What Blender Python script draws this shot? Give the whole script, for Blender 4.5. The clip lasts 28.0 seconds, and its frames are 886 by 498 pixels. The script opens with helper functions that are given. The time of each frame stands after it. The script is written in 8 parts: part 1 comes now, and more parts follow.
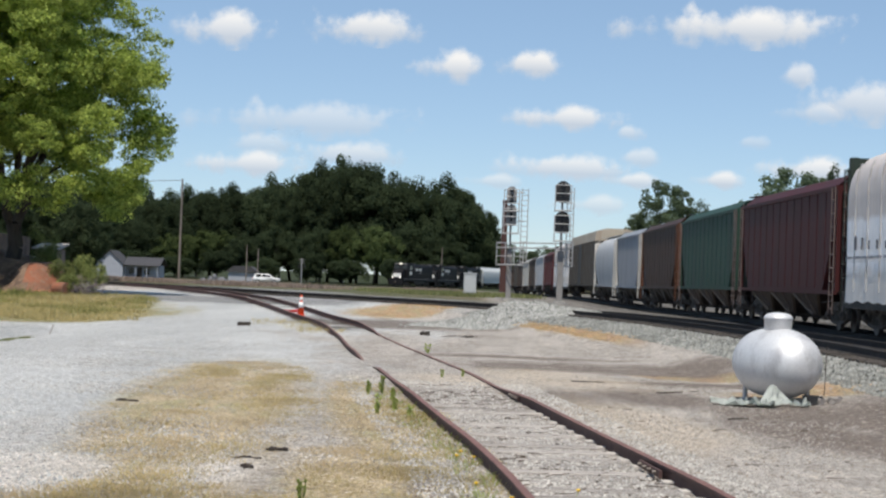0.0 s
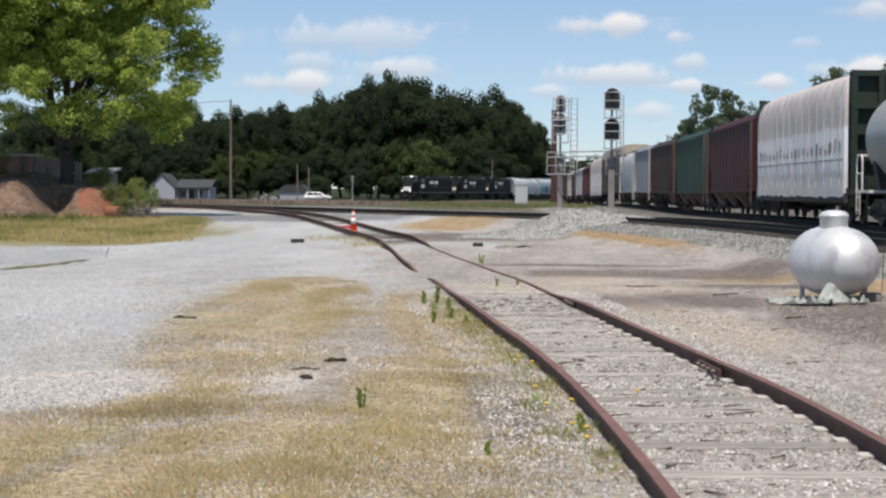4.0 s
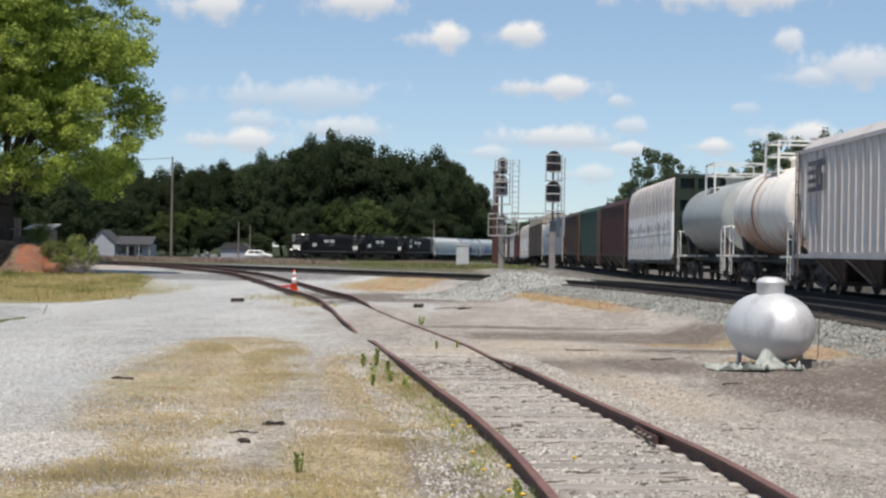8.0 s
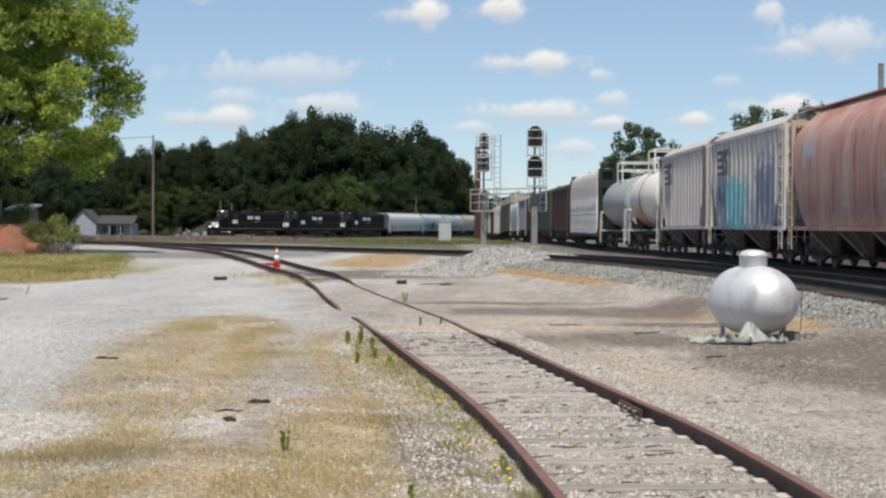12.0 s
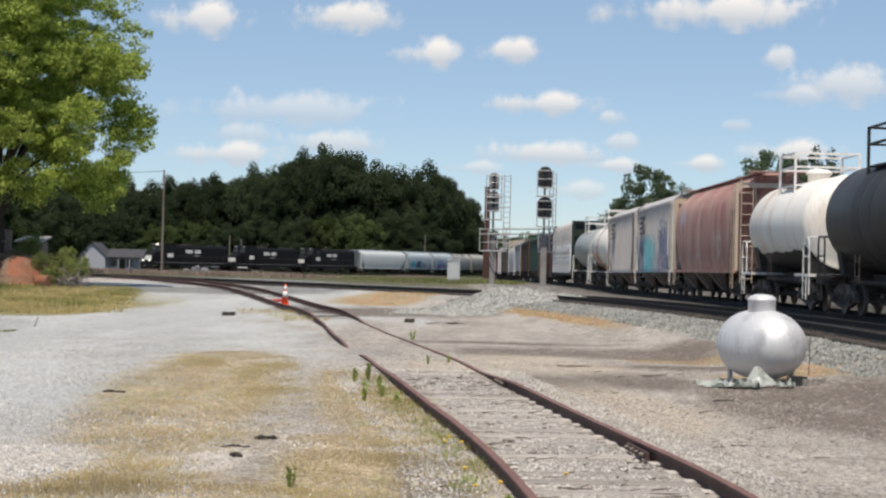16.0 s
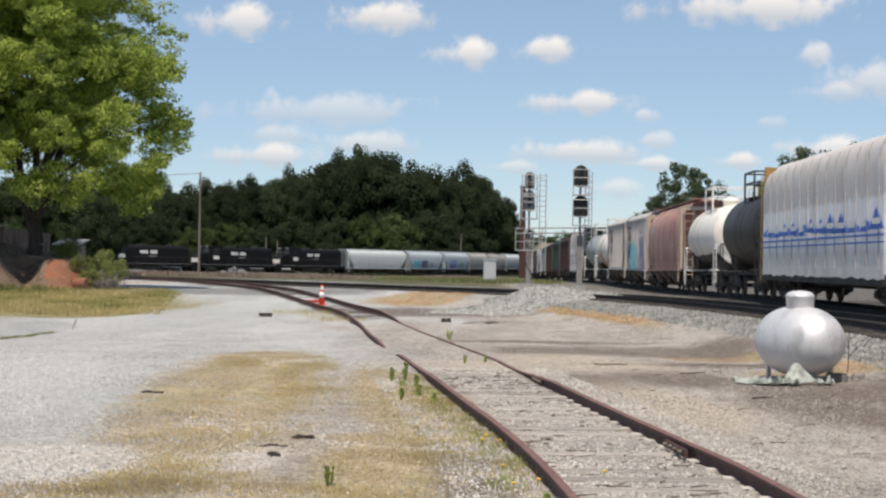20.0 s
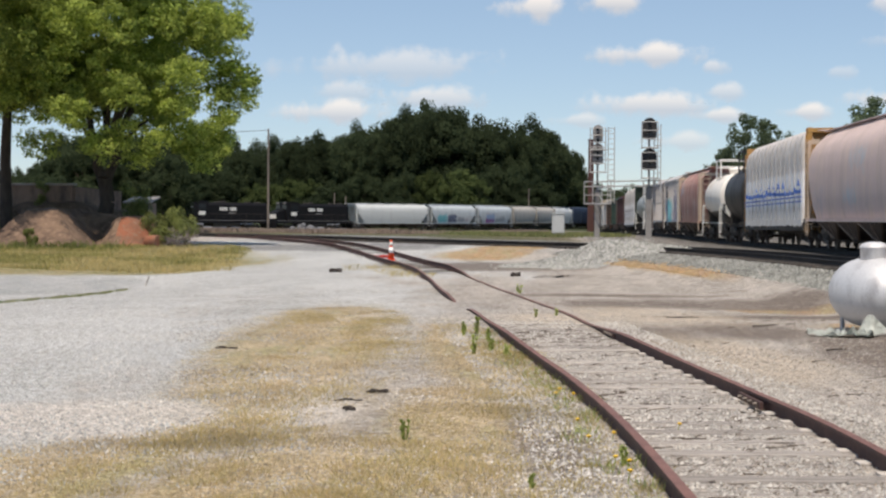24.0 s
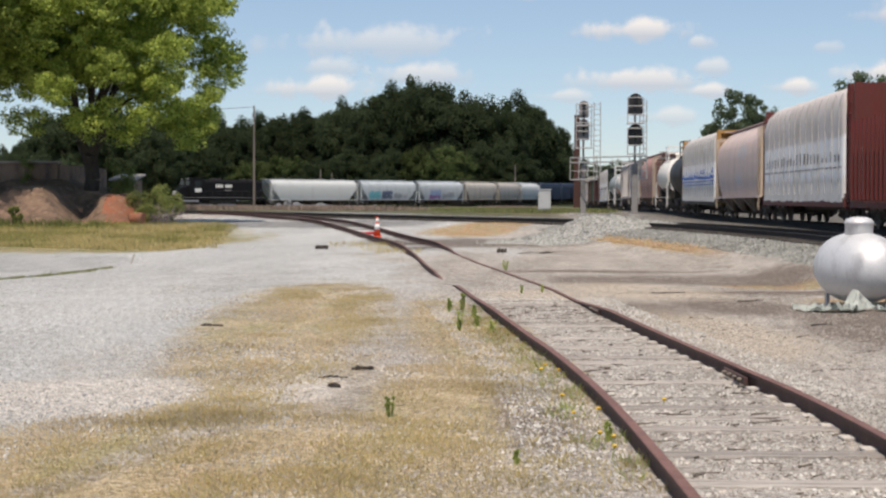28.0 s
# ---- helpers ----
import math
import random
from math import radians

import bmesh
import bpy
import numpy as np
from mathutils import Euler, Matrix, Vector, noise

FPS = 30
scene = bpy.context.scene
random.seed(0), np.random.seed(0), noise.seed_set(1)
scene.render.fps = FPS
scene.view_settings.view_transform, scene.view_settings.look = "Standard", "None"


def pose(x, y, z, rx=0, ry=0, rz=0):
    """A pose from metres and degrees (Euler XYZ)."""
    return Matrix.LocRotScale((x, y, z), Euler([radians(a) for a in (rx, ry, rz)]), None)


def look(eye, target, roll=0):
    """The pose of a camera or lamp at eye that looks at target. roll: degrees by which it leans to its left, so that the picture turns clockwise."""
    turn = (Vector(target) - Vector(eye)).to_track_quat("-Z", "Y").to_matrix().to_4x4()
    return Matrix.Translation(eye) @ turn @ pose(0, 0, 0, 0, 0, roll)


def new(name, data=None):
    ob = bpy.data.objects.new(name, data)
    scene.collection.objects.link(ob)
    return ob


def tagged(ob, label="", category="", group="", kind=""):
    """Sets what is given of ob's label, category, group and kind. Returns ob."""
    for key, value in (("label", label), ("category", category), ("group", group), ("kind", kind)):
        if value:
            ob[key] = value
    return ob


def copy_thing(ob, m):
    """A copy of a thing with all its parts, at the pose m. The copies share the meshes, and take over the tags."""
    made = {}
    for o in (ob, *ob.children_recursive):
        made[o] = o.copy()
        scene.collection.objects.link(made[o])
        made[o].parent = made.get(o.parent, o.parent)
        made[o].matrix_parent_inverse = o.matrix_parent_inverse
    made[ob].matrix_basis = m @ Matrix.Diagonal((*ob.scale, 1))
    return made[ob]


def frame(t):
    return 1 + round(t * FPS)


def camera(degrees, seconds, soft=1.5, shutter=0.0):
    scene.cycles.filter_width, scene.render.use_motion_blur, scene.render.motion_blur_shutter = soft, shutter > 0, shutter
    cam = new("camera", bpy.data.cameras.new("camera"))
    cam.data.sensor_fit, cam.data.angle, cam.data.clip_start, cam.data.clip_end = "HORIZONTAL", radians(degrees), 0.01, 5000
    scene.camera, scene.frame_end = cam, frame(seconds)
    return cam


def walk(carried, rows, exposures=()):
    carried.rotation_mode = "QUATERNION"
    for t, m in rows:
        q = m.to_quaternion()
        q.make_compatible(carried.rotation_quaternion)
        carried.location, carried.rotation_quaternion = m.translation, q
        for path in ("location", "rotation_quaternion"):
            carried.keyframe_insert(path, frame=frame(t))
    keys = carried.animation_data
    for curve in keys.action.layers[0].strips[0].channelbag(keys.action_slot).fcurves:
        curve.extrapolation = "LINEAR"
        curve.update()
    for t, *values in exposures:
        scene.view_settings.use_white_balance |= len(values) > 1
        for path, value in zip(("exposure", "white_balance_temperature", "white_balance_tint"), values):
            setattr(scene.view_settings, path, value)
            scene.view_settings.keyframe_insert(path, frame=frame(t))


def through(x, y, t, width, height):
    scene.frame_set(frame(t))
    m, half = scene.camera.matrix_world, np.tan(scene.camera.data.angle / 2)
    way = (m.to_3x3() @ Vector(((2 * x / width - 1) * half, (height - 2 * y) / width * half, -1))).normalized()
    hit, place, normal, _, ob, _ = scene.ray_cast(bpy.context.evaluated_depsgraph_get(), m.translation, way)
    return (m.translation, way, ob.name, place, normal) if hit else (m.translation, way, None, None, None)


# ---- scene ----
cam = camera(29.29, 28.0, soft=2.4)


def turned(x, y, z, yaw, pitch, roll):
    """A level camera that looks along +y, turned left, tilted up and rolled, in degrees."""
    return (Matrix.Translation((x, y, z)) @ Matrix.Rotation(radians(yaw), 4, "Z") @ Matrix.Rotation(radians(pitch), 4, "X")
            @ Matrix.Rotation(radians(roll), 4, "Y") @ Matrix.Rotation(radians(90), 4, "X"))


walk(cam, [(t, turned(x, y, z, a, b, c)) for t, x, y, z, a, b, c in [
    (0.0, 0.018, 0.025, 1.663, 0.466, 0.908, -2.143),
    (0.5, 0.046, 0.008, 1.608, 0.920, -0.049, -1.839),
    (1.0, 0.018, 0.043, 1.635, -1.280, -2.892, -0.717),
    (1.5, 0.009, 0.051, 1.635, -0.858, -2.740, -0.397),
    (2.0, 0.020, 0.053, 1.634, -0.696, -2.570, -0.488),
    (2.5, 0.009, 0.055, 1.634, -0.487, -2.543, -0.970),
    (3.0, 0.014, 0.070, 1.630, 0.877, -2.284, -0.577),
    (3.5, 0.001, 0.076, 1.597, 2.017, -2.151, -0.567),
    (5.5, 0.025, 0.031, 1.642, 1.785, -1.850, 0.410),
    (6.0, 0.023, 0.021, 1.634, 1.548, -2.450, -0.068),
    (6.5, 0.012, 0.011, 1.641, 1.492, -2.940, -0.001),
    (7.0, 0.015, 0.014, 1.647, 1.910, -2.126, 0.166),
    (7.5, 0.015, 0.009, 1.659, 0.682, -0.532, -0.411),
    (8.0, 0.019, 0.002, 1.651, 0.174, -0.016, -0.915),
    (8.5, 0.024, 0.002, 1.645, -0.700, -0.558, -0.739),
    (9.0, 0.021, -0.002, 1.645, -0.818, -0.374, -0.804),
    (9.5, 0.021, -0.008, 1.650, -1.551, -0.095, -0.618),
    (10.0, 0.011, -0.015, 1.650, -0.929, 0.734, -0.782),
    (10.5, 0.004, -0.008, 1.655, -0.286, 0.954, -0.893),
    (11.0, 0.006, -0.009, 1.647, 0.188, 0.568, -1.047),
    (11.5, 0.013, 0.004, 1.651, -0.114, -0.622, -0.924),
    (12.0, 0.008, -0.001, 1.654, -0.432, -0.821, -0.318),
    (12.5, 0.018, -0.000, 1.652, -0.255, -0.735, -0.223),
    (14.5, 0.015, -0.014, 1.659, 0.852, -0.507, -0.409),
    (15.0, 0.020, -0.020, 1.653, -0.403, -0.813, -0.346),
    (15.5, 0.010, -0.031, 1.656, -1.051, -0.289, -1.006),
    (16.0, -0.001, -0.027, 1.656, -0.124, 0.492, -1.289),
    (16.5, -0.001, -0.035, 1.653, 0.375, -1.081, -0.284),
    (17.0, -0.025, -0.036, 1.646, 0.112, -0.045, -0.680),
    (17.5, -0.006, -0.024, 1.655, 0.146, 0.109, -0.956),
    (18.0, 0.002, -0.006, 1.651, 0.647, 0.572, -1.285),
    (18.5, -0.001, -0.008, 1.644, 1.086, 0.392, -0.806),
    (19.0, -0.006, -0.015, 1.621, 1.010, 0.519, -0.813),
    (19.5, -0.017, 0.002, 1.647, 0.889, 0.552, -0.956),
    (20.0, -0.002, -0.010, 1.639, 1.092, 0.472, -0.839),
    (20.5, -0.011, 0.004, 1.650, 1.362, 0.172, -1.162),
    (22.5, -0.018, -0.045, 1.642, 1.954, -0.952, -0.433),
    (23.0, -0.045, -0.033, 1.649, 1.833, -0.875, -0.425),
    (23.5, -0.027, -0.028, 1.643, 2.524, -0.990, -0.417),
    (24.0, -0.042, -0.019, 1.636, 3.370, -1.086, -0.328),
    (24.5, -0.029, -0.010, 1.639, 2.999, -2.030, 0.023),
    (25.0, -0.029, -0.019, 1.635, 3.024, -1.809, 0.181),
    (25.5, -0.020, -0.013, 1.638, 3.011, -1.910, -0.006),
    (26.0, -0.026, -0.015, 1.632, 2.852, -1.953, -0.152),
    (26.5, -0.029, -0.003, 1.634, 3.434, -1.842, -0.156),
    (27.0, -0.027, -0.001, 1.640, 3.411, -1.944, -0.128),
    (27.5, -0.030, -0.012, 1.641, 3.368, -1.775, -0.226),
    (28.0, -0.026, -0.011, 1.639, 2.912, -1.882, -0.126)]],
     [(0.0, -0.08, 6450, 10), (1.5, -0.09, 6350, 13), (3.0, -0.1, 6450, 13), (7.0, -0.10, 6600, 11), (12.0, -0.09, 6700, 11), (20.0, -0.09, 6800, 12), (28.0, -0.1, 6950, 14)])

# ---- light ----
SUN = Vector((-0.06, -0.42, 0.905)).normalized()
world = bpy.data.worlds.new("sky")
scene.world = world
world.use_nodes = True
wn = world.node_tree.nodes
sky = wn.new("ShaderNodeTexSky")
sky.sky_type, sky.sun_disc = "NISHITA", False
sky.sun_elevation = math.asin(SUN.z)
sky.sun_rotation = math.atan2(SUN.x, SUN.y)
sky.air_density, sky.dust_density, sky.ozone_density = 0.72, 0.12, 2.4
wn["Background"].inputs["Strength"].default_value = 0.124
haze = wn.new("ShaderNodeMixRGB")      # thin even haze over the clear sky
haze.inputs[0].default_value, haze.inputs[2].default_value = 0.32, (3.3, 4.85, 6.4, 1)
world.node_tree.links.new(sky.outputs[0], haze.inputs[1])
world.node_tree.links.new(haze.outputs[0], wn["Background"].inputs["Color"])
sun = new("sun", bpy.data.lights.new("sun", "SUN"))
sun.data.energy, sun.data.angle, sun.data.color = 5.1, radians(0.53), (1.0, 0.91, 0.78)
sun.matrix_world = look((0, 0, 60), (-SUN.x, -SUN.y, 60 - SUN.z))


# ---- materials ----
def mat(name, base, rough=0.7, second=None, amount=0.5, scale=3.0, stretch=(1, 1, 1), bump=0.0, fine=40.0, metal=0.0, third=None, vary=0.0, glow=0.0):
    """A surface with a base colour, stains of a second colour at one scale and grain at another, and a fine relief."""
    m = bpy.data.materials.new(name)
    m.use_nodes = True
    nt = m.node_tree
    b = nt.nodes["Principled BSDF"]
    b.inputs["Roughness"].default_value, b.inputs["Metallic"].default_value = rough, metal
    add, link = nt.nodes.new, nt.links.new
    co = add("ShaderNodeTexCoord")
    mp = add("ShaderNodeMapping")
    mp.inputs["Scale"].default_value = stretch
    link(co.outputs["Object"], mp.inputs["Vector"])
    n1 = add("ShaderNodeTexNoise")
    n1.inputs["Scale"].default_value, n1.inputs["Detail"].default_value, n1.inputs["Roughness"].default_value = scale, 6, 0.62
    link(mp.outputs[0], n1.inputs["Vector"])
    n2 = add("ShaderNodeTexNoise")
    n2.inputs["Scale"].default_value, n2.inputs["Detail"].default_value = fine, 3
    link(mp.outputs[0], n2.inputs["Vector"])
    rp = add("ShaderNodeValToRGB")
    rp.color_ramp.elements[0].position, rp.color_ramp.elements[1].position = 0.62 - 0.3 * amount, 0.78 - 0.2 * amount
    link(n1.outputs[0], rp.inputs[0])
    mx = add("ShaderNodeMixRGB")
    link(rp.outputs[0], mx.inputs[0])
    mx.inputs[1].default_value = (*base, 1)
    mx.inputs[2].default_value = (*(second or [c * 0.7 for c in base]), 1)
    out = mx.outputs[0]
    if third:
        n3 = add("ShaderNodeTexNoise")
        n3.inputs["Scale"].default_value, n3.inputs["Detail"].default_value = scale * 3.3, 5
        link(mp.outputs[0], n3.inputs["Vector"])
        r3 = add("ShaderNodeValToRGB")
        r3.color_ramp.elements[0].position, r3.color_ramp.elements[1].position = 0.56, 0.68
        link(n3.outputs[0], r3.inputs[0])
        m3 = add("ShaderNodeMixRGB")
        link(r3.outputs[0], m3.inputs[0])
        link(out, m3.inputs[1])
        m3.inputs[2].default_value = (*third, 1)
        out = m3.outputs[0]
    hs = add("ShaderNodeHueSaturation")
    link(out, hs.inputs["Color"])
    mr = add("ShaderNodeMapRange")
    mr.inputs["To Min"].default_value, mr.inputs["To Max"].default_value = 0.78, 1.22
    link(n2.outputs[0], mr.inputs[0])
    if vary:
        oi = add("ShaderNodeObjectInfo")
        vr = add("ShaderNodeMapRange")
        vr.inputs["To Min"].default_value, vr.inputs["To Max"].default_value = 1 - vary, 1 + vary
        link(oi.outputs["Random"], vr.inputs[0])
        mu = add("ShaderNodeMath")
        mu.operation = "MULTIPLY"
        link(vr.outputs[0], mu.inputs[0])
        link(mr.outputs[0], mu.inputs[1])
        link(mu.outputs[0], hs.inputs["Value"])
    else:
        link(mr.outputs[0], hs.inputs["Value"])
    link(hs.outputs[0], b.inputs["Base Color"])
    if bump:
        bp = add("ShaderNodeBump")
        bp.inputs["Strength"].default_value, bp.inputs["Distance"].default_value = bump, 0.02
        link(n2.outputs[0], bp.inputs["Height"])
        link(bp.outputs[0], b.inputs["Normal"])
    if glow:
        b.inputs["Emission Color"].default_value, b.inputs["Emission Strength"].default_value = (*base, 1), glow
    return m


UP = (1, 1, 0.12)      # streaks that run down a side
M = {
    # rail webs darker than rail tops: side shade put into the rust colour
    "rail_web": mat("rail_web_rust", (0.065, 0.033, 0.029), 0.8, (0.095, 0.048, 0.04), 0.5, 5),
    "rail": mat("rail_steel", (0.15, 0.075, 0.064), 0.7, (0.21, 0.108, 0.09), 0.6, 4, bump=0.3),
    # tie plates so pale because the rail foot's highlight is in their colour
    "plate": mat("dusty_tie_plate", (0.52, 0.49, 0.46), 0.9, (0.36, 0.31, 0.28), 0.4, 9),
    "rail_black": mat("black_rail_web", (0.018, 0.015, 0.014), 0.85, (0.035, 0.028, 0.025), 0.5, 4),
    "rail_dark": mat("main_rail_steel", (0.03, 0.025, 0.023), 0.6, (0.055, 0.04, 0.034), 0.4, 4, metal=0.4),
    "tie": mat("weathered_tie_wood", (0.4, 0.37, 0.345), 0.95, (0.2, 0.18, 0.165), 0.6, 2.5, (0.6, 6, 6), 0.9, 18, vary=0.25),
    "tie_dark": mat("creosoted_tie_wood", (0.05, 0.043, 0.038), 0.95, (0.1, 0.09, 0.08), 0.5, 2.5, (0.6, 6, 6), 0.5, 18, vary=0.2),
    "ballast": mat("ballast_stone", (0.36, 0.36, 0.35), 0.95, (0.2, 0.2, 0.2), 0.6, 6, bump=1.0, fine=14, third=(0.46, 0.45, 0.42)),
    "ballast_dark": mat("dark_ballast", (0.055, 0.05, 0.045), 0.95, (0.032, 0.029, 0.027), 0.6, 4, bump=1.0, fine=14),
    "dark_rock": mat("dark_grey_rock", (0.15, 0.155, 0.17), 0.95, (0.09, 0.09, 0.1), 0.5, 3, bump=0.5, fine=12),
    "silver": mat("aluminium_paint", (0.66, 0.67, 0.69), 0.58, (0.44, 0.44, 0.46), 0.35, 3, (1, 1, 0.5), 0.05, 60, metal=0.45),
    "sheet": mat("bent_sheet_metal", (0.62, 0.66, 0.63), 0.5, (0.4, 0.43, 0.4), 0.4, 5, metal=0.15),
    "orange": mat("orange_plastic", (0.85, 0.11, 0.03), 0.5, (0.6, 0.09, 0.03), 0.3, 6),
    "reflect": mat("white_band", (0.8, 0.8, 0.8), 0.4),
    "signal_grey": mat("galvanised_steel", (0.46, 0.465, 0.47), 0.55, (0.32, 0.315, 0.315), 0.5, 2, metal=0.3),
    "mast": mat("silver_mast_paint", (0.235, 0.23, 0.23), 0.6, (0.16, 0.15, 0.145), 0.5, 1.2),
    "black": mat("black_paint", (0.018, 0.018, 0.02), 0.6, (0.04, 0.04, 0.042), 0.4, 3),
    "lens": mat("dark_lens", (0.03, 0.03, 0.035), 0.15),
    # dirty steel whose bright second tone paints highlights on the trucks
    "steel": mat("dirty_truck_steel", (0.06, 0.053, 0.048), 0.8, (0.2, 0.165, 0.14), 0.42, 4, bump=0.2, third=(0.055, 0.045, 0.04)),
    "wheel": mat("wheel_steel", (0.15, 0.125, 0.11), 0.6, (0.07, 0.055, 0.05), 0.5, 5, metal=0.3),
    "under": mat("underframe_paint", (0.035, 0.031, 0.028), 0.8, (0.08, 0.065, 0.055), 0.45, 3),
    "white_rail": mat("white_safety_rail", (0.72, 0.72, 0.7), 0.5, (0.5, 0.46, 0.42), 0.4, 4),
    "bark": mat("bark", (0.06, 0.048, 0.038), 0.95, (0.035, 0.028, 0.024), 0.6, 4, (1, 1, 0.3), 0.8, 12),
    "clay": mat("red_clay", (0.25, 0.095, 0.055), 0.95, (0.17, 0.095, 0.065), 0.7, 1.2, bump=0.8, fine=8, third=(0.22, 0.14, 0.1)),
    "bank": mat("brown_earth", (0.18, 0.12, 0.085), 0.95, (0.09, 0.06, 0.045), 0.7, 1.2, bump=0.8, fine=8, third=(0.24, 0.165, 0.12)),
    "wall": mat("stained_block_wall", (0.3, 0.21, 0.165), 0.9, (0.12, 0.09, 0.075), 0.6, 1.0, (1, 1, 0.35), 0.4, 12, third=(0.26, 0.19, 0.15)),
    "pole_wood": mat("pole_wood", (0.2, 0.17, 0.15), 0.9, (0.12, 0.1, 0.09), 0.5, 3, (1, 1, 0.1)),
    "house": mat("white_siding", (0.32, 0.34, 0.39), 0.7, (0.26, 0.28, 0.32), 0.4, 2),
    "shingle": mat("grey_shingle", (0.055, 0.055, 0.062), 0.9, (0.035, 0.035, 0.04), 0.5, 3),
    "glass": mat("dark_glass", (0.02, 0.025, 0.03), 0.08),
    "car_white": mat("white_car_paint", (0.78, 0.79, 0.8), 0.25),
    "rubber": mat("black_rubber", (0.02, 0.02, 0.02), 0.85),
    "box_grey": mat("grey_cabinet_paint", (0.45, 0.48, 0.5), 0.5, (0.38, 0.4, 0.42), 0.4, 2),
    "brick": mat("old_brick", (0.075, 0.034, 0.03), 0.95, (0.05, 0.026, 0.023), 0.5, 2),
    "char": mat("charred_wood", (0.055, 0.045, 0.04), 0.95, (0.1, 0.085, 0.07), 0.5, 9),
    "loco": mat("black_engine_paint", (0.007, 0.007, 0.009), 0.6, (0.012, 0.012, 0.014), 0.4, 2),
    "white_mark": mat("white_lettering", (0.75, 0.75, 0.73), 0.6, (0.6, 0.6, 0.58), 0.4, 5),
    "lamp": mat("headlight", (1.0, 0.93, 0.8), 0.3, glow=1.6),
    "red_plastic": mat("red_plastic", (0.6, 0.05, 0.05), 0.5),
}


# ---- mesh helpers ----
def part(name, bm, material, parent=None, label="", smooth=False):
    me = bpy.data.meshes.new(name)
    bm.normal_update()
    bm.to_mesh(me)
    bm.free()
    me.materials.append(material)
    if smooth:
        me.polygons.foreach_set("use_smooth", [True] * len(me.polygons))
    ob = new(name, me)
    if parent:
        ob.parent = parent
    return tagged(ob, label)


def again(ob, m=None, parent=None):
    """Another object on the same mesh."""
    o = new(ob.name.split(".")[0], ob.data)
    o.parent = parent or ob.parent
    o.matrix_local = m or ob.matrix_local
    if "label" in ob:
        o["label"] = ob["label"]
    return o


def thing(name, label, category, group="", m=None):
    ob = tagged(new(name), label, category, group)
    ob.empty_display_size = 0.2
    if m:
        ob.matrix_world = m
    return ob


def box(bm, x0, y0, z0, x1, y1, z1, bevel=0.0):
    v = [bm.verts.new(c) for c in ((x0, y0, z0), (x1, y0, z0), (x1, y1, z0), (x0, y1, z0), (x0, y0, z1), (x1, y0, z1), (x1, y1, z1), (x0, y1, z1))]
    fs = [bm.faces.new([v[i] for i in q]) for q in ((3, 2, 1, 0), (4, 5, 6, 7), (0, 1, 5, 4), (1, 2, 6, 5), (2, 3, 7, 6), (3, 0, 4, 7))]
    if bevel:
        bmesh.ops.bevel(bm, geom=list({e for fc in fs for e in fc.edges}), offset=bevel, segments=2, affect="EDGES", profile=0.6)
    return bm


def prism(bm, outline, y0, y1):
    """A closed outline of (x, z), drawn along y."""
    a = [bm.verts.new((x, y0, z)) for x, z in outline]
    b = [bm.verts.new((x, y1, z)) for x, z in outline]
    n = len(outline)
    for i in range(n):
        bm.faces.new((a[i], a[(i + 1) % n], b[(i + 1) % n], b[i]))
    bm.faces.new(a[::-1])
    bm.faces.new(b)
    bmesh.ops.recalc_face_normals(bm, faces=bm.faces)
    return bm


def prism_x(bm, outline, x0, x1):
    """A closed outline of (y, z), drawn along x."""
    a = [bm.verts.new((x0, y, z)) for y, z in outline]
    b = [bm.verts.new((x1, y, z)) for y, z in outline]
    n = len(outline)
    for i in range(n):
        bm.faces.new((a[i], a[(i + 1) % n], b[(i + 1) % n], b[i]))
    bm.faces.new(a[::-1])
    bm.faces.new(b)
    bmesh.ops.recalc_face_normals(bm, faces=bm.faces)
    return bm


def rod(bm, p, q, r, r2=None, seg=8):
    p, q = Vector(p), Vector(q)
    u = (q - p).normalized()
    a = u.orthogonal().normalized()
    b = u.cross(a)
    rings = []
    for c, rr in ((p, r), (q, r if r2 is None else r2)):
        rings.append([bm.verts.new(c + rr * (math.cos(2 * math.pi * i / seg) * a + math.sin(2 * math.pi * i / seg) * b)) for i in range(seg)])
    for i in range(seg):
        bm.faces.new((rings[0][i], rings[0][(i + 1) % seg], rings[1][(i + 1) % seg], rings[1][i]))
    bm.faces.new(rings[0][::-1])
    bm.faces.new(rings[1])
    return bm


def lathe(bm, profile, seg=24, axis="z", at=(0, 0, 0)):
    """Turns a profile of (radius, height) round an axis."""
    rings = []
    for r, h in profile:
        ring = []
        for i in range(seg):
            a = 2 * math.pi * i / seg
            c = (r * math.cos(a), r * math.sin(a), h) if axis == "z" else (r * math.cos(a), h, r * math.sin(a)) if axis == "y" else (h, r * math.cos(a), r * math.sin(a))
            ring.append(bm.verts.new(Vector(at) + Vector(c)))
        rings.append(ring)
    for p, q in zip(rings, rings[1:]):
        for i in range(seg):
            bm.faces.new((p[i], p[(i + 1) % seg], q[(i + 1) % seg], q[i]))
    if profile[0][0] > 1e-4:
        bm.faces.new(rings[0][::-1])
    if profile[-1][0] > 1e-4:
        bm.faces.new(rings[-1])
    bmesh.ops.remove_doubles(bm, verts=bm.verts, dist=1e-5)
    bmesh.ops.recalc_face_normals(bm, faces=bm.faces)
    return bm


def B():
    return bmesh.new()


# ---- the lie of the land ----
def S(a, b, x):
    t = min(1.0, max(0.0, (x - a) / (b - a)))
    return t * t * (3 - 2 * t)


BX, BY, BR = 9.0, 34.0, 135.0          # connecting track: straight at x = BX, then a left curve from y = BY


def side_of_b(x, y):
    return math.hypot(x - BX + BR, y - BY) - BR if y > BY else x - BX


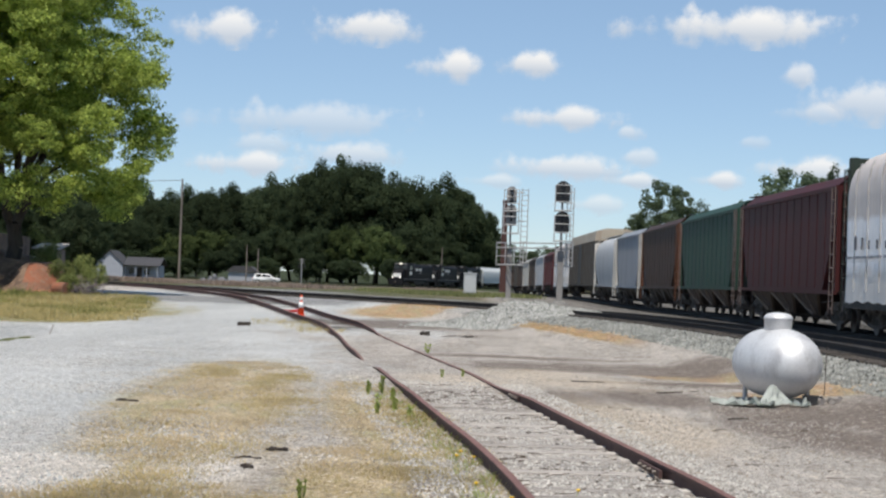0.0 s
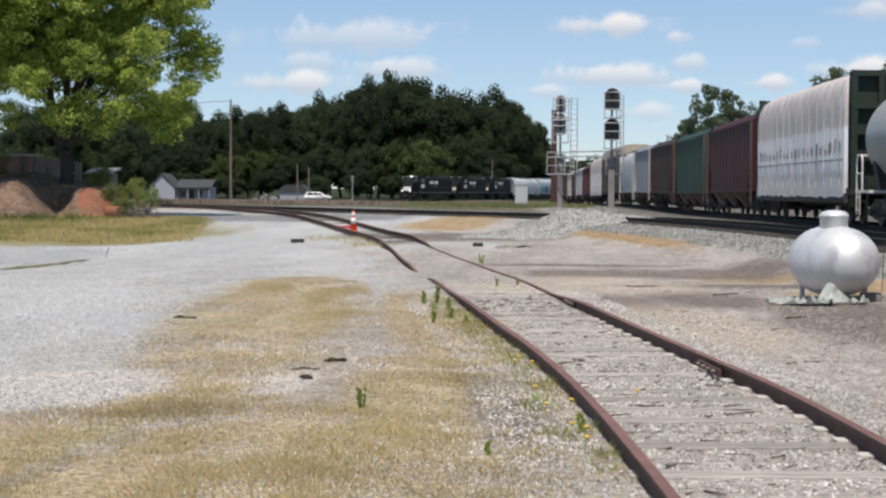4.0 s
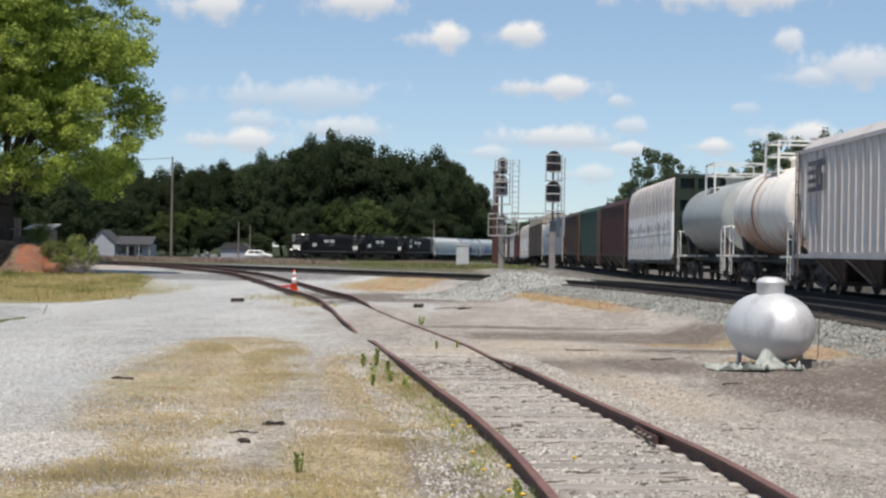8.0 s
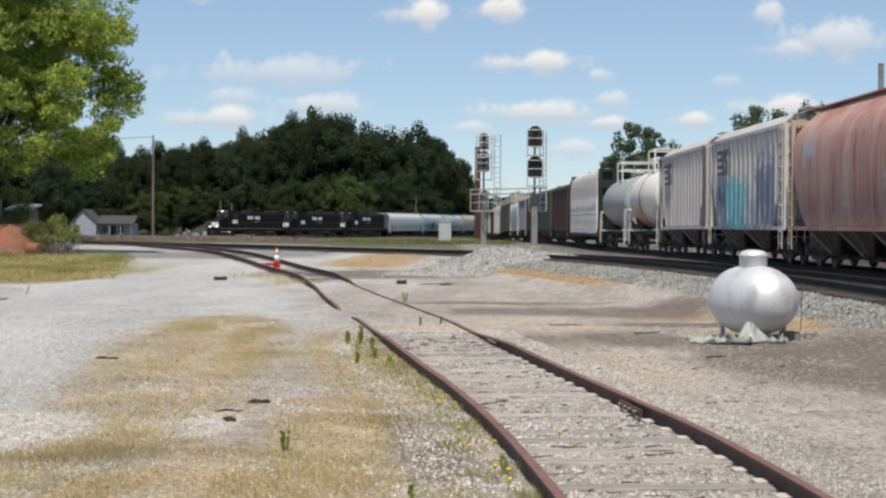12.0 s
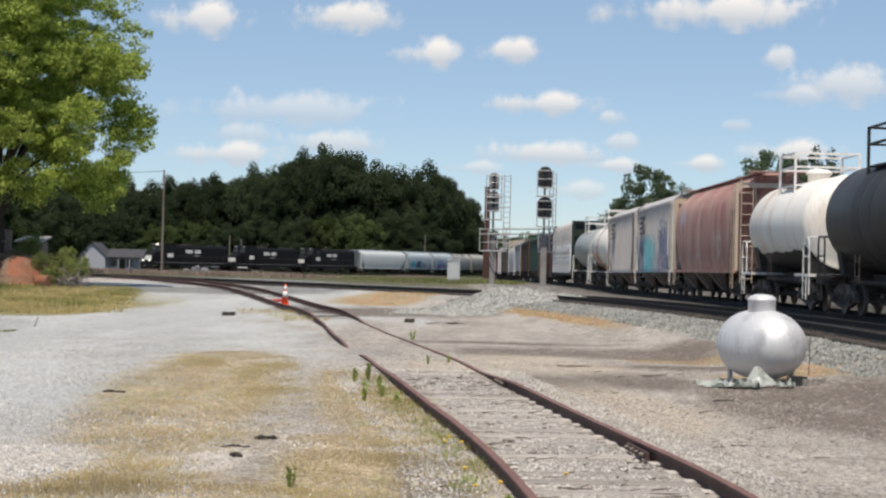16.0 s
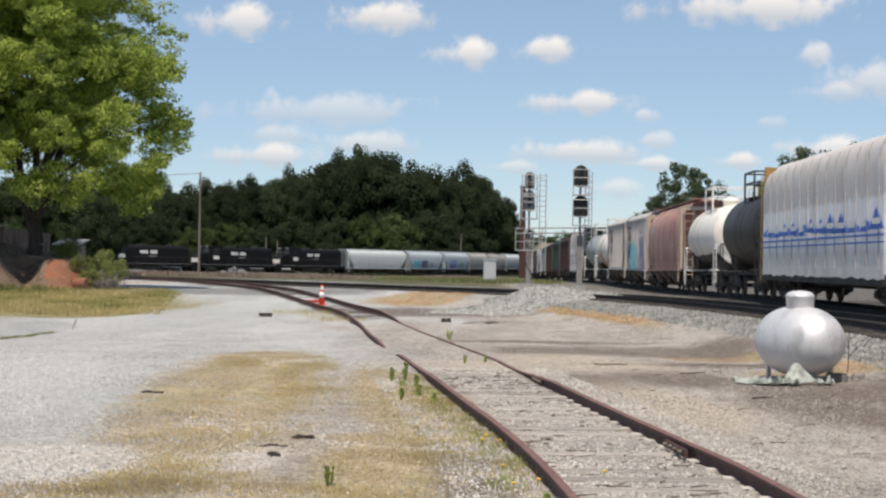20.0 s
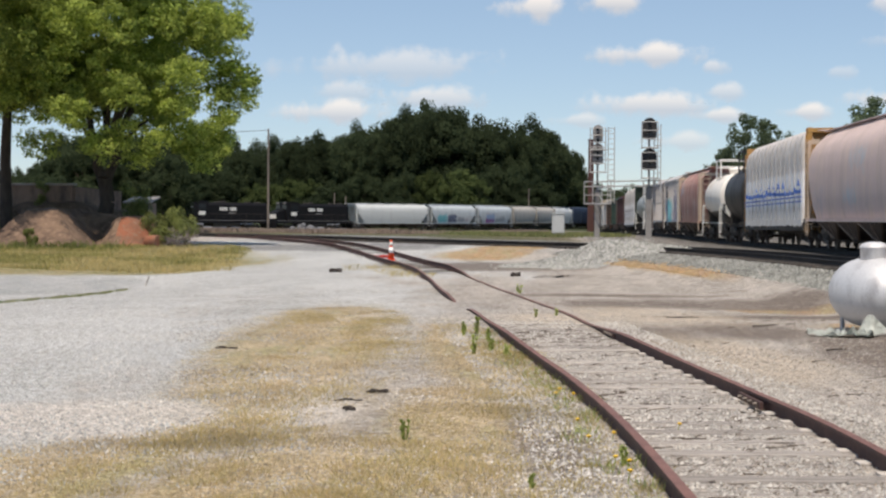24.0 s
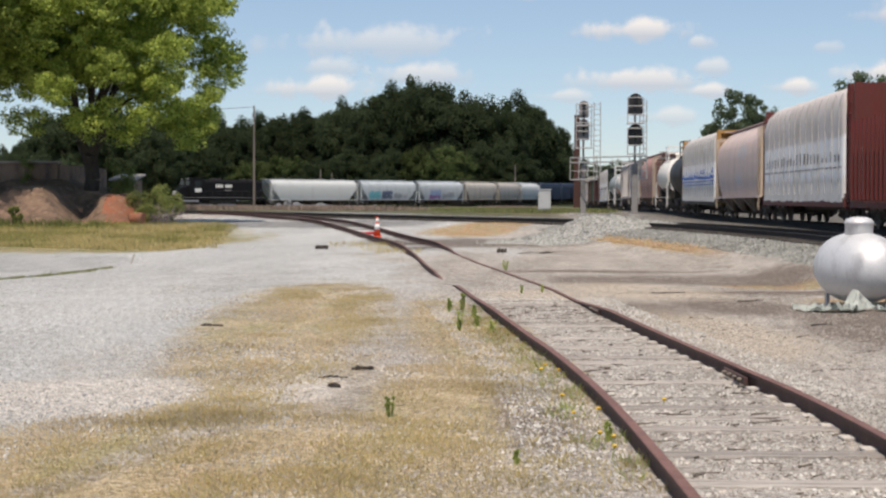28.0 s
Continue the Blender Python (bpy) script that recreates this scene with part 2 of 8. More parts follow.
def gz(x, y):
    """Height of the ground."""
    base = -1.0 * S(120, 300, y)
    w = S(-4.2, -1.9, side_of_b(x, y))
    dip = -0.3 * S(24, 44, y) * (1 - S(66, 90, y))
    return base + (0.3 - 0.2 * S(60, 105, y)) * w + dip * (1 - w)


def path_b(s):
    """Middle of the connecting track, s metres from y = 0."""
    if s < BY:
        return Vector((BX, s, 0))
    a = (s - BY) / BR
    return Vector((BX - BR + BR * math.cos(a), BY + BR * math.sin(a), 0))


def path_a(s):
    """Middle of the main track."""
    x = 12.5 - 0.009 * s
    if s > 215:
        x += 0.00022 * (s - 215) ** 2
    return Vector((x, s, gz(x, s) + 0.2))


def spline(points, n):
    """Points spread along a smooth line through a few control points."""
    out = []
    p = [Vector(c) for c in points]
    p = [2 * p[0] - p[1]] + p + [2 * p[-1] - p[-2]]
    for i in range(1, len(p) - 2):
        a, b, c, d = p[i - 1:i + 3]
        for k in range(n):
            t = k / n
            out.append(0.5 * (2 * b + (c - a) * t + (2 * a - 5 * b + 4 * c - d) * t * t + (3 * b - a - 3 * c + d) * t ** 3))
    out.append(p[-2])
    return out


# ---- ground ----
def ground_material():
    m = bpy.data.materials.new("gravel_yard")
    m.use_nodes = True
    nt = m.node_tree
    b = nt.nodes["Principled BSDF"]
    b.inputs["Roughness"].default_value = 0.97
    b.inputs["Specular IOR Level"].default_value = 0.2
    add, link = nt.nodes.new, nt.links.new
    co = add("ShaderNodeTexCoord").outputs["Object"]

    stretched = add("ShaderNodeMapping")      # patches drawn out along the way that wheels run
    stretched.inputs["Scale"].default_value = (1, 0.2, 1)
    link(co, stretched.inputs["Vector"])
    long = stretched.outputs[0]

    def noise_at(scale, detail=5, rough=0.6):
        n = add("ShaderNodeTexNoise")
        n.inputs["Scale"].default_value, n.inputs["Detail"].default_value, n.inputs["Roughness"].default_value = scale, detail, rough
        link(long if scale <= 6 else co, n.inputs["Vector"])
        return n.outputs[0]

    def math_of(op, a, c, e=None):
        n = add("ShaderNodeMath")
        n.operation = op
        for i, v in enumerate((a, c, e)):
            if v is None:
                continue
            if isinstance(v, (int, float)):
                n.inputs[i].default_value = v
            else:
                link(v, n.inputs[i])
        return n.outputs[0]

    sep = add("ShaderNodeSeparateXYZ")
    link(co, sep.inputs[0])
    X, Y = sep.outputs[0], sep.outputs[1]
    wob = noise_at(0.5, 6, 0.7)
    wob2 = noise_at(2.2, 5, 0.7)

    def ramp(v, lo, hi):
        n = add("ShaderNodeMapRange")
        n.interpolation_type = "SMOOTHSTEP"
        link(v, n.inputs[0])
        n.inputs[1].default_value, n.inputs[2].default_value = lo, hi
        return n.outputs[0]

    def mix(fac, a, c):
        n = add("ShaderNodeMixRGB")
        link(fac, n.inputs[0]) if not isinstance(fac, (int, float)) else None
        for i, v in ((1, a), (2, c)):
            if isinstance(v, tuple):
                n.inputs[i].default_value = (*v, 1)
            else:
                link(v, n.inputs[i])
        return n.outputs[0]

    def patch(cx, cy, rx, ry, turn=0.0, soft=0.55, rag=1.0):
        """1 inside a ragged oval patch of ground."""
        c, s = math.cos(turn), math.sin(turn)
        dx, dy = math_of("SUBTRACT", X, cx), math_of("SUBTRACT", Y, cy)
        u = math_of("DIVIDE", math_of("ADD", math_of("MULTIPLY", dx, c), math_of("MULTIPLY", dy, s)), rx)
        v = math_of("DIVIDE", math_of("SUBTRACT", math_of("MULTIPLY", dy, c), math_of("MULTIPLY", dx, s)), ry)
        d = math_of("SQRT", math_of("ADD", math_of("MULTIPLY", u, u), math_of("MULTIPLY", v, v)), 0.0)
        d = math_of("ADD", d, math_of("MULTIPLY", math_of("SUBTRACT", wob, 0.5), 1.5 * rag))
        d = math_of("ADD", d, math_of("MULTIPLY", math_of("SUBTRACT", wob2, 0.5), 0.9 * rag))
        r = ramp(d, 1 + soft / 2, 1 - soft / 2)
        return r

    def all_of(*ms):
        out = ms[0]
        for q in ms[1:]:
            out = math_of("MAXIMUM", out, q)
        return out

    grain = noise_at(28, 4, 0.7)
    peb = add("ShaderNodeTexVoronoi")
    peb.inputs["Scale"].default_value = 34
    link(co, peb.inputs["Vector"])
    pebc = add("ShaderNodeSeparateColor")
    link(peb.outputs["Color"], pebc.inputs[0])
    # base: pale stony dirt
    col = mix(ramp(noise_at(0.8, 6, 0.65), 0.38, 0.62), (0.52, 0.487, 0.455), (0.4, 0.372, 0.345))
    col = mix(ramp(wob2, 0.55, 0.75), col, (0.6, 0.55, 0.5))
    streak = add("ShaderNodeTexNoise")
    smap = add("ShaderNodeMapping")
    smap.inputs["Scale"].default_value = (0.35, 1.6, 1)
    link(co, smap.inputs["Vector"])
    link(smap.outputs[0], streak.inputs["Vector"])
    streak.inputs["Scale"].default_value, streak.inputs["Detail"].default_value, streak.inputs["Roughness"].default_value = 1.4, 7, 0.72
    col = mix(math_of("MULTIPLY", ramp(streak.outputs[0], 0.5, 0.66), 0.7), col, (0.27, 0.24, 0.215))
    col = mix(math_of("MULTIPLY", ramp(streak.outputs[0], 0.46, 0.34), 0.6), col, (0.64, 0.59, 0.53))
    mott = noise_at(5.5, 6, 0.75)
    col = mix(math_of("MULTIPLY", ramp(mott, 0.52, 0.64), 0.55), col, (0.3, 0.25, 0.205))
    col = mix(math_of("MULTIPLY", ramp(mott, 0.46, 0.36), 0.55), col, (0.64, 0.57, 0.49))
    # grey gravel drive
    drive = all_of(patch(-9.8, 40, 7.0, 30, 0.13, 0.3, 0.5), patch(-9.5, 14, 6.0, 12, 0.1, 0.3, 0.5), patch(-11, 86, 7.5, 34, 0.2, 0.3, 0.5))
    col = mix(drive, col, mix(ramp(noise_at(0.35, 4), 0.35, 0.65), (0.49, 0.505, 0.51), (0.6, 0.612, 0.612)))
    white = all_of(patch(-3.75, 13.5, 1.1, 1.35, 0.1, 0.5), patch(-2.0, 14.1, 0.42, 0.95, 0.0, 0.7))
    col = mix(white, col, (0.66, 0.62, 0.58))
    # dry grass on the yard
    dry = all_of(patch(-3.05, 22.5, 1.1, 10.5, 0.07, 0.9), patch(-2.1, 9.8, 1.9, 2.7, 0.0, 0.9), patch(-2.6, 13.4, 0.42, 3.0, 0.06, 0.9), patch(-0.75, 13.4, 0.55, 2.6, 0.06, 0.9), patch(-0.9, 21, 0.6, 6, 0.1, 0.9))
    dry = math_of("MULTIPLY", dry, math_of("SUBTRACT", 1.0, math_of("MULTIPLY", white, 0.8)))
    dry = math_of("MULTIPLY", dry, math_of("MULTIPLY", ramp(noise_at(4.0, 6, 0.8), 0.22, 0.44), ramp(noise_at(0.9, 5, 0.7), 0.28, 0.42)))
    # pale wheel rut through the grass
    bow = math_of("MINIMUM", math_of("SUBTRACT", Y, 17.5), 0.0)
    line = math_of("SUBTRACT", -1.84, math_of("MULTIPLY", math_of("MULTIPLY", bow, bow), 0.0125))
    off = math_of("ADD", math_of("ABSOLUTE", math_of("SUBTRACT", X, line), 0.0), math_of("MULTIPLY", math_of("SUBTRACT", wob2, 0.5), 0.5))
    rut = math_of("MULTIPLY", ramp(off, 0.26, 0.08), ramp(Y, 25, 18))
    dry = math_of("MULTIPLY", dry, math_of("SUBTRACT", 1.0, math_of("MULTIPLY", rut, 0.7)))
    tuft = math_of("MULTIPLY", ramp(noise_at(1.6, 6, 0.75), 0.48, 0.62), 0.68)
    col = mix(math_of("MULTIPLY", dry, 0.88), col, mix(tuft, mix(ramp(noise_at(2.6, 5, 0.7), 0.4, 0.6), (0.57, 0.455, 0.285), (0.48, 0.38, 0.225)), (0.37, 0.345, 0.155)))
    straw = all_of(patch(-2.3, 79, 2.6, 6.0, -0.1, 0.5, 0.7), patch(6.5, 26.2, 2.2, 1.2, 0.0, 0.6), patch(5.3, 32, 1.8, 1.3, 0.0, 0.6))
    col = mix(math_of("MULTIPLY", straw, 0.85), col, mix(ramp(wob2, 0.4, 0.6), (0.48, 0.31, 0.17), (0.42, 0.34, 0.18)))
    # dark oily dirt by the tank and beyond the siding
    dark = all_of(patch(2.95, 24.8, 0.9, 2.2, 0.1, 0.7, 0.8), patch(6.2, 21.0, 1.7, 3.6, 0.1, 0.9, 1.6), patch(4.7, 22.3, 1.5, 2.0, 0.25, 0.9, 1.1), patch(4.35, 19.2, 1.0, 3.2, 0.22, 1.0, 1.2), patch(3.4, 36, 3.6, 3.2, 0, 1.0, 1.6), patch(1.0, 23.6, 1.5, 2.2, 0, 0.8, 1.4), patch(0.05, 12.6, 0.3, 2.2, 0.08, 1.0, 1.6), patch(4.2, 29, 2.6, 0.7, 0, 0.8, 1.4), patch(1.6, 42, 2.6, 0.9, 0, 0.8, 1.2), patch(-2.0, 66, 4.0, 5.0, 0, 0.8, 1.0))
    col = mix(math_of("MULTIPLY", dark, 0.88), col, (0.185, 0.152, 0.132))
    tan = all_of(patch(1.9, 30, 1.3, 3.8, 0.15, 0.7), patch(2.3, 20.5, 0.75, 3.2, 0.12, 0.9, 1.4), patch(0.3, 27.5, 1.0, 2.4, 0.1, 0.9, 1.2))
    col = mix(math_of("MULTIPLY", tan, 0.6), col, (0.63, 0.54, 0.43))
    # far verges and fields
    bx, by = math_of("ADD", X, BR - BX), math_of("SUBTRACT", Y, BY)
    out_b = math_of("SUBTRACT", math_of("SQRT", math_of("ADD", math_of("MULTIPLY", bx, bx), math_of("MULTIPLY", by, by)), 0.0), BR)
    far = math_of("MULTIPLY", ramp(math_of("ADD", out_b, math_of("MULTIPLY", wob2, 1.5)), 3.0, 4.5), ramp(math_of("ADD", Y, math_of("MULTIPLY", wob, 10)), 88, 96))
    far = math_of("MULTIPLY", far, ramp(math_of("ADD", X, math_of("MULTIPLY", wob2, 2)), 4.5, 2.5))
    far = all_of(far, ramp(math_of("ADD", Y, math_of("MULTIPLY", wob, 14)), 150, 165))
    field = mix(ramp(noise_at(0.06, 6, 0.65), 0.4, 0.6), (0.1, 0.11, 0.05), (0.17, 0.15, 0.1))
    col = mix(far, col, field)
    # ground below the wood: its deep shade put in as a near-black green
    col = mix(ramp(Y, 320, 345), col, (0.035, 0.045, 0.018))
    col = mix(ramp(math_of("ADD", X, math_of("MULTIPLY", wob2, 3)), 16, 19), col, field)
    # rusty dry grass along the foot of the stone shoulder
    foot = math_of("ADD", out_b, math_of("MULTIPLY", math_of("SUBTRACT", wob2, 0.5), 0.9))
    foot = math_of("MULTIPLY", math_of("MULTIPLY", ramp(foot, -3.6, -3.2), ramp(foot, -2.5, -2.75)), math_of("MULTIPLY", ramp(Y, 45, 51), ramp(Y, 69, 65)))
    col = mix(math_of("MULTIPLY", foot, 0.85), col, mix(ramp(wob2, 0.4, 0.6), (0.5, 0.33, 0.2), (0.44, 0.33, 0.17)))
    # dark ballast and dirt round the main track, with the train's shade painted in
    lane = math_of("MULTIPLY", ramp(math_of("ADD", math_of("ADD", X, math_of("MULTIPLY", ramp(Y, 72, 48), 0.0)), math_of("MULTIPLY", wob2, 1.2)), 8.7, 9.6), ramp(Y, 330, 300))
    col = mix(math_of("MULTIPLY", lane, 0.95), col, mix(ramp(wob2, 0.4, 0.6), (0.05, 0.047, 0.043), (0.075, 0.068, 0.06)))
    side = math_of("MULTIPLY", ramp(math_of("ADD", out_b, math_of("MULTIPLY", wob2, 0.9)), -2.55, -2.05), ramp(out_b, -0.5, -0.8))
    side = math_of("MULTIPLY", side, math_of("MULTIPLY", ramp(Y, 26, 36), ramp(Y, 84, 72)))
    col = mix(math_of("MULTIPLY", side, 0.85), col, mix(ramp(wob2, 0.4, 0.6), (0.46, 0.45, 0.43), (0.36, 0.35, 0.335)))
    yard = math_of("MULTIPLY", math_of("MULTIPLY", ramp(math_of("ADD", Y, math_of("MULTIPLY", wob, 10)), 72, 84), ramp(math_of("ADD", X, wob), 2.6, 4.6)), ramp(Y, 330, 300))
    col = mix(math_of("MULTIPLY", yard, 0.85), col, mix(ramp(wob2, 0.4, 0.6), (0.21, 0.2, 0.19), (0.15, 0.142, 0.132)))
    # olive ground under the verge by the bank
    under = all_of(patch(-20.5, 70, 9.0, 17.5, 0.12, 0.3, 0.35), patch(-13.9, 58.5, 2.2, 4.6, 0.0, 0.3, 0.3))
    col = mix(under, col, mix(ramp(wob2, 0.4, 0.6), (0.36, 0.3, 0.16), (0.26, 0.25, 0.11)))
    crossing = all_of(patch(-12.5, 90, 9.0, 7.5, 0.25, 0.4, 0.4), patch(-8.5, 108, 9.5, 12, 0.6, 0.4, 0.4), patch(-5.5, 97, 5, 8, 0.3, 0.4, 0.4), patch(-19, 130, 9, 16, 0.6, 0.4, 0.4))
    col = mix(math_of("MULTIPLY", math_of("MULTIPLY", crossing, 0.9), math_of("SUBTRACT", 1.0, straw)), col, mix(ramp(noise_at(1.2, 5), 0.4, 0.6), (0.22, 0.225, 0.235), (0.29, 0.29, 0.295)))
    # worn asphalt beyond the gravel
    road = patch(-15.5, 45, 4.6, 8.0, 0.0, 0.12, 0.12)
    col = mix(math_of("MULTIPLY", road, math_of("SUBTRACT", 1.0, under)), col, mix(ramp(noise_at(1.5, 5), 0.4, 0.6), (0.4, 0.42, 0.43), (0.5, 0.51, 0.515)))
    # crumbs of dark cinder and pale chips, strewn unevenly
    near = ramp(Y, 75, 55)
    strewn = ramp(noise_at(0.75, 4, 0.6), 0.36, 0.6)
    crumb = math_of("MULTIPLY", ramp(noise_at(8.5, 4, 0.65), 0.57, 0.66), math_of("MULTIPLY", near, math_of("MULTIPLY_ADD", strewn, 0.5, 0.36)))
    col = mix(crumb, col, (0.15, 0.122, 0.1))
    chip = math_of("MULTIPLY", ramp(noise_at(11.5, 3, 0.6), 0.585, 0.66), math_of("MULTIPLY", near, math_of("MULTIPLY_ADD", strewn, -0.35, 0.75)))
    col = mix(chip, col, (0.72, 0.66, 0.585))
    # pebbles
    val = add("ShaderNodeHueSaturation")
    link(col, val.inputs["Color"])
    g = math_of("ADD", math_of("MULTIPLY", grain, 1.0), math_of("MULTIPLY", pebc.outputs[0], 0.7))
    link(math_of("ADD", g, 0.1), val.inputs["Value"])
    link(val.outputs[0], b.inputs["Base Color"])
    bp = add("ShaderNodeBump")
    bp.inputs["Strength"].default_value, bp.inputs["Distance"].default_value = 1.0, 0.035
    link(math_of("ADD", grain, peb.outputs["Distance"]), bp.inputs["Height"])
    link(bp.outputs[0], b.inputs["Normal"])
    return m


def build_ground():
    xs = sorted({*[-2500, -1200, -600, -350, -220, -160, -120, -90], *np.arange(-70, 60.1, 1.0).tolist(), *[70, 90, 120, 180, 300, 600, 1200, 2500]})
    ys = sorted({*[-600, -200, -80, -40, -20, -8], *np.arange(0, 140, 1.0).tolist(), *np.arange(140, 420, 6.0).tolist(), *[460, 520, 620, 800, 1200, 2000, 3200, 4600]})
    V = [(x, y, gz(x, y) + ((0.006 if abs(x - 1.62 + 0.078 * (y - 7)) < 2 and y < 30 else 0.025) * noise.noise((x * 0.6, y * 0.6, 0)) if -60 < x < 50 and 0 < y < 130 else 0)) for y in ys for x in xs]
    n = len(xs)
    F = [(j * n + i, j * n + i + 1, (j + 1) * n + i + 1, (j + 1) * n + i) for j in range(len(ys) - 1) for i in range(n - 1)]
    me = bpy.data.meshes.new("ground")
    me.from_pydata(V, [], F)
    me.polygons.foreach_set("use_smooth", [True] * len(F))
    me.materials.append(ground_material())
    tagged(new("ground", me), "pale gravel and dirt yard with dry grass", "ground", kind="structure")


build_ground()


# ---- tracks ----
RAIL = ((-0.07, -0.17), (0.07, -0.17), (0.07, -0.158), (0.012, -0.14), (0.012, -0.04), (0.033, -0.03), (0.033, -0.004), (0.028, 0.0), (-0.028, 0.0),
        (-0.033, -0.004), (-0.033, -0.03), (-0.012, -0.04), (-0.012, -0.14), (-0.07, -0.158))


def rail_mesh(name, line, material, parent, label=""):
    """A rail section drawn along a line of points at the rail's top."""
    bm = B()
    rings = []
    for i, p in enumerate(line):
        d = (line[min(i + 1, len(line) - 1)] - line[max(i - 1, 0)]).normalized()
        side = Vector((d.y, -d.x, 0)).normalized()
        rings.append([bm.verts.new(p + side * x + Vector((0, 0, z))) for x, z in RAIL])
    k = len(RAIL)
    for a, b in zip(rings, rings[1:]):
        for i in range(k):
            fc = bm.faces.new((a[i], b[i], b[(i + 1) % k], a[(i + 1) % k]))
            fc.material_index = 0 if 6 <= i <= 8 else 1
    bm.faces.new(rings[0])
    bm.faces.new(rings[-1][::-1])
    o = part(name, bm, material, parent, label)
    # all faces but the top take the darker tone, painted as shade
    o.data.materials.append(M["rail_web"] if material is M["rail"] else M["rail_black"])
    return o


def offset_line(line, off, dz=0.0):
    out = []
    for i, p in enumerate(line):
        d = (line[min(i + 1, len(line) - 1)] - line[max(i - 1, 0)])
        side = Vector((d.y, -d.x, 0)).normalized()
        out.append(p + side * off + Vector((0, 0, dz)))
    return out


SIDING = [(2.75, -30, 0), (2.2, -12, 0), (1.78, 2, 0), (1.62, 7, 0), (1.36, 12, 0), (1.02, 15.7, 0), (0.36, 21.3, 0), (-0.16, 26, 0), (-0.88, 34.5, 0), (-1.9, 43.5, 0), (-2.75, 51, 0), (-4.15, 61, 0),
          (-6.55, 72.8, 0), (-9.0, 83, 0), (-12.0, 95, 0), (-16.0, 107, 0), (-22.5, 119.5, 0)]
siding_line = [Vector((p.x, p.y, gz(p.x, p.y))) for p in spline(SIDING, 14)]


def siding_top(y, outer):
    """Height of the siding's rail over the ground: buried in the middle, where a road crosses it."""
    if outer:
        return 0.13 - 0.082 * S(21.5, 27.0, y) * (1 - S(36.3, 39.5, y)) - 0.075 * S(30.5, 33, y) * (1 - S(35.3, 37, y)) + 0.08 * S(48, 60, y)
    return 0.13 - 0.102 * S(21.5, 26.5, y) * (1 - S(53, 57, y)) + 0.08 * S(57, 62, y)


# the two rails, no longer quite parallel where the road crosses
OUTER = [(2.0, -30, 0), (1.45, -12, 0), (1.02, 2, 0), (0.87, 7, 0), (0.60, 12, 0), (0.27, 15.7, 0), (-0.1, 18.8, 0), (-0.56, 22.9, 0), (-1.22, 29.6, 0), (-1.75, 34.8, 0), (-2.28, 39.5, 0), (-2.86, 45, 0)]
INNER = [(3.5, -30, 0), (2.95, -12, 0), (2.53, 2, 0), (2.37, 7, 0), (2.12, 12, 0), (1.815, 14.9, 0), (1.525, 17.4, 0), (1.135, 21, 0), (0.745, 25, 0), (0.085, 33.3, 0), (-0.62, 41, 0), (-1.32, 46, 0)]


siding = tagged(thing("siding_track", "rusty siding track with weathered wooden ties sunk in gravel", "railway track"), kind="structure")
for off in (-0.753, 0.753):
    ends = [tuple(p) for p in offset_line([Vector(c) for c in SIDING], off) if p.y > 50]
    line = [Vector((p.x, p.y, gz(p.x, p.y))) for p in spline((OUTER if off < 0 else INNER) + ends, 14)]
    line = [p + Vector((0, 0, siding_top(p.y, off < 0))) for p in line]
    rail_mesh("rail", line, M["rail"], siding, "rusty brown steel rail")

b_line = [path_b(s) for s in np.arange(-25, 175, 1.5)]
b_line = [Vector((p.x, p.y, gz(p.x, p.y) + 0.24)) for p in b_line]
a_line = [path_a(s) for s in [*np.arange(-160, 150, 5.0), *np.arange(150, 520, 6.0)]]
main_track = tagged(thing("main_track", "main railway track with dark rails on ballast", "railway track"), kind="structure")
conn_track = tagged(thing("connecting_track", "curved connecting track with dark rails on ballast", "railway track"), kind="structure")
for parent, line in ((main_track, a_line), (conn_track, b_line)):
    for off in (-0.753, 0.753):
        rail_mesh("rail", offset_line(line, off), M["rail_dark"], parent)


def tie_mesh(name, material, half=1.3):
    bm = box(B(), -half, -0.11, -0.18, half, 0.11, 0.0, 0.012)
    me = bpy.data.meshes.new(name)
    bm.to_mesh(me)
    bm.free()
    me.materials.append(material)
    return me


def lay_ties(line, parent, me, spacing, first, last, drop, rng):
    """Ties across a track, every one an object on one mesh."""
    along, k = 0.0, 0.0
    for p, q in zip(line, line[1:]):
        d = q - p
        while k <= along + d.length:
            c = p + d * ((k - along) / d.length)
            if first <= c.y <= last:
                o = new("tie", me)
                o.parent = parent
                o.matrix_local = (Matrix.Translation((c.x + rng.uniform(-0.05, 0.05), c.y, c.z - drop + rng.uniform(-0.016, 0.012)))
                                  @ Matrix.Rotation(math.atan2(-d.x, d.y) + rng.uniform(-0.02, 0.02), 4, "Z"))
            k += spacing * rng.uniform(0.94, 1.06)
        along += d.length


rng = random.Random(4)
lay_ties(siding_line, siding, tie_mesh("tie", M["tie"], 0.8), 0.56, -29, 26, -0.009, rng)
lay_ties(siding_line, siding, tie_mesh("tie", M["tie_dark"], 0.95), 0.56, 58, 100, 0.0, rng)
TIE_DARK = tie_mesh("tie", M["tie_dark"])
lay_ties(b_line, conn_track, TIE_DARK, 0.55, 20, 135, 0.165, rng)
lay_ties(a_line, main_track, TIE_DARK, 0.62, 22, 130, 0.165, rng)


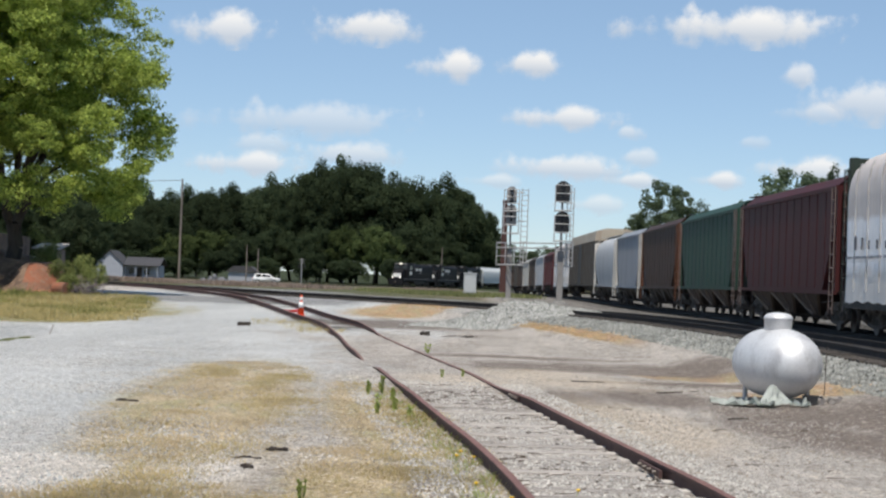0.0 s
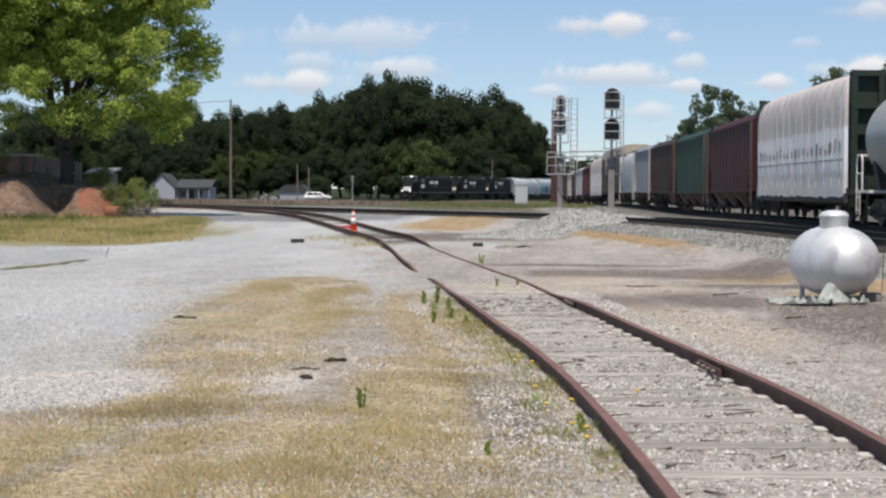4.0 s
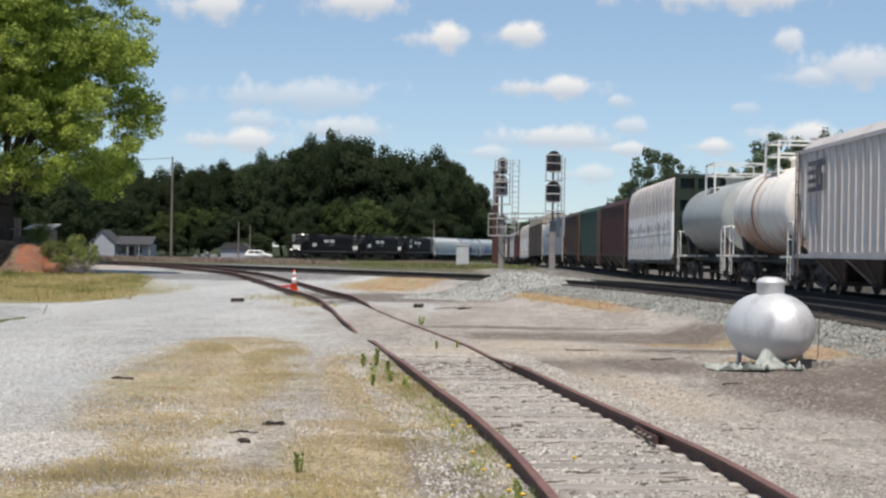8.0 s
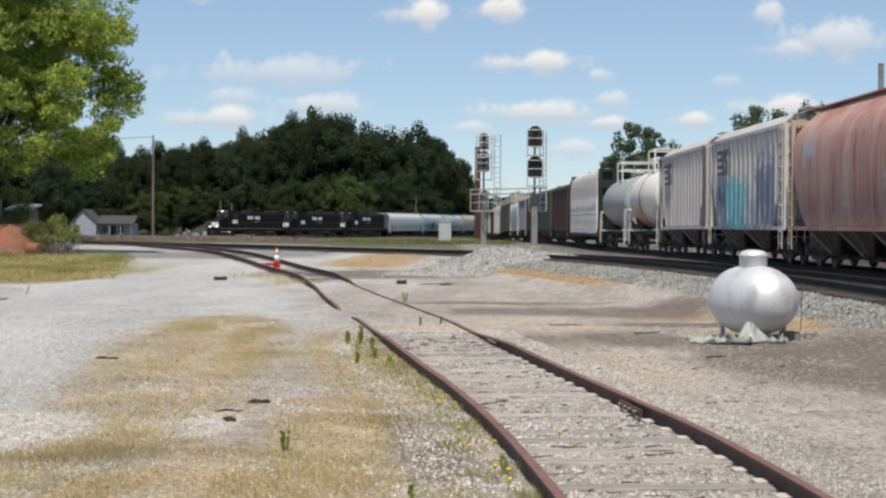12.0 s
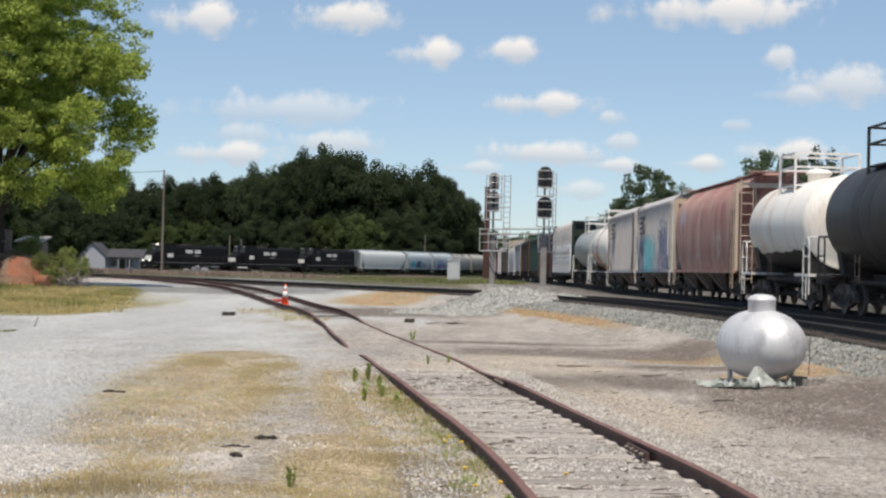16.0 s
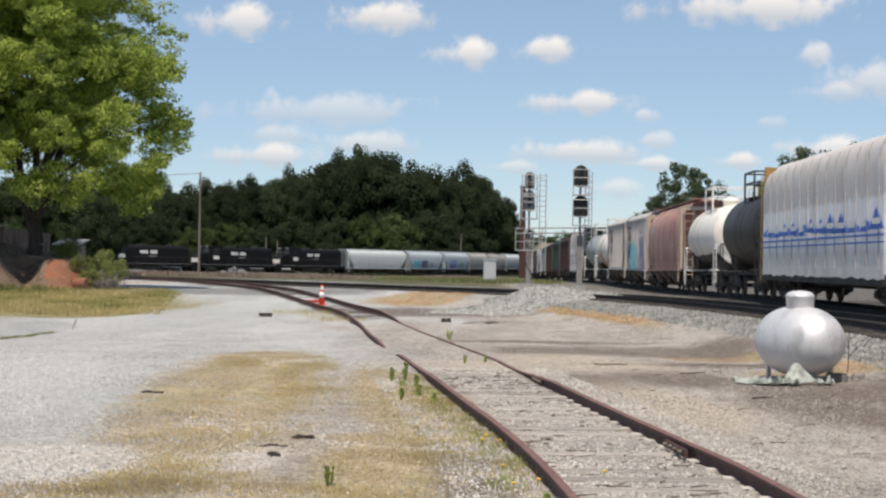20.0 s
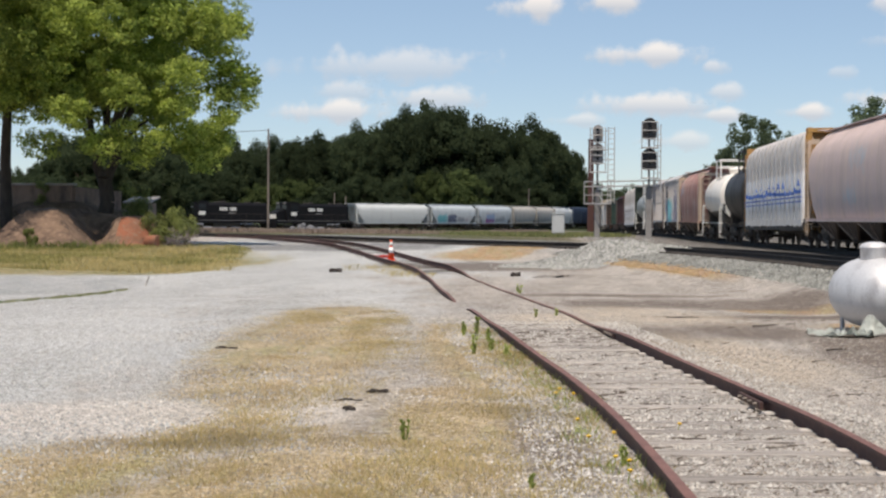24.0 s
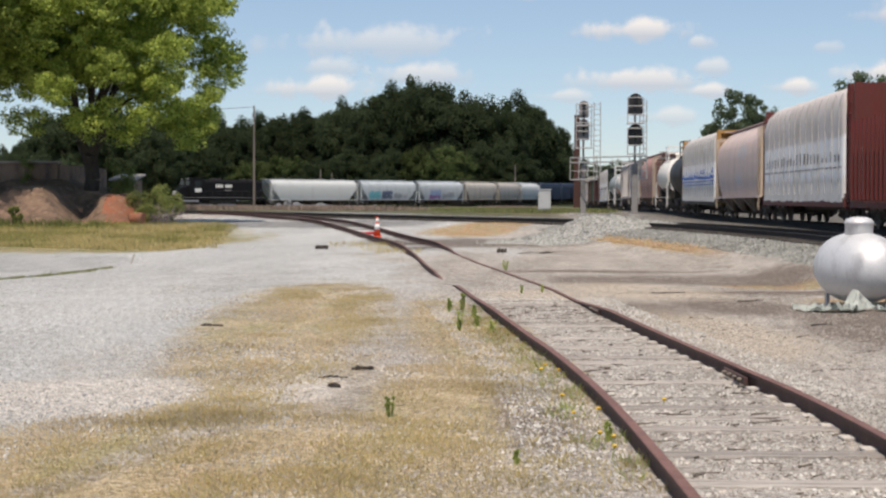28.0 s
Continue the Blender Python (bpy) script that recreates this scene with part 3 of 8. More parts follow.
def seat_rail(line, spacing, first, last, rng):
    """Tie plates under one rail of the siding."""
    plate = part("tie_plate", box(B(), -0.1, -0.075, -0.008, 0.1, 0.075, 0.01, 0.004), M["plate"], siding, "pale iron tie plate with a painted rail-foot highlight")
    along, k, n = 0.0, 0.0, 0
    for p, q in zip(line, line[1:]):
        d = q - p
        while k <= along + d.length:
            c = p + d * ((k - along) / d.length)
            if first <= c.y <= last:
                a = plate if n == 0 else again(plate)
                a.matrix_local = Matrix.Translation((c.x, c.y, c.z - 0.118 + rng.uniform(-0.006, 0.006))) @ Matrix.Rotation(math.atan2(-d.x, d.y) + rng.uniform(-0.06, 0.06), 4, "Z")
                n += 1
            k += spacing
        along += d.length


seat_rail([Vector((p.x, p.y, gz(p.x, p.y) + siding_top(p.y, False))) for p in spline(INNER, 10)], 0.56, 7, 21, rng)


def ballast_bed(name, line, half, drop, material, label, first, last, shoulder=True):
    """A bank of stones along a track, rough on top."""
    V, F = [], []
    prof = ((-half - 0.9, -0.42), (-half, -0.14), (-0.9, -0.13), (0, -0.13), (0.9, -0.13), (half, -0.14), (half + 0.9, -0.42))
    if not shoulder:      # the near side ends at the rail
        prof = ((-1.05, -0.42), (-0.95, -0.16), *prof[3:])
    rr = random.Random(9)
    pts = [p for p in line if first <= p.y <= last]
    fine = []
    for p, q in zip(pts, pts[1:]):
        n = max(1, int((q - p).length / 0.8))
        fine += [p + (q - p) * (i / n) for i in range(n)]
    for i, p in enumerate(fine):
        d = fine[min(i + 1, len(fine) - 1)] - fine[max(i - 1, 0)]
        s = Vector((d.y, -d.x, 0)).normalized()
        for x, z in prof:
            V.append(p + s * (x + rr.uniform(-0.1, 0.1)) + Vector((0, 0, z - drop + rr.uniform(-0.02, 0.02))))
    k = len(prof)
    for i in range(len(fine) - 1):
        for j in range(k - 1):
            F.append((i * k + j, i * k + j + 1, (i + 1) * k + j + 1, (i + 1) * k + j))
    me = bpy.data.meshes.new(name)
    me.from_pydata(V, [], F)
    me.materials.append(material)
    tagged(new(name, me), label, "ballast", kind="structure")


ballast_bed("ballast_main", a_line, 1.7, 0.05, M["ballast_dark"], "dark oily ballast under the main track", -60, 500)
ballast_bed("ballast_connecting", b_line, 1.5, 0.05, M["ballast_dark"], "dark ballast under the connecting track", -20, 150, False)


# ---- rolling stock ----
def paint(name, base, dirt, amount=0.5, third=None, rough=0.6):
    m = mat(name, base, rough, dirt, amount, 1.1, UP, 0.0, 22, third=third)
    m.node_tree.nodes["Principled BSDF"].inputs["Specular IOR Level"].default_value = 0.28      # chalky, weathered
    return m


def truck_meshes():
    bm = B()
    for s in (-1, 1):
        x0, x1 = s * 1.0 - 0.07, s * 1.0 + 0.07
        # cast side frame with two windows
        prism_x(bm, [(-1.15, 0.36), (-0.95, 0.3), (-0.45, 0.2), (0.45, 0.2), (0.95, 0.3), (1.15, 0.36), (1.15, 0.46), (0.72, 0.42), (0.42, 0.3), (-0.42, 0.3), (-0.72, 0.42), (-1.15, 0.46)], x0, x1)
        prism_x(bm, [(-1.15, 0.46), (-0.72, 0.46), (-0.4, 0.64), (0.4, 0.64), (0.72, 0.46), (1.15, 0.46), (1.15, 0.6), (0.6, 0.84), (-0.6, 0.84), (-1.15, 0.6)], x0, x1)
        for y in (-0.34, 0.34):
            box(bm, x0, y - 0.06, 0.29, x1, y + 0.06, 0.66)
        for y in (-0.89, 0.89):
            rod(bm, (s * 1.0, y, 0.45), (s * 1.16, y, 0.45), 0.13, seg=12)
            rod(bm, (s * 1.16, y, 0.45), (s * 1.2, y, 0.45), 0.08, seg=8)
        for y in (-0.2, 0.0, 0.2):
            for k in range(4):
                rod(bm, (s * 1.04, y, 0.3 + 0.085 * k), (s * 1.04, y, 0.36 + 0.085 * k), 0.08, seg=8)
    box(bm, -1.12, -0.2, 0.6, 1.12, 0.2, 0.8)
    frame_me = bpy.data.meshes.new("side_frames")
    bm.to_mesh(frame_me)
    bm.free()
    frame_me.materials.append(M["steel"])
    bm = B()
    for s in (-1, 1):
        lathe(bm, [(0.0, s * 0.66), (0.2, s * 0.67), (0.2, s * 0.7), (0.4, s * 0.71), (0.42, s * 0.71), (0.42, s * 0.81), (0.4, s * 0.82), (0.33, s * 0.79), (0.15, s * 0.79), (0.0, s * 0.81)], 18, "x", (0, 0, 0))
    rod(bm, (-0.7, 0, 0), (0.7, 0, 0), 0.08)
    set_me = bpy.data.meshes.new("wheelset")
    bm.to_mesh(set_me)
    bm.free()
    set_me.materials.append(M["wheel"])
    return frame_me, set_me


TRUCK, WHEELSET = truck_meshes()
rolling = []


def add_trucks(car, half, keyed=False):
    for y in (-half, half):
        t = new("truck", TRUCK)
        t.parent = car
        t.matrix_local = pose(0, y, 0)
        for dy in (-0.89, 0.89):
            w = new("wheelset", WHEELSET)
            w.parent = t
            w.matrix_local = pose(0, dy, 0.42)
            if keyed:
                rolling.append((w, dy))


def add_couplers(car, L):
    for s in (-1, 1):
        bm = box(B(), -0.12, min(s * (L / 2 - 0.75), s * L / 2), 0.72, 0.12, max(s * (L / 2 - 0.75), s * L / 2), 0.98, 0.03)
        part("coupler", bm, M["steel"], car)


def ladder(car, x, y, z0, z1, material, along="y", width=0.42, step=0.38):
    """Two stiles and rungs on a car's side (along y) or end (along x)."""
    bm = B()
    for s in (-0.5, 0.5):
        d = (0, s * width) if along == "y" else (s * width, 0)
        rod(bm, (x + d[0], y + d[1], z0), (x + d[0], y + d[1], z1), 0.018, seg=6)
    z = z0 + 0.15
    while z < z1:
        a, b = ((x, y - width / 2, z), (x, y + width / 2, z)) if along == "y" else ((x - width / 2, y, z), (x + width / 2, y, z))
        rod(bm, a, b, 0.016, seg=6)
        z += step
    return part("ladder", bm, material, car)


def covered_hopper(label, L, side, ends=None, H=4.55, ribs=14, bays=3, keyed=False, round_side=False, walkway=None):
    car = thing("covered_hopper_car", label, "freight car")
    ends = ends or side
    W, z0 = 1.52, 1.12
    top, low, zs = L / 2 - 0.62, L / 2 - (2.0 if keyed else 2.5), 3.0      # the ends are drawn in below zs
    bm = B()
    if round_side:
        out = [(-W + 0.1, z0), (-W, z0 + 0.5), (-W - 0.03, 2.2), (-W - 0.03, zs), (-W + 0.02, 3.5), (-1.38, 3.85), (-1.2, 4.08), (-0.7, H - 0.15), (0.7, H - 0.15), (1.2, 4.08), (1.38, 3.85), (W - 0.02, 3.5), (W + 0.03, zs), (W + 0.03, 2.2), (W, z0 + 0.5), (W - 0.1, z0)]
    else:
        out = [(-W, z0), (-W, zs), (-W, H - 0.5), (-1.15, H - 0.15), (1.15, H - 0.15), (W, H - 0.5), (W, zs), (W, z0)]
    prism(bm, out, -top, top)
    for v in bm.verts:
        if v.co.z < zs:
            v.co.y -= math.copysign((top - low) * (zs - v.co.z) / (zs - z0), v.co.y)
    body = part("body", bm, side, car, smooth=True)
    body.data.set_sharp_from_angle(angle=radians(38))
    # eaves and sill
    for s in (-1, 1):
        part("side_sill", box(B(), s * W - 0.05, -L / 2 + 0.35, z0 - 0.07, s * W + 0.05, L / 2 - 0.35, z0 + 0.04), side, car)
        if not round_side:
            part("top_rail", box(B(), s * W - 0.05, -L / 2 + 0.4, H - 0.58, s * W + 0.05, L / 2 - 0.4, H - 0.46), side, car)
    rib_depth = 0.04 if ribs > 14 else 0.018
    if ribs:
        for s in (-1, 1):
            for i in range(ribs):
                y = -top + 0.12 + (2 * top - 0.24) * i / (ribs - 1)
                foot = z0 + 0.1 + max(0.0, abs(y) - low) / (top - low) * (zs - z0)
                part("side_rib", box(B(), s * W - rib_depth, y - 0.045, foot, s * W + rib_depth, y + 0.045, H - 0.58), side, car)
    # running boards beside a long trough of hatches
    board = walkway or side
    for x in (-0.66, 0.66):
        part("walkway", box(B(), x - 0.18, -L / 2 + 0.3, H - 0.12, x + 0.18, L / 2 - 0.3, H - 0.08), board, car)
    for s in (-1, 1):
        part("cross_walk", box(B(), -1.1, s * (L / 2 - 0.3) - 0.25, H - 0.078, 1.1, s * (L / 2 - 0.3) + 0.25, H - 0.04), board, car)
    for i in range(4):
        y = (i - 1.5) * (L - 3) / 4
        hatch = part("hatch", box(B(), -0.36, y - (L - 3) / 8 + 0.06, H - 0.16, 0.36, y + (L - 3) / 8 - 0.06, H - 0.02, 0.03), side, car)
        for k in (-0.7, 0, 0.7):
            part("hatch_bar", box(B(), -0.4, y + k - 0.03, H - 0.02, 0.4, y + k + 0.03, H + 0.02), board, hatch)
    # discharge bays: sheets that slope in on all four sides, with a flange down each edge
    # keyed cars: flanges paler than the bays, sunlit stripes put into their paint
    grime, flange_mat = (P["grimy"], P["dusty"]) if keyed else (M["under"], M["under"])
    for i in range(bays):
        h = (L - 5.2) / bays / 2
        y = (i - (bays - 1) / 2) * 2 * h
        bm = B()
        ring = [[bm.verts.new((a * x, y + b * hh, z)) for a, b in ((-1, -1), (1, -1), (1, 1), (-1, 1))] for x, hh, z in ((1.46, h - 0.05, z0 - 0.08), (1.1, 0.42, 0.42))]
        for k in range(4):
            bm.faces.new((ring[0][k], ring[0][(k + 1) % 4], ring[1][(k + 1) % 4], ring[1][k]))
        bm.faces.new(ring[1])
        bmesh.ops.recalc_face_normals(bm, faces=bm.faces)
        bay = part("bay", bm, grime, car)
        for b in (-1, 1):
            for a in (-1, 1):
                if keyed:
                    part("flange", rod(B(), (a * 1.47, y + b * (h - 0.05), z0 - 0.08), (a * 1.12, y + b * 0.42, 0.42), 0.055, seg=4), flange_mat, bay)
        part("stiffener", rod(B(), (-1.48, y, z0 - 0.08), (-1.13, y, 0.44), 0.05, seg=4), flange_mat, bay)
        part("gate", box(B(), -0.95, y - 0.4, 0.28, 0.95, y + 0.4, 0.41), M["steel"], car)
        part("gate_shaft", rod(B(), (-1.3, y - 0.15, 0.36), (-0.95, y - 0.15, 0.36), 0.04, seg=6), M["steel"], car)
    # end posts, platforms, ladders
    for s in (-1, 1):
        y = s * (L / 2 - 0.42)
        for x in (-W + 0.05, W - 0.05):
            part("end_post", box(B(), x - 0.06, y - 0.06, z0, x + 0.06, y + 0.06, H - 0.5), ends, car)
        part("end_platform", box(B(), -W + 0.1, min(y, s * (low - 0.1)), z0 - 0.06, W - 0.1, max(y, s * (low - 0.1)), z0 + 0.02), M["under"], car)
        part("end_beam", box(B(), -W, y - 0.05, H - 0.62, W, y + 0.05, H - 0.45), ends, car)
        rung = P["rung"] if keyed and ends is side else ends
        ladder(car, -W - 0.06, y + s * -0.2, 0.5, H - 0.5, rung)
        ladder(car, W + 0.06, y + s * -0.2, 0.5, H - 0.5, ends)
        ladder(car, -W + 0.4, y + s * 0.08, 0.7, H - 0.3, rung, "x")
        bm = B()
        for x in (-0.5, 0.5):
            rod(bm, (x, s * low, z0), (x * 1.6, y, H - 0.6), 0.04, seg=4)
        part("end_brace", bm, ends, car)
        part("brake_rod", rod(B(), (-1.25, s * (low + 0.2), 0.86), (-1.25, s * (low - 1.6), 0.78), 0.025, seg=5), M["steel"], car)
    part("centre_sill", box(B(), -0.3, -L / 2 + 0.7, 0.75, 0.3, L / 2 - 0.7, 1.1), M["under"], car)
    add_trucks(car, L / 2 - 1.9, keyed)
    add_couplers(car, L)
    return car


def wrap_material(name, logo=None):
    """White wrapping of sawn lumber: greyed upper half, tight folds, rows of marks."""
    m = mat(name, (0.88, 0.88, 0.9), 0.5, (0.72, 0.68, 0.64), 0.45, 1.6, (1, 1.0, 0.1), 0.0, 14)
    nt = m.node_tree
    b = nt.nodes["Principled BSDF"]
    old = b.inputs["Base Color"].links[0].from_socket
    sep, co = nt.nodes.new("ShaderNodeSeparateXYZ"), nt.nodes.new("ShaderNodeTexCoord")
    nt.links.new(co.outputs["Object"], sep.inputs[0])
    nz = nt.nodes.new("ShaderNodeTexNoise")
    nz.inputs["Scale"].default_value, nz.inputs["Detail"].default_value = 1.3, 4
    nt.links.new(co.outputs["Object"], nz.inputs["Vector"])
    ad = nt.nodes.new("ShaderNodeMath")
    ad.operation = "MULTIPLY_ADD"
    nt.links.new(nz.outputs[0], ad.inputs[0])
    ad.inputs[1].default_value = 0.5
    nt.links.new(sep.outputs[2], ad.inputs[2])
    mr = nt.nodes.new("ShaderNodeMapRange")
    nt.links.new(ad.outputs[0], mr.inputs[0])
    mr.inputs[1].default_value, mr.inputs[2].default_value, mr.inputs[4].default_value = 3.25, 3.4, 1.0
    mx = nt.nodes.new("ShaderNodeMixRGB")
    mx.blend_type = "MULTIPLY"
    nt.links.new(mr.outputs[0], mx.inputs[0])
    nt.links.new(old, mx.inputs[1])
    mx.inputs[2].default_value = (*(logo or (0.68, 0.62, 0.58)), 1)
    low = nt.nodes.new("ShaderNodeMapRange")
    nt.links.new(ad.outputs[0], low.inputs[0])
    low.inputs[1].default_value, low.inputs[2].default_value, low.inputs[4].default_value = 2.05, 1.85, 0.8
    mb = nt.nodes.new("ShaderNodeMixRGB")
    mb.blend_type = "MULTIPLY"
    nt.links.new(low.outputs[0], mb.inputs[0])
    nt.links.new(mx.outputs[0], mb.inputs[1])
    mb.inputs[2].default_value = (0.82, 0.77, 0.71, 1)
    nt.links.new(mb.outputs[0], b.inputs["Base Color"])
    return m


def lumber_car(label, L, frame_mat, wrap, deck_mat, H=4.8, marks=None, keyed=False, load=None):
    """A centre-beam or bulkhead flat car with a wrapped load on each side."""
    car = thing("lumber_car", label, "freight car")
    W, T = 1.48, load or H
    part("deck", box(B(), -W, -L / 2 + 0.24, 0.98, W, L / 2 - 0.24, 1.16), deck_mat, car)
    for s in (-1, 1):
        part("side_sill", box(B(), s * W - 0.05, -L / 2 + 0.5, 0.7, s * W + 0.05, L / 2 - 0.5, 1.0), deck_mat, car)
        y = s * (L / 2 - 0.42)
        bulk = part("bulkhead", box(B(), -W + 0.04, y - 0.05 - s * 0.1, 1.16, W - 0.04, y + 0.05 - s * 0.1, H - 0.05), frame_mat, car)
        for x in (-W + 0.16, -0.5, 0.5, W - 0.16):
            part("bulkhead_post", box(B(), x - 0.09, y - 0.16, 1.16, x + 0.09, y + 0.16, H), frame_mat, bulk)
        for z in (1.3, 2.1, 2.9, 3.7, H - 0.1):
            part("bulkhead_bar", box(B(), -W + 0.07, y - 0.12 + s * 0.05, z - 0.09, W - 0.07, y + 0.12 + s * 0.05, z + 0.09), frame_mat, bulk)
        ladder(car, -W + 0.02, y + s * 0.2, 0.6, H - 0.3, frame_mat)
        ladder(car, -W + 0.35, y + s * 0.25, 0.6, 1.6, frame_mat, "x")
    part("centre_beam", box(B(), -0.1, -L / 2 + 0.9, 1.16, 0.1, L / 2 - 0.9, H), frame_mat, car)
    part("top_chord", box(B(), -0.3, -L / 2 + 0.6, H - 0.12, 0.3, L / 2 - 0.6, H + 0.02), frame_mat, car)
    rr = random.Random(len(label))
    y0, y1 = -L / 2 + 0.66, L / 2 - 0.66
    for s in (-1, 1):
        # one long bundle, with sagging folds
        bm = B()
        ny = int((y1 - y0) / 0.16)
        prof = [(0.14, 1.2), (0.14, T - 0.06), (0.5, T + 0.05), (0.8, T + 0.05), (1.06, T + 0.0), (1.26, T - 0.1), (1.41, T - 0.26), (1.5, T - 0.48), (1.55, T - 0.8)]
        if load:      # bare planks, stacked square
            prof[3:] = [(1.3, T + 0.05), (1.5, T + 0.03), (1.545, T - 0.04), (1.55, T - 0.3), (1.55, T - 0.6), (1.55, T - 0.85)]
        prof += [p for p in ((1.56, 3.6), (1.55, 3.0), (1.555, 2.4), (1.55, 1.8), (1.54, 0.88)) if p[1] < T - 0.9]
        last = len(prof) - 1
        rings = []
        for j in range(ny + 1):
            y = y0 + (y1 - y0) * j / ny
            fold = 0.006 * (1 if j % 8 == 0 else 0) + rr.uniform(-0.003, 0.003)
            ring = []
            for k, (x, z) in enumerate(prof):
                f = (fold + 0.05 * abs(noise.noise((y * 0.9, z * 0.7, L))) + 0.03 * abs(noise.noise((y * 2.3, z * 0.9, L + 5)))) * (1 if 2 <= k < last else 0)
                d = min(y - y0, y1 - y) / 1.7
                sag = 0.5 * (1 - math.sqrt(max(0.0, 1 - (1 - d) ** 2))) if d < 1 and 2 <= k <= 8 else 0.0
                end = 0.10 if j in (0, ny) and k > 1 else 0.0
                ring.append(bm.verts.new((s * (x - f - end), y, z - 0.5 * f - sag * (1.0 if k < 6 else 0.6) - (end if 2 <= k <= 8 else 0) + 0.01 * math.sin(j * 0.9 + k) + (0.07 * noise.noise((y * 1.3, 3, L)) if k in (2, 3, last) else 0))))
            rings.append(ring)
        for a, b in zip(rings, rings[1:]):
            for k in range(len(prof) - 1):
                bm.faces.new((a[k], b[k], b[k + 1], a[k + 1]))
        bm.faces.new(rings[0])
        bm.faces.new(rings[-1])
        bmesh.ops.recalc_face_normals(bm, faces=bm.faces)
        part("wrapped_lumber", bm, wrap, car, "plastic-wrapped lumber bundle", smooth=True)
        # straps over the load
        strap = None
        for i in range(int((y1 - y0) / 1.3)):
            y = y0 + 0.7 + i * 1.3
            bm = prism(B(), [(s * 1.53, 1.15), (s * 1.568, 1.15), (s * 1.572, T - 0.8), (s * 1.52, T - 0.46), (s * 1.42, T - 0.23), (s * 1.39, T - 0.27), (s * 1.49, T - 0.5), (s * 1.53, T - 0.82)], -0.009, 0.009)
            if strap is None:
                strap = part("strap", bm, M["strap"], car)
                strap.matrix_local = pose(0, y, 0)
            else:
                bm.free()
                again(strap, pose(0, y, 0), car)
        if load:      # upright stakes along the stack
            stake = None
            for i in range(int((y1 - y0) / 0.62)):
                if stake is None:
                    stake = part("stake", box(B(), s * 1.6 - 0.05, -0.06, 0.95, s * 1.6 + 0.05, 0.06, T + 0.12), frame_mat, car)
                    stake.matrix_local = pose(0, y0 + 0.3, 0)
                else:
                    again(stake, pose(0, y0 + 0.3 + 0.62 * i, 0), car)
        if marks and s < 0:
            marks(car, -1.568, y0, y1, rr)
    bm = B()
    prism_x(bm, [(-L / 2 + 3, 0.98), (-L / 2 + 4.5, 0.55), (L / 2 - 4.5, 0.55), (L / 2 - 3, 0.98)], -0.35, 0.35)
    part("fish_belly_sill", bm, M["under"], car)
    add_trucks(car, L / 2 - 2.3, keyed)
    add_couplers(car, L)
    return car


M["strap"] = mat("steel_strap", (0.42, 0.42, 0.43), 0.6, (0.25, 0.24, 0.23), 0.5, 3)
M["faint_ink"] = mat("worn_print", (0.24, 0.25, 0.28), 0.7, (0.4, 0.4, 0.42), 0.5, 5)
M["ink"] = mat("dark_print", (0.08, 0.085, 0.11), 0.7)
M["blue"] = mat("blue_print", (0.04, 0.14, 0.5), 0.6, (0.1, 0.2, 0.55), 0.3, 6)


def grey_marks(car, x, y0, y1, rr):
    """A row of upright marks and a thin line on the wrapping."""
    n = int((y1 - y0) / 0.8)
    for i in range(n):
        y = y0 + 0.6 + i * (y1 - y0 - 1) / n + rr.uniform(-0.1, 0.1)
        h, w = rr.uniform(0.15, 0.5), rr.uniform(0.03, 0.08)
        part("print_mark", box(B(), x - 0.012, y - w, 2.25, x + 0.004, y + w, 2.25 + h), M["ink"], car)
    y = y0 + 0.2
    while y < y1 - 0.8:      # a broken line under the marks
        w = rr.uniform(0.35, 0.75)
        part("print_line", box(B(), x - 0.01, y, 2.02, x + 0.004, y + w, 2.08), M["faint_ink"], car)
        y += w + rr.uniform(0.1, 0.25)


def blue_marks(car, x, y0, y1, rr):
    """Blue triangles with bars under them, on the wrapping."""
    n = int((y1 - y0) / 1.4)
    for i in range(n):
        y = y0 + 0.9 + i * (y1 - y0 - 1.2) / n
        s = rr.choice((0.8, 0.6, 0.45))
        z = 2.2 + rr.uniform(-0.06, 0.06)
        part("print_triangle", prism_x(B(), [(y - 1.0 * s, z), (y + 1.0 * s, z), (y + rr.uniform(-0.1, 0.1), z + 0.72 * s)], x - 0.012, x + 0.004), M["blue"], car)
        part("print_bar", box(B(), x - 0.014, y - 0.6 * s, z + 0.14, x - 0.006, y + 0.55 * s, z + 0.3), M["white_mark"], car)
        for k in range(3):
            w = rr.uniform(0.08, 0.22)
            part("print_bar", box(B(), x - 0.012, y + 0.6 + 0.25 * k - w / 2, z, x + 0.004, y + 0.6 + 0.25 * k + w / 2, z + rr.uniform(0.12, 0.3)), M["blue"], car)
    part("print_line", box(B(), x - 0.01, y0 + 0.1, 2.02, x + 0.004, y1 - 0.1, 2.08), M["blue"], car)
    part("print_line", box(B(), x - 0.01, y0 + 0.1, 1.84, x + 0.004, y1 - 0.1, 1.88), M["blue"], car)


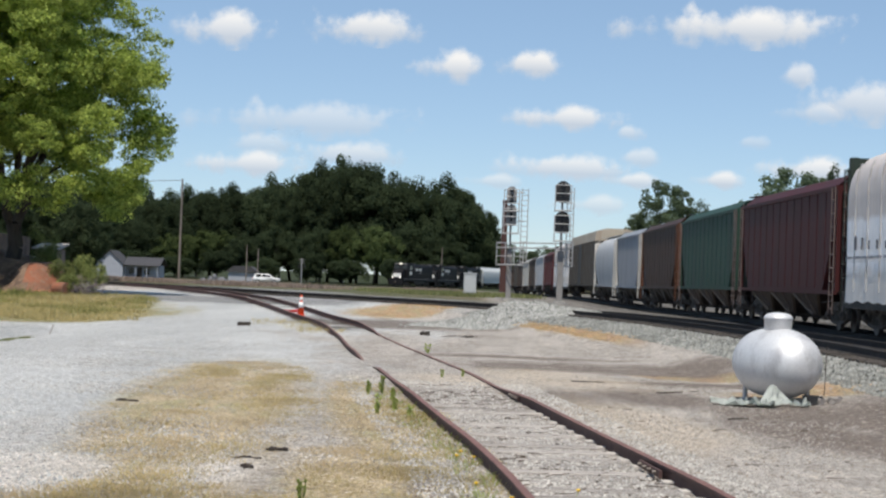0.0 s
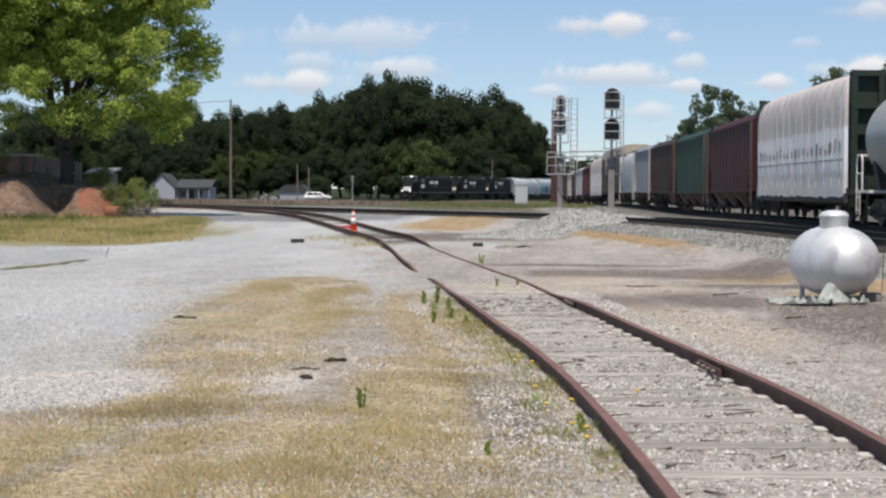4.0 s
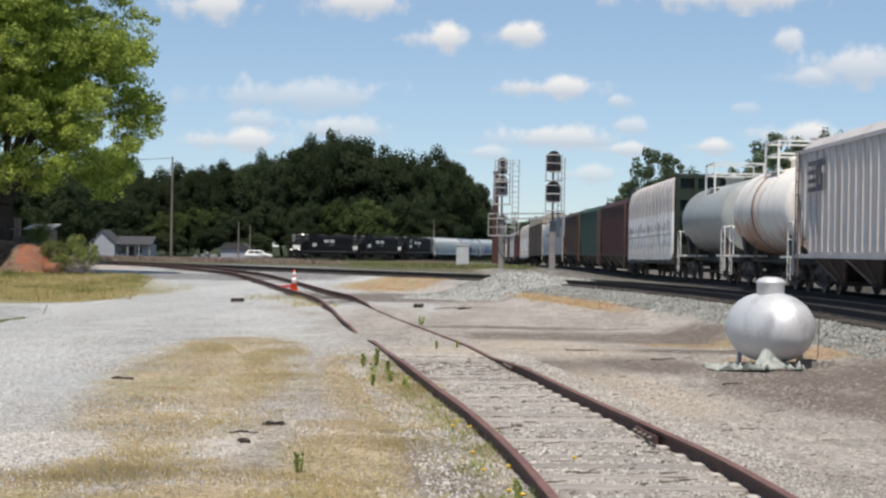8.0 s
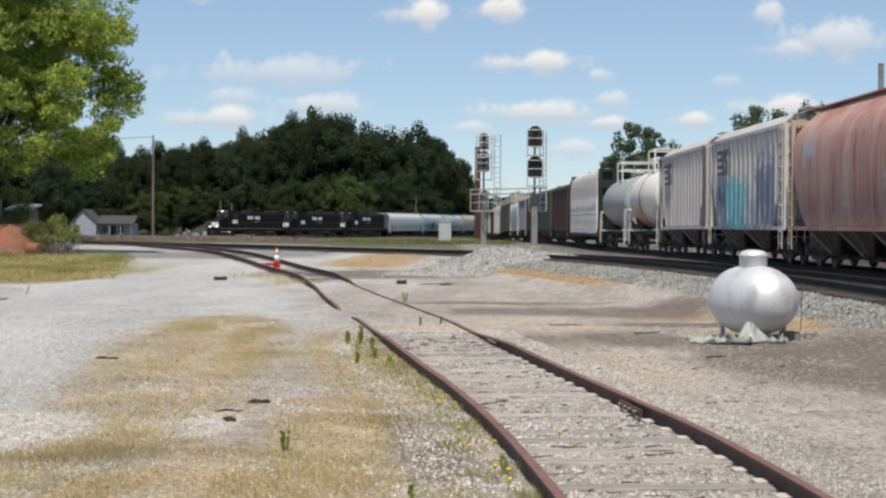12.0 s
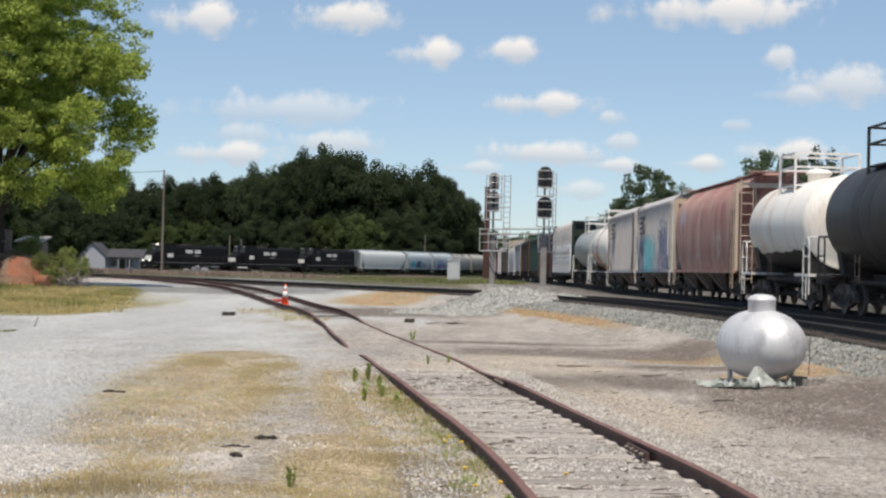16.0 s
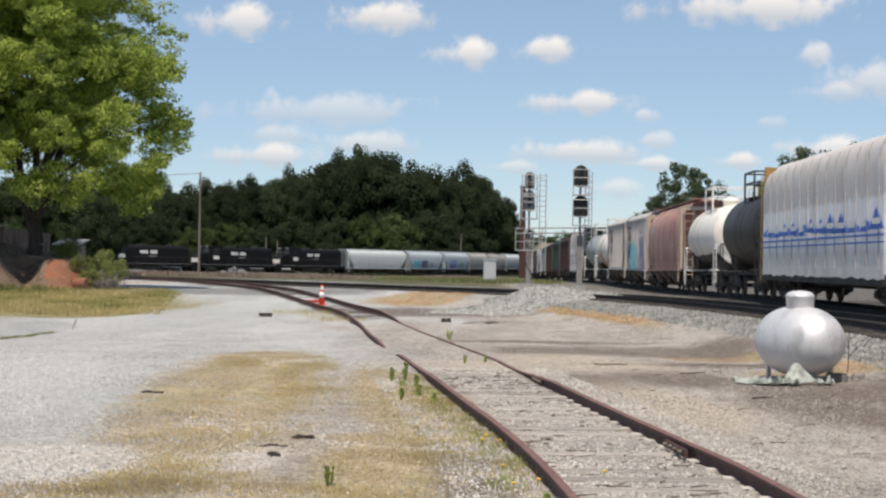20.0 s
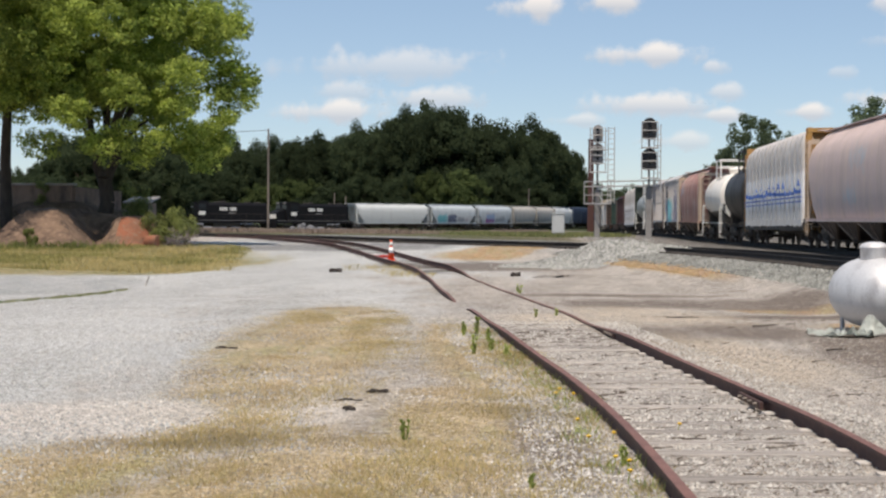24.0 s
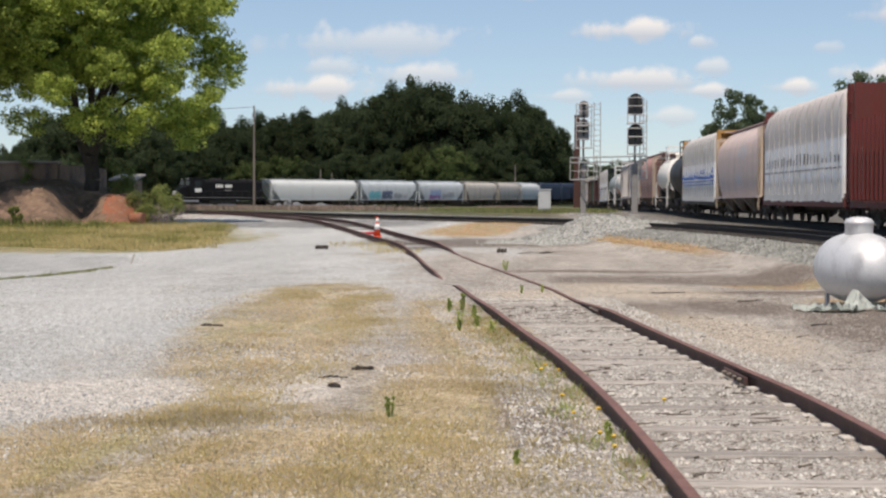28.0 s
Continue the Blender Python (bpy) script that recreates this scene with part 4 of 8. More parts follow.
def tank_car(label, L, shell, band=None, rails=None, R=1.42, zc=2.62, keyed=False, dark_end=None, belly=None):
    car = thing("tank_car", label, "freight car")
    rails = rails or M["white_rail"]
    h = L / 2 - 1.05
    prof = [(0.0, -h)] + [(R * math.sin(a), -h + 0.55 * (1 - math.cos(a))) for a in [math.pi / 2 * i / 6 for i in range(1, 7)]]
    prof += [(r, -y) for r, y in prof[::-1]]
    part("shell", lathe(B(), prof, 36, "y", (0, 0, zc)), shell, car, smooth=True)
    if band:
        part("rust_band", lathe(B(), [(R + 0.004, -0.13), (R + 0.012, -0.1), (R + 0.012, 0.1), (R + 0.004, 0.13)], 36, "y", (0, 0.25 * L * 0.3, zc)), band, car, smooth=True)
    if dark_end:
        for s in (-1, 1):
            part("spill_stain", lathe(B(), [(R + 0.003, s * 0.55 - 0.45), (R + 0.006, s * 0.55 - 0.4), (R + 0.006, s * 0.55 + 0.4), (R + 0.003, s * 0.55 + 0.45)], 36, "y", (0, 0, zc)), dark_end, car, smooth=True)
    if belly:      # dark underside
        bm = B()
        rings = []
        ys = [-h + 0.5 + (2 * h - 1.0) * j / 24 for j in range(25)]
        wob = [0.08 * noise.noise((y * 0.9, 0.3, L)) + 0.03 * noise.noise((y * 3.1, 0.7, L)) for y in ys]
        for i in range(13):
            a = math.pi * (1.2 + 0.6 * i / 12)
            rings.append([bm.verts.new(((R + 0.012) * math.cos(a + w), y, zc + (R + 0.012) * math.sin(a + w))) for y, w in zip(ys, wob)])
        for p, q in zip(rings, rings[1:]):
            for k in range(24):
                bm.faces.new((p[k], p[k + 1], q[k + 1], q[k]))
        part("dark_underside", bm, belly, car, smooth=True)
    # manway, dome platform and rails
    part("manway", lathe(B(), [(0.35, 0), (0.35, 0.25), (0.42, 0.27), (0.42, 0.33), (0.3, 0.42), (0.0, 0.45)], 16, "z", (0, 0, zc + R - 0.06)), shell, car, smooth=True)
    part("valve", lathe(B(), [(0.12, 0), (0.12, 0.35), (0.16, 0.37), (0.1, 0.5), (0, 0.52)], 10, "z", (0.1, 0.75, zc + R - 0.06)), rails, car, smooth=True)
    zt = zc + R - 0.02
    part("dome_platform", box(B(), -1.0, -1.1, zt - 0.2, 1.0, 1.1, zt - 0.15), rails, car)
    for x in (-1.0, 1.0):
        for y in (-1.1, 1.1):
            part("rail_post", box(B(), x - 0.035, y - 0.035, zt - 0.9, x + 0.035, y + 0.035, zt + 0.85), rails, car)
        for z in (zt + 0.4, zt + 0.83):
            part("rail_bar", box(B(), x - 0.03, -1.1, z - 0.03, x + 0.03, 1.1, z + 0.03), rails, car)
    for y in (-1.1, 1.1):
        for z in (zt + 0.4, zt + 0.83):
            part("rail_bar", box(B(), -1.0, y - 0.03, z - 0.03, 1.0, y + 0.03, z + 0.03), rails, car)
    ladder(car, -1.52, 0.0, 0.9, 1.6, M["under"])
    # frame, saddles, end platforms and grab irons
    part("centre_sill", box(B(), -0.35, -L / 2 + 0.6, 0.78, 0.35, L / 2 - 0.6, 1.12), M["under"], car)
    for s in (-1, 1):
        y = s * (L / 2 - 2.0)
        part("saddle", prism(B(), [(-1.1, 1.1), (1.1, 1.1), (1.25, 1.95), (0.8, 1.42), (0, 1.24), (-0.8, 1.42), (-1.25, 1.95)], y - 0.25, y + 0.25), M["under"], car)
        a, b = sorted((s * (L / 2 - 0.45), s * (L / 2 - 2.3)))
        part("end_platform", box(B(), -1.45, a, 1.02, 1.45, b, 1.1), rails if rails is not M["black"] else M["under"], car)
        for x in (-1.42, 1.42):
            bm = B()
            ye = s * (L / 2 - 0.5)
            loop = [(ye, 0.5), (ye, 1.95), (ye - s * 0.06, 2.1), (ye - s * 0.2, 2.15), (ye - s * 0.55, 2.15), (ye - s * 0.69, 2.1), (ye - s * 0.75, 1.95), (ye - s * 0.75, 1.1)]
            for p, q in zip(loop, loop[1:]):
                rod(bm, (x, *p), (x, *q), 0.026, seg=6)
            rod(bm, (x, ye, 1.6), (x, ye - s * 0.75, 1.6), 0.022, seg=6)
            part("grab_rail", bm, rails, car)
        ladder(car, -1.46, s * (L / 2 - 0.9), 0.35, 1.05, rails)
        part("end_rail", rod(B(), (-1.42, s * (L / 2 - 0.5), 2.15), (1.42, s * (L / 2 - 0.5), 2.15), 0.03, seg=6), rails, car)
    part("running_pipe", rod(B(), (-0.9, -L / 2 + 2, 0.9), (-0.9, L / 2 - 2, 0.9), 0.05), M["under"], car)
    part("outlet", box(B(), -0.4, -0.4, 0.45, 0.4, 0.4, 1.2, 0.08), M["under"], car)
    add_trucks(car, L / 2 - 2.0, keyed)
    add_couplers(car, L)
    return car


def box_car(label, L, side, top, H=4.9, keyed=False):
    car = thing("box_car", label, "freight car")
    W = 1.52
    part("body", box(B(), -W, -L / 2 + 0.5, 1.0, W, L / 2 - 0.5, H - 0.9, 0.03), side, car)
    part("roof", prism(B(), [(-W, H - 0.9), (W, H - 0.9), (W - 0.1, H - 0.2), (0.7, H), (-0.7, H), (-W + 0.1, H - 0.2)], -L / 2 + 0.5, L / 2 - 0.5), top, car)
    n = int(L / 1.2)
    rib = None
    for i in range(n):
        y = -L / 2 + 0.9 + i * (L - 1.8) / (n - 1)
        for s in (-1, 1):
            if rib is None:
                rib = part("side_rib", box(B(), -0.04, -0.06, 1.1, 0.04, 0.06, H - 0.95, 0.012), side, car)
                rib.matrix_local = pose(s * (W + 0.02), y, 0)
            else:
                again(rib, pose(s * (W + 0.02), y, 0), car)
    for s in (-1, 1):
        part("door", box(B(), s * (W + 0.06) - 0.04, -1.5, 1.1, s * (W + 0.06) + 0.04, 1.5, H - 1.0, 0.01), side, car)
        ladder(car, s * (W + 0.05), L / 2 - 0.8, 0.5, H - 1.0, side)
    part("centre_sill", box(B(), -0.4, -L / 2 + 0.6, 0.65, 0.4, L / 2 - 0.6, 1.0), M["under"], car)
    add_trucks(car, L / 2 - 2.4, keyed)
    add_couplers(car, L)
    return car


def locomotive(label, L, lit=False):
    car = thing("locomotive", label, "locomotive")
    body = M["loco"]
    part("frame", box(B(), -1.5, -L / 2 + 0.4, 1.0, 1.5, L / 2 - 0.4, 1.5, 0.04), body, car)
    part("fuel_tank", prism(B(), [(-1.35, 0.45), (1.35, 0.45), (1.45, 1.0), (-1.45, 1.0)], -2.6, 2.6), M["under"], car)
    part("long_hood", prism(B(), [(-1.0, 1.5), (1.0, 1.5), (1.0, 3.9), (0.75, 4.3), (-0.75, 4.3), (-1.0, 3.9)], -L / 2 + 0.9, L / 2 - 5.4), body, car)
    cab = part("cab", prism_x(B(), [(L / 2 - 5.4, 1.5), (L / 2 - 5.4, 4.35), (L / 2 - 5.1, 4.55), (L / 2 - 3.2, 4.55), (L / 2 - 2.9, 4.3), (L / 2 - 2.7, 3.3), (L / 2 - 2.7, 1.5)], -1.5, 1.5), body, car)
    for s in (-1, 1):
        part("side_window", box(B(), s * 1.5 - 0.02, L / 2 - 4.9, 3.2, s * 1.5 + 0.02, L / 2 - 3.6, 4.0), M["glass"], cab)
        part("windscreen", box(B(), min(s * 0.25, s * 1.3), L / 2 - 2.88, 3.4, max(s * 0.25, s * 1.3), L / 2 - 2.68, 4.15), M["glass"], cab)
        # white lettering on the hood, as plain bars
        for y, w in ((-1.4, 1.3), (0.4, 1.5)):
            for k in range(4):      # each word as a row of plain bars
                a, b = y - w / 2 + k * w / 4, y - w / 2 + (k + 0.82) * w / 4
                part("letter_bar", box(B(), s * 1.0 - 0.015, a, 3.0 + 0.06 * (k % 2), s * 1.0 + 0.015, b, 3.55), M["white_mark"], car)
        part("small_lettering", box(B(), s * 1.0 - 0.015, -1.9, 2.55, s * 1.0 + 0.015, -0.6, 2.72), M["mast"], car)
        part("number_panel", box(B(), s * 1.5 - 0.018, L / 2 - 4.8, 2.3, s * 1.5 + 0.018, L / 2 - 3.6, 2.9), M["white_mark"], cab)
        bm = B()
        rod(bm, (s * 1.42, -L / 2 + 0.9, 2.5), (s * 1.42, L / 2 - 5.5, 2.5), 0.03, seg=6)
        for i in range(9):
            y = -L / 2 + 0.9 + i * (L - 6.4) / 8
            rod(bm, (s * 1.42, y, 1.5), (s * 1.42, y, 2.5), 0.025, seg=6)
        part("handrail", bm, M["under"], car)
        part("white_sill_line", box(B(), s * 1.5 - 0.012, -L / 2 + 0.6, 1.42, s * 1.5 + 0.012, L / 2 - 0.6, 1.48), M["mast"], car)
    nose = part("nose", prism_x(B(), [(L / 2 - 2.7, 1.5), (L / 2 - 2.7, 3.25), (L / 2 - 1.3, 3.0), (L / 2 - 0.9, 2.6), (L / 2 - 0.9, 1.5)], -1.0, 1.0), body, car)
    part("nose_panel", box(B(), -0.8, L / 2 - 0.93, 1.8, 0.8, L / 2 - 0.87, 2.5), M["white_mark"], nose)
    for x in (-0.15, 0.15):
        part("headlight", rod(B(), (x, L / 2 - 2.9, 4.38), (x, L / 2 - 2.64, 4.38), 0.12, seg=12), M["lamp"] if lit else M["glass"], cab)
    for x in (-0.8, 0.8):
        part("ditch_light", rod(B(), (x, L / 2 - 0.6, 1.75), (x, L / 2 - 0.38, 1.75), 0.12, seg=12), M["lamp"] if lit else M["glass"], car)
    part("cab_brow", box(B(), -1.3, L / 2 - 3.1, 4.25, 1.3, L / 2 - 2.72, 4.5, 0.02), body, cab)
    for s in (-1, 1):
        part("number_board", box(B(), min(s * 0.55, s * 1.2), L / 2 - 2.74, 4.28, max(s * 0.55, s * 1.2), L / 2 - 2.69, 4.47), M["mast"], cab)
    for y in (-L / 2 + 2.2, -L / 2 + 4.0, 0.8):
        part("roof_fan", lathe(B(), [(0.55, 0), (0.55, 0.14), (0.45, 0.18), (0, 0.18)], 16, "z", (0, y, 4.28)), M["under"], car)
    part("exhaust", box(B(), -0.3, -0.5, 4.25, 0.3, 0.1, 4.6), M["under"], car)
    for s in (-1, 1):
        part("pilot", prism_x(B(), [(s * (L / 2 - 0.35), 0.2), (s * (L / 2 - 0.9), 1.3), (s * (L / 2 - 0.4), 1.3)], -1.4, 1.4), body, car)
    add_trucks(car, L / 2 - 3.6)
    add_couplers(car, L)
    return car


# ---- the near train, front to back ----
M["loco"].node_tree.nodes["Principled BSDF"].inputs["Specular IOR Level"].default_value = 0.2      # sooty
P = {
    "whitish": paint("pale_grey_paint", (0.5, 0.5, 0.48), (0.36, 0.33, 0.3)),
    "dark": paint("dark_brown_paint", (0.06, 0.045, 0.04), (0.09, 0.06, 0.05)),
    "white": paint("white_hopper_paint", (0.44, 0.46, 0.49), (0.34, 0.34, 0.345)),
    "maroon": paint("maroon_paint", (0.1, 0.025, 0.03), (0.13, 0.05, 0.04)),
    "grey": paint("grey_paint", (0.06, 0.056, 0.054), (0.045, 0.04, 0.036)),
    "cream": paint("cream_paint", (0.4, 0.35, 0.28), (0.3, 0.23, 0.18)),
    "lgrey": paint("light_grey_paint", (0.25, 0.275, 0.32), (0.2, 0.21, 0.225)),
    "brown": paint("brown_paint", (0.042, 0.021, 0.014), (0.065, 0.035, 0.024)),
    "green": paint("green_paint", (0.021, 0.058, 0.04), (0.022, 0.036, 0.03), 0.5),
    "red": paint("oxide_red_paint", (0.056, 0.0105, 0.012), (0.036, 0.0125, 0.012), 0.5),
    "g_grey": paint("weathered_grey_paint", (0.52, 0.5, 0.495), (0.41, 0.375, 0.37), 0.5),
    "silver": paint("silver_tank_paint", (0.34, 0.365, 0.365), (0.27, 0.26, 0.25), 0.4, rough=0.4),
    "wtank": paint("white_tank_paint", (0.8, 0.78, 0.74), (0.6, 0.48, 0.38), 0.45, rough=0.45),
    "btank": paint("black_tank_paint", (0.03, 0.029, 0.03), (0.06, 0.054, 0.05), 0.5, rough=0.5),
    "rung": paint("worn_ladder_paint", (0.17, 0.13, 0.12), (0.11, 0.085, 0.08)),
    "grimy": paint("grimy_bay_paint", (0.045, 0.034, 0.029), (0.08, 0.06, 0.05), 0.6),
    # pale tone that paints sunlight on the edges of the bays
    "dusty": paint("dusty_flange_paint", (0.19, 0.15, 0.125), (0.11, 0.085, 0.07)),
    "rust": paint("rust", (0.33, 0.13, 0.05), (0.2, 0.08, 0.04)),
    "frame_green": paint("dark_green_frame", (0.022, 0.036, 0.028), (0.032, 0.032, 0.026)),
    "frame_red": paint("dark_red_frame", (0.13, 0.03, 0.028), (0.1, 0.04, 0.035)),
    "orange_end": paint("orange_end_paint", (0.12, 0.05, 0.026), (0.08, 0.04, 0.025)),
    "white_end": paint("white_end_paint", (0.62, 0.61, 0.58), (0.45, 0.38, 0.32)),
    "tan_end": paint("tan_end_paint", (0.5, 0.41, 0.33), (0.4, 0.29, 0.22)),
    "tan_yellow": paint("worn_yellow_paint", (0.4, 0.23, 0.08), (0.3, 0.18, 0.08)),
    "wood_red": paint("rusty_red_lumber", (0.25, 0.066, 0.038), (0.14, 0.043, 0.028)),
    "wrap": wrap_material("lumber_wrap"),
    "wrap_new": wrap_material("lumber_wrap_clean", (0.7, 0.66, 0.62)),
}

def sprayed_paint(m, spots, seed):
    """Sprays ragged, runny patches (y0, y1, z0, z1, colour, cover) over a paint, in the car's own metres."""
    nt = m.node_tree
    add, link = nt.nodes.new, nt.links.new
    b = nt.nodes["Principled BSDF"]
    col = b.inputs["Base Color"].links[0].from_socket
    co = add("ShaderNodeTexCoord")
    n = add("ShaderNodeTexNoise")
    n.noise_dimensions = "4D"
    n.inputs["W"].default_value, n.inputs["Scale"].default_value, n.inputs["Detail"].default_value, n.inputs["Roughness"].default_value = seed, 1.5, 5, 0.65
    link(co.outputs["Object"], n.inputs["Vector"])
    sh = add("ShaderNodeVectorMath")
    sh.operation = "MULTIPLY_ADD"
    sh.inputs[1].default_value = (0.0, 1.7, 2.0)
    link(n.outputs["Color"], sh.inputs[0])
    link(co.outputs["Object"], sh.inputs[2])
    sep = add("ShaderNodeSeparateXYZ")
    link(sh.outputs[0], sep.inputs[0])
    mp = add("ShaderNodeMapping")
    mp.inputs["Scale"].default_value = (1, 7.0, 1.3)
    link(sh.outputs[0], mp.inputs["Vector"])
    st = add("ShaderNodeTexNoise")
    st.noise_dimensions = "4D"
    st.inputs["W"].default_value, st.inputs["Scale"].default_value, st.inputs["Detail"].default_value = seed + 3, 1.0, 6
    link(mp.outputs[0], st.inputs["Vector"])

    def step(v, lo, hi):
        r = add("ShaderNodeMapRange")
        r.interpolation_type = "SMOOTHSTEP"
        r.inputs[1].default_value, r.inputs[2].default_value = lo, hi
        link(v, r.inputs[0])
        return r.outputs[0]

    def times(a, c):
        q = add("ShaderNodeMath")
        q.operation = "MULTIPLY"
        link(a, q.inputs[0])
        if isinstance(c, float):
            q.inputs[1].default_value = c
        else:
            link(c, q.inputs[1])
        return q.outputs[0]

    for k, (y0, y1, z0, z1, c, cover) in enumerate(spots):
        y, z, e, g = sep.outputs[1], sep.outputs[2], 0.85, 1.0
        f = times(times(step(y, y0 + e - 0.12, y0 + e + 0.12), step(y, y1 + e + 0.12, y1 + e - 0.12)), times(step(z, z0 + g - 0.2, z0 + g + 0.2), step(z, z1 + g + 0.25, z1 + g - 0.25)))
        gate = step(st.outputs[0], 0.57 - 0.3 * cover, 0.69 - 0.3 * cover) if k % 2 else step(st.outputs[0], 0.43 + 0.3 * cover, 0.31 + 0.3 * cover)
        f = times(times(f, gate), min(1.0, 0.55 + 0.4 * cover))
        mx = add("ShaderNodeMixRGB")
        link(f, mx.inputs[0])
        link(col, mx.inputs[1])
        mx.inputs[2].default_value = (*c, 1)
        col = mx.outputs[0]
    link(col, b.inputs["Base Color"])
    return m


TEAL, NAVY, SLATE, SKY, MAUVE, PLUM = (0.1, 0.38, 0.45), (0.06, 0.08, 0.15), (0.24, 0.26, 0.3), (0.42, 0.5, 0.56), (0.36, 0.33, 0.38), (0.3, 0.09, 0.28)
P["g_blue"] = sprayed_paint(paint("weathered_grey_tagged_paint", (0.52, 0.5, 0.495), (0.41, 0.375, 0.37), 0.5), (
    (-5.0, 5.4, 1.0, 2.6, SKY, 0.4), (2.6, 5.4, 1.0, 2.5, NAVY, 0.5), (2.9, 5.4, 1.0, 2.9, (0.2, 0.27, 0.42), 0.4), (-0.9, 3.0, 1.0, 2.75, TEAL, 0.72),
    (0.6, 2.7, 1.0, 2.3, (0.16, 0.45, 0.55), 0.5), (-2.6, -0.6, 1.0, 2.4, SLATE, 0.45), (-4.9, -2.0, 1.0, 3.5, (0.13, 0.15, 0.26), 0.62), (-4.6, -2.3, 1.0, 2.9, NAVY, 0.42),
    (-4.6, -0.2, 1.0, 1.9, MAUVE, 0.35), (0.2, 3.6, 1.0, 1.8, NAVY, 0.2)), 1.0)
P["faded_marked"] = sprayed_paint(paint("faded_red_tagged_paint", (0.36, 0.155, 0.135), (0.47, 0.33, 0.28), 0.75, (0.25, 0.105, 0.085)), (
    (4.2, 5.8, 3.0, 3.7, (0.36, 0.33, 0.37), 0.95), (-4.6, -2.8, 1.8, 2.5, (0.5, 0.46, 0.44), 0.4), (-6.4, 6.4, 1.1, 1.5, (0.42, 0.3, 0.24), 0.5), (0.5, 1.1, 1.6, 1.9, (0.52, 0.48, 0.44), 0.7),
    (-6.4, 6.4, 3.5, 4.2, (0.45, 0.27, 0.22), 0.4)), 2.0)
P["pink_marked"] = sprayed_paint(paint("faded_pink_tagged_paint", (0.6, 0.48, 0.46), (0.5, 0.4, 0.37), 0.6, (0.62, 0.5, 0.43)), (
    (-3.4, -0.6, 2.9, 3.6, SKY, 0.5), (-2.4, 0.6, 1.6, 2.3, SKY, 0.45), (4.0, 6.8, 1.3, 2.2, (0.42, 0.38, 0.42), 0.35)), 3.0)
P["wtank_rust"] = sprayed_paint(paint("rust_streaked_white_tank_paint", (0.8, 0.78, 0.74), (0.6, 0.48, 0.38), 0.45, rough=0.45), (
    (-5.0, 5.0, 1.0, 1.7, (0.5, 0.4, 0.34), 0.6), (1.2, 5.2, 1.0, 2.2, (0.46, 0.2, 0.1), 0.7), (-0.6, 1.0, 1.0, 3.4, (0.55, 0.36, 0.24), 0.4), (-4.6, -2.6, 1.0, 1.9, (0.5, 0.27, 0.16), 0.5)), 6.0)
P["wash_a"] = sprayed_paint(paint("pale_blue_tagged_paint", (0.46, 0.51, 0.55), (0.34, 0.38, 0.42), 0.4), (
    (2.4, 5.6, 1.3, 2.6, TEAL, 0.9), (-0.9, 2.1, 1.3, 2.6, NAVY, 0.9), (-3.6, -1.2, 1.3, 2.3, SLATE, 0.8), (-5.4, -3.8, 1.3, 2.1, MAUVE, 0.6)), 4.0)
P["wash_b"] = sprayed_paint(paint("pale_blue_marked_paint", (0.46, 0.51, 0.55), (0.34, 0.38, 0.42), 0.4), (
    (0.2, 4.2, 1.3, 2.9, (0.2, 0.3, 0.5), 0.8), (0.4, 4.4, 1.3, 1.9, PLUM, 0.8), (-4.4, -0.2, 1.4, 2.4, SLATE, 0.7), (-1.4, 4.2, 2.7, 3.3, MAUVE, 0.4)), 5.0)


def emblem(car, x, y, z):
    """A dark block emblem: short bars beside a broken square."""
    for k in range(4):
        part("emblem_bar", box(B(), x - 0.012, y + 0.08, z + 0.25 * k, x + 0.01, y + 0.95, z + 0.13 + 0.25 * k), M["ink"], car)
    for a, b, c, d in ((-0.9, 0.0, -0.1, 0.2), (-0.9, 0.7, -0.1, 0.9), (-0.36, 0.2, -0.1, 0.7), (-0.9, 0.2, -0.66, 0.5)):
        part("emblem_bar", box(B(), x - 0.012, y + a, z + b, x + 0.01, y + c, z + d), M["ink"], car)


def with_marks(car, marks):
    marks(car)
    return car


def grey_emblem(car):
    emblem(car, -1.6, 3.2, 2.95)


def blue_emblem(car):
    emblem(car, -1.6, 3.4, 2.95)


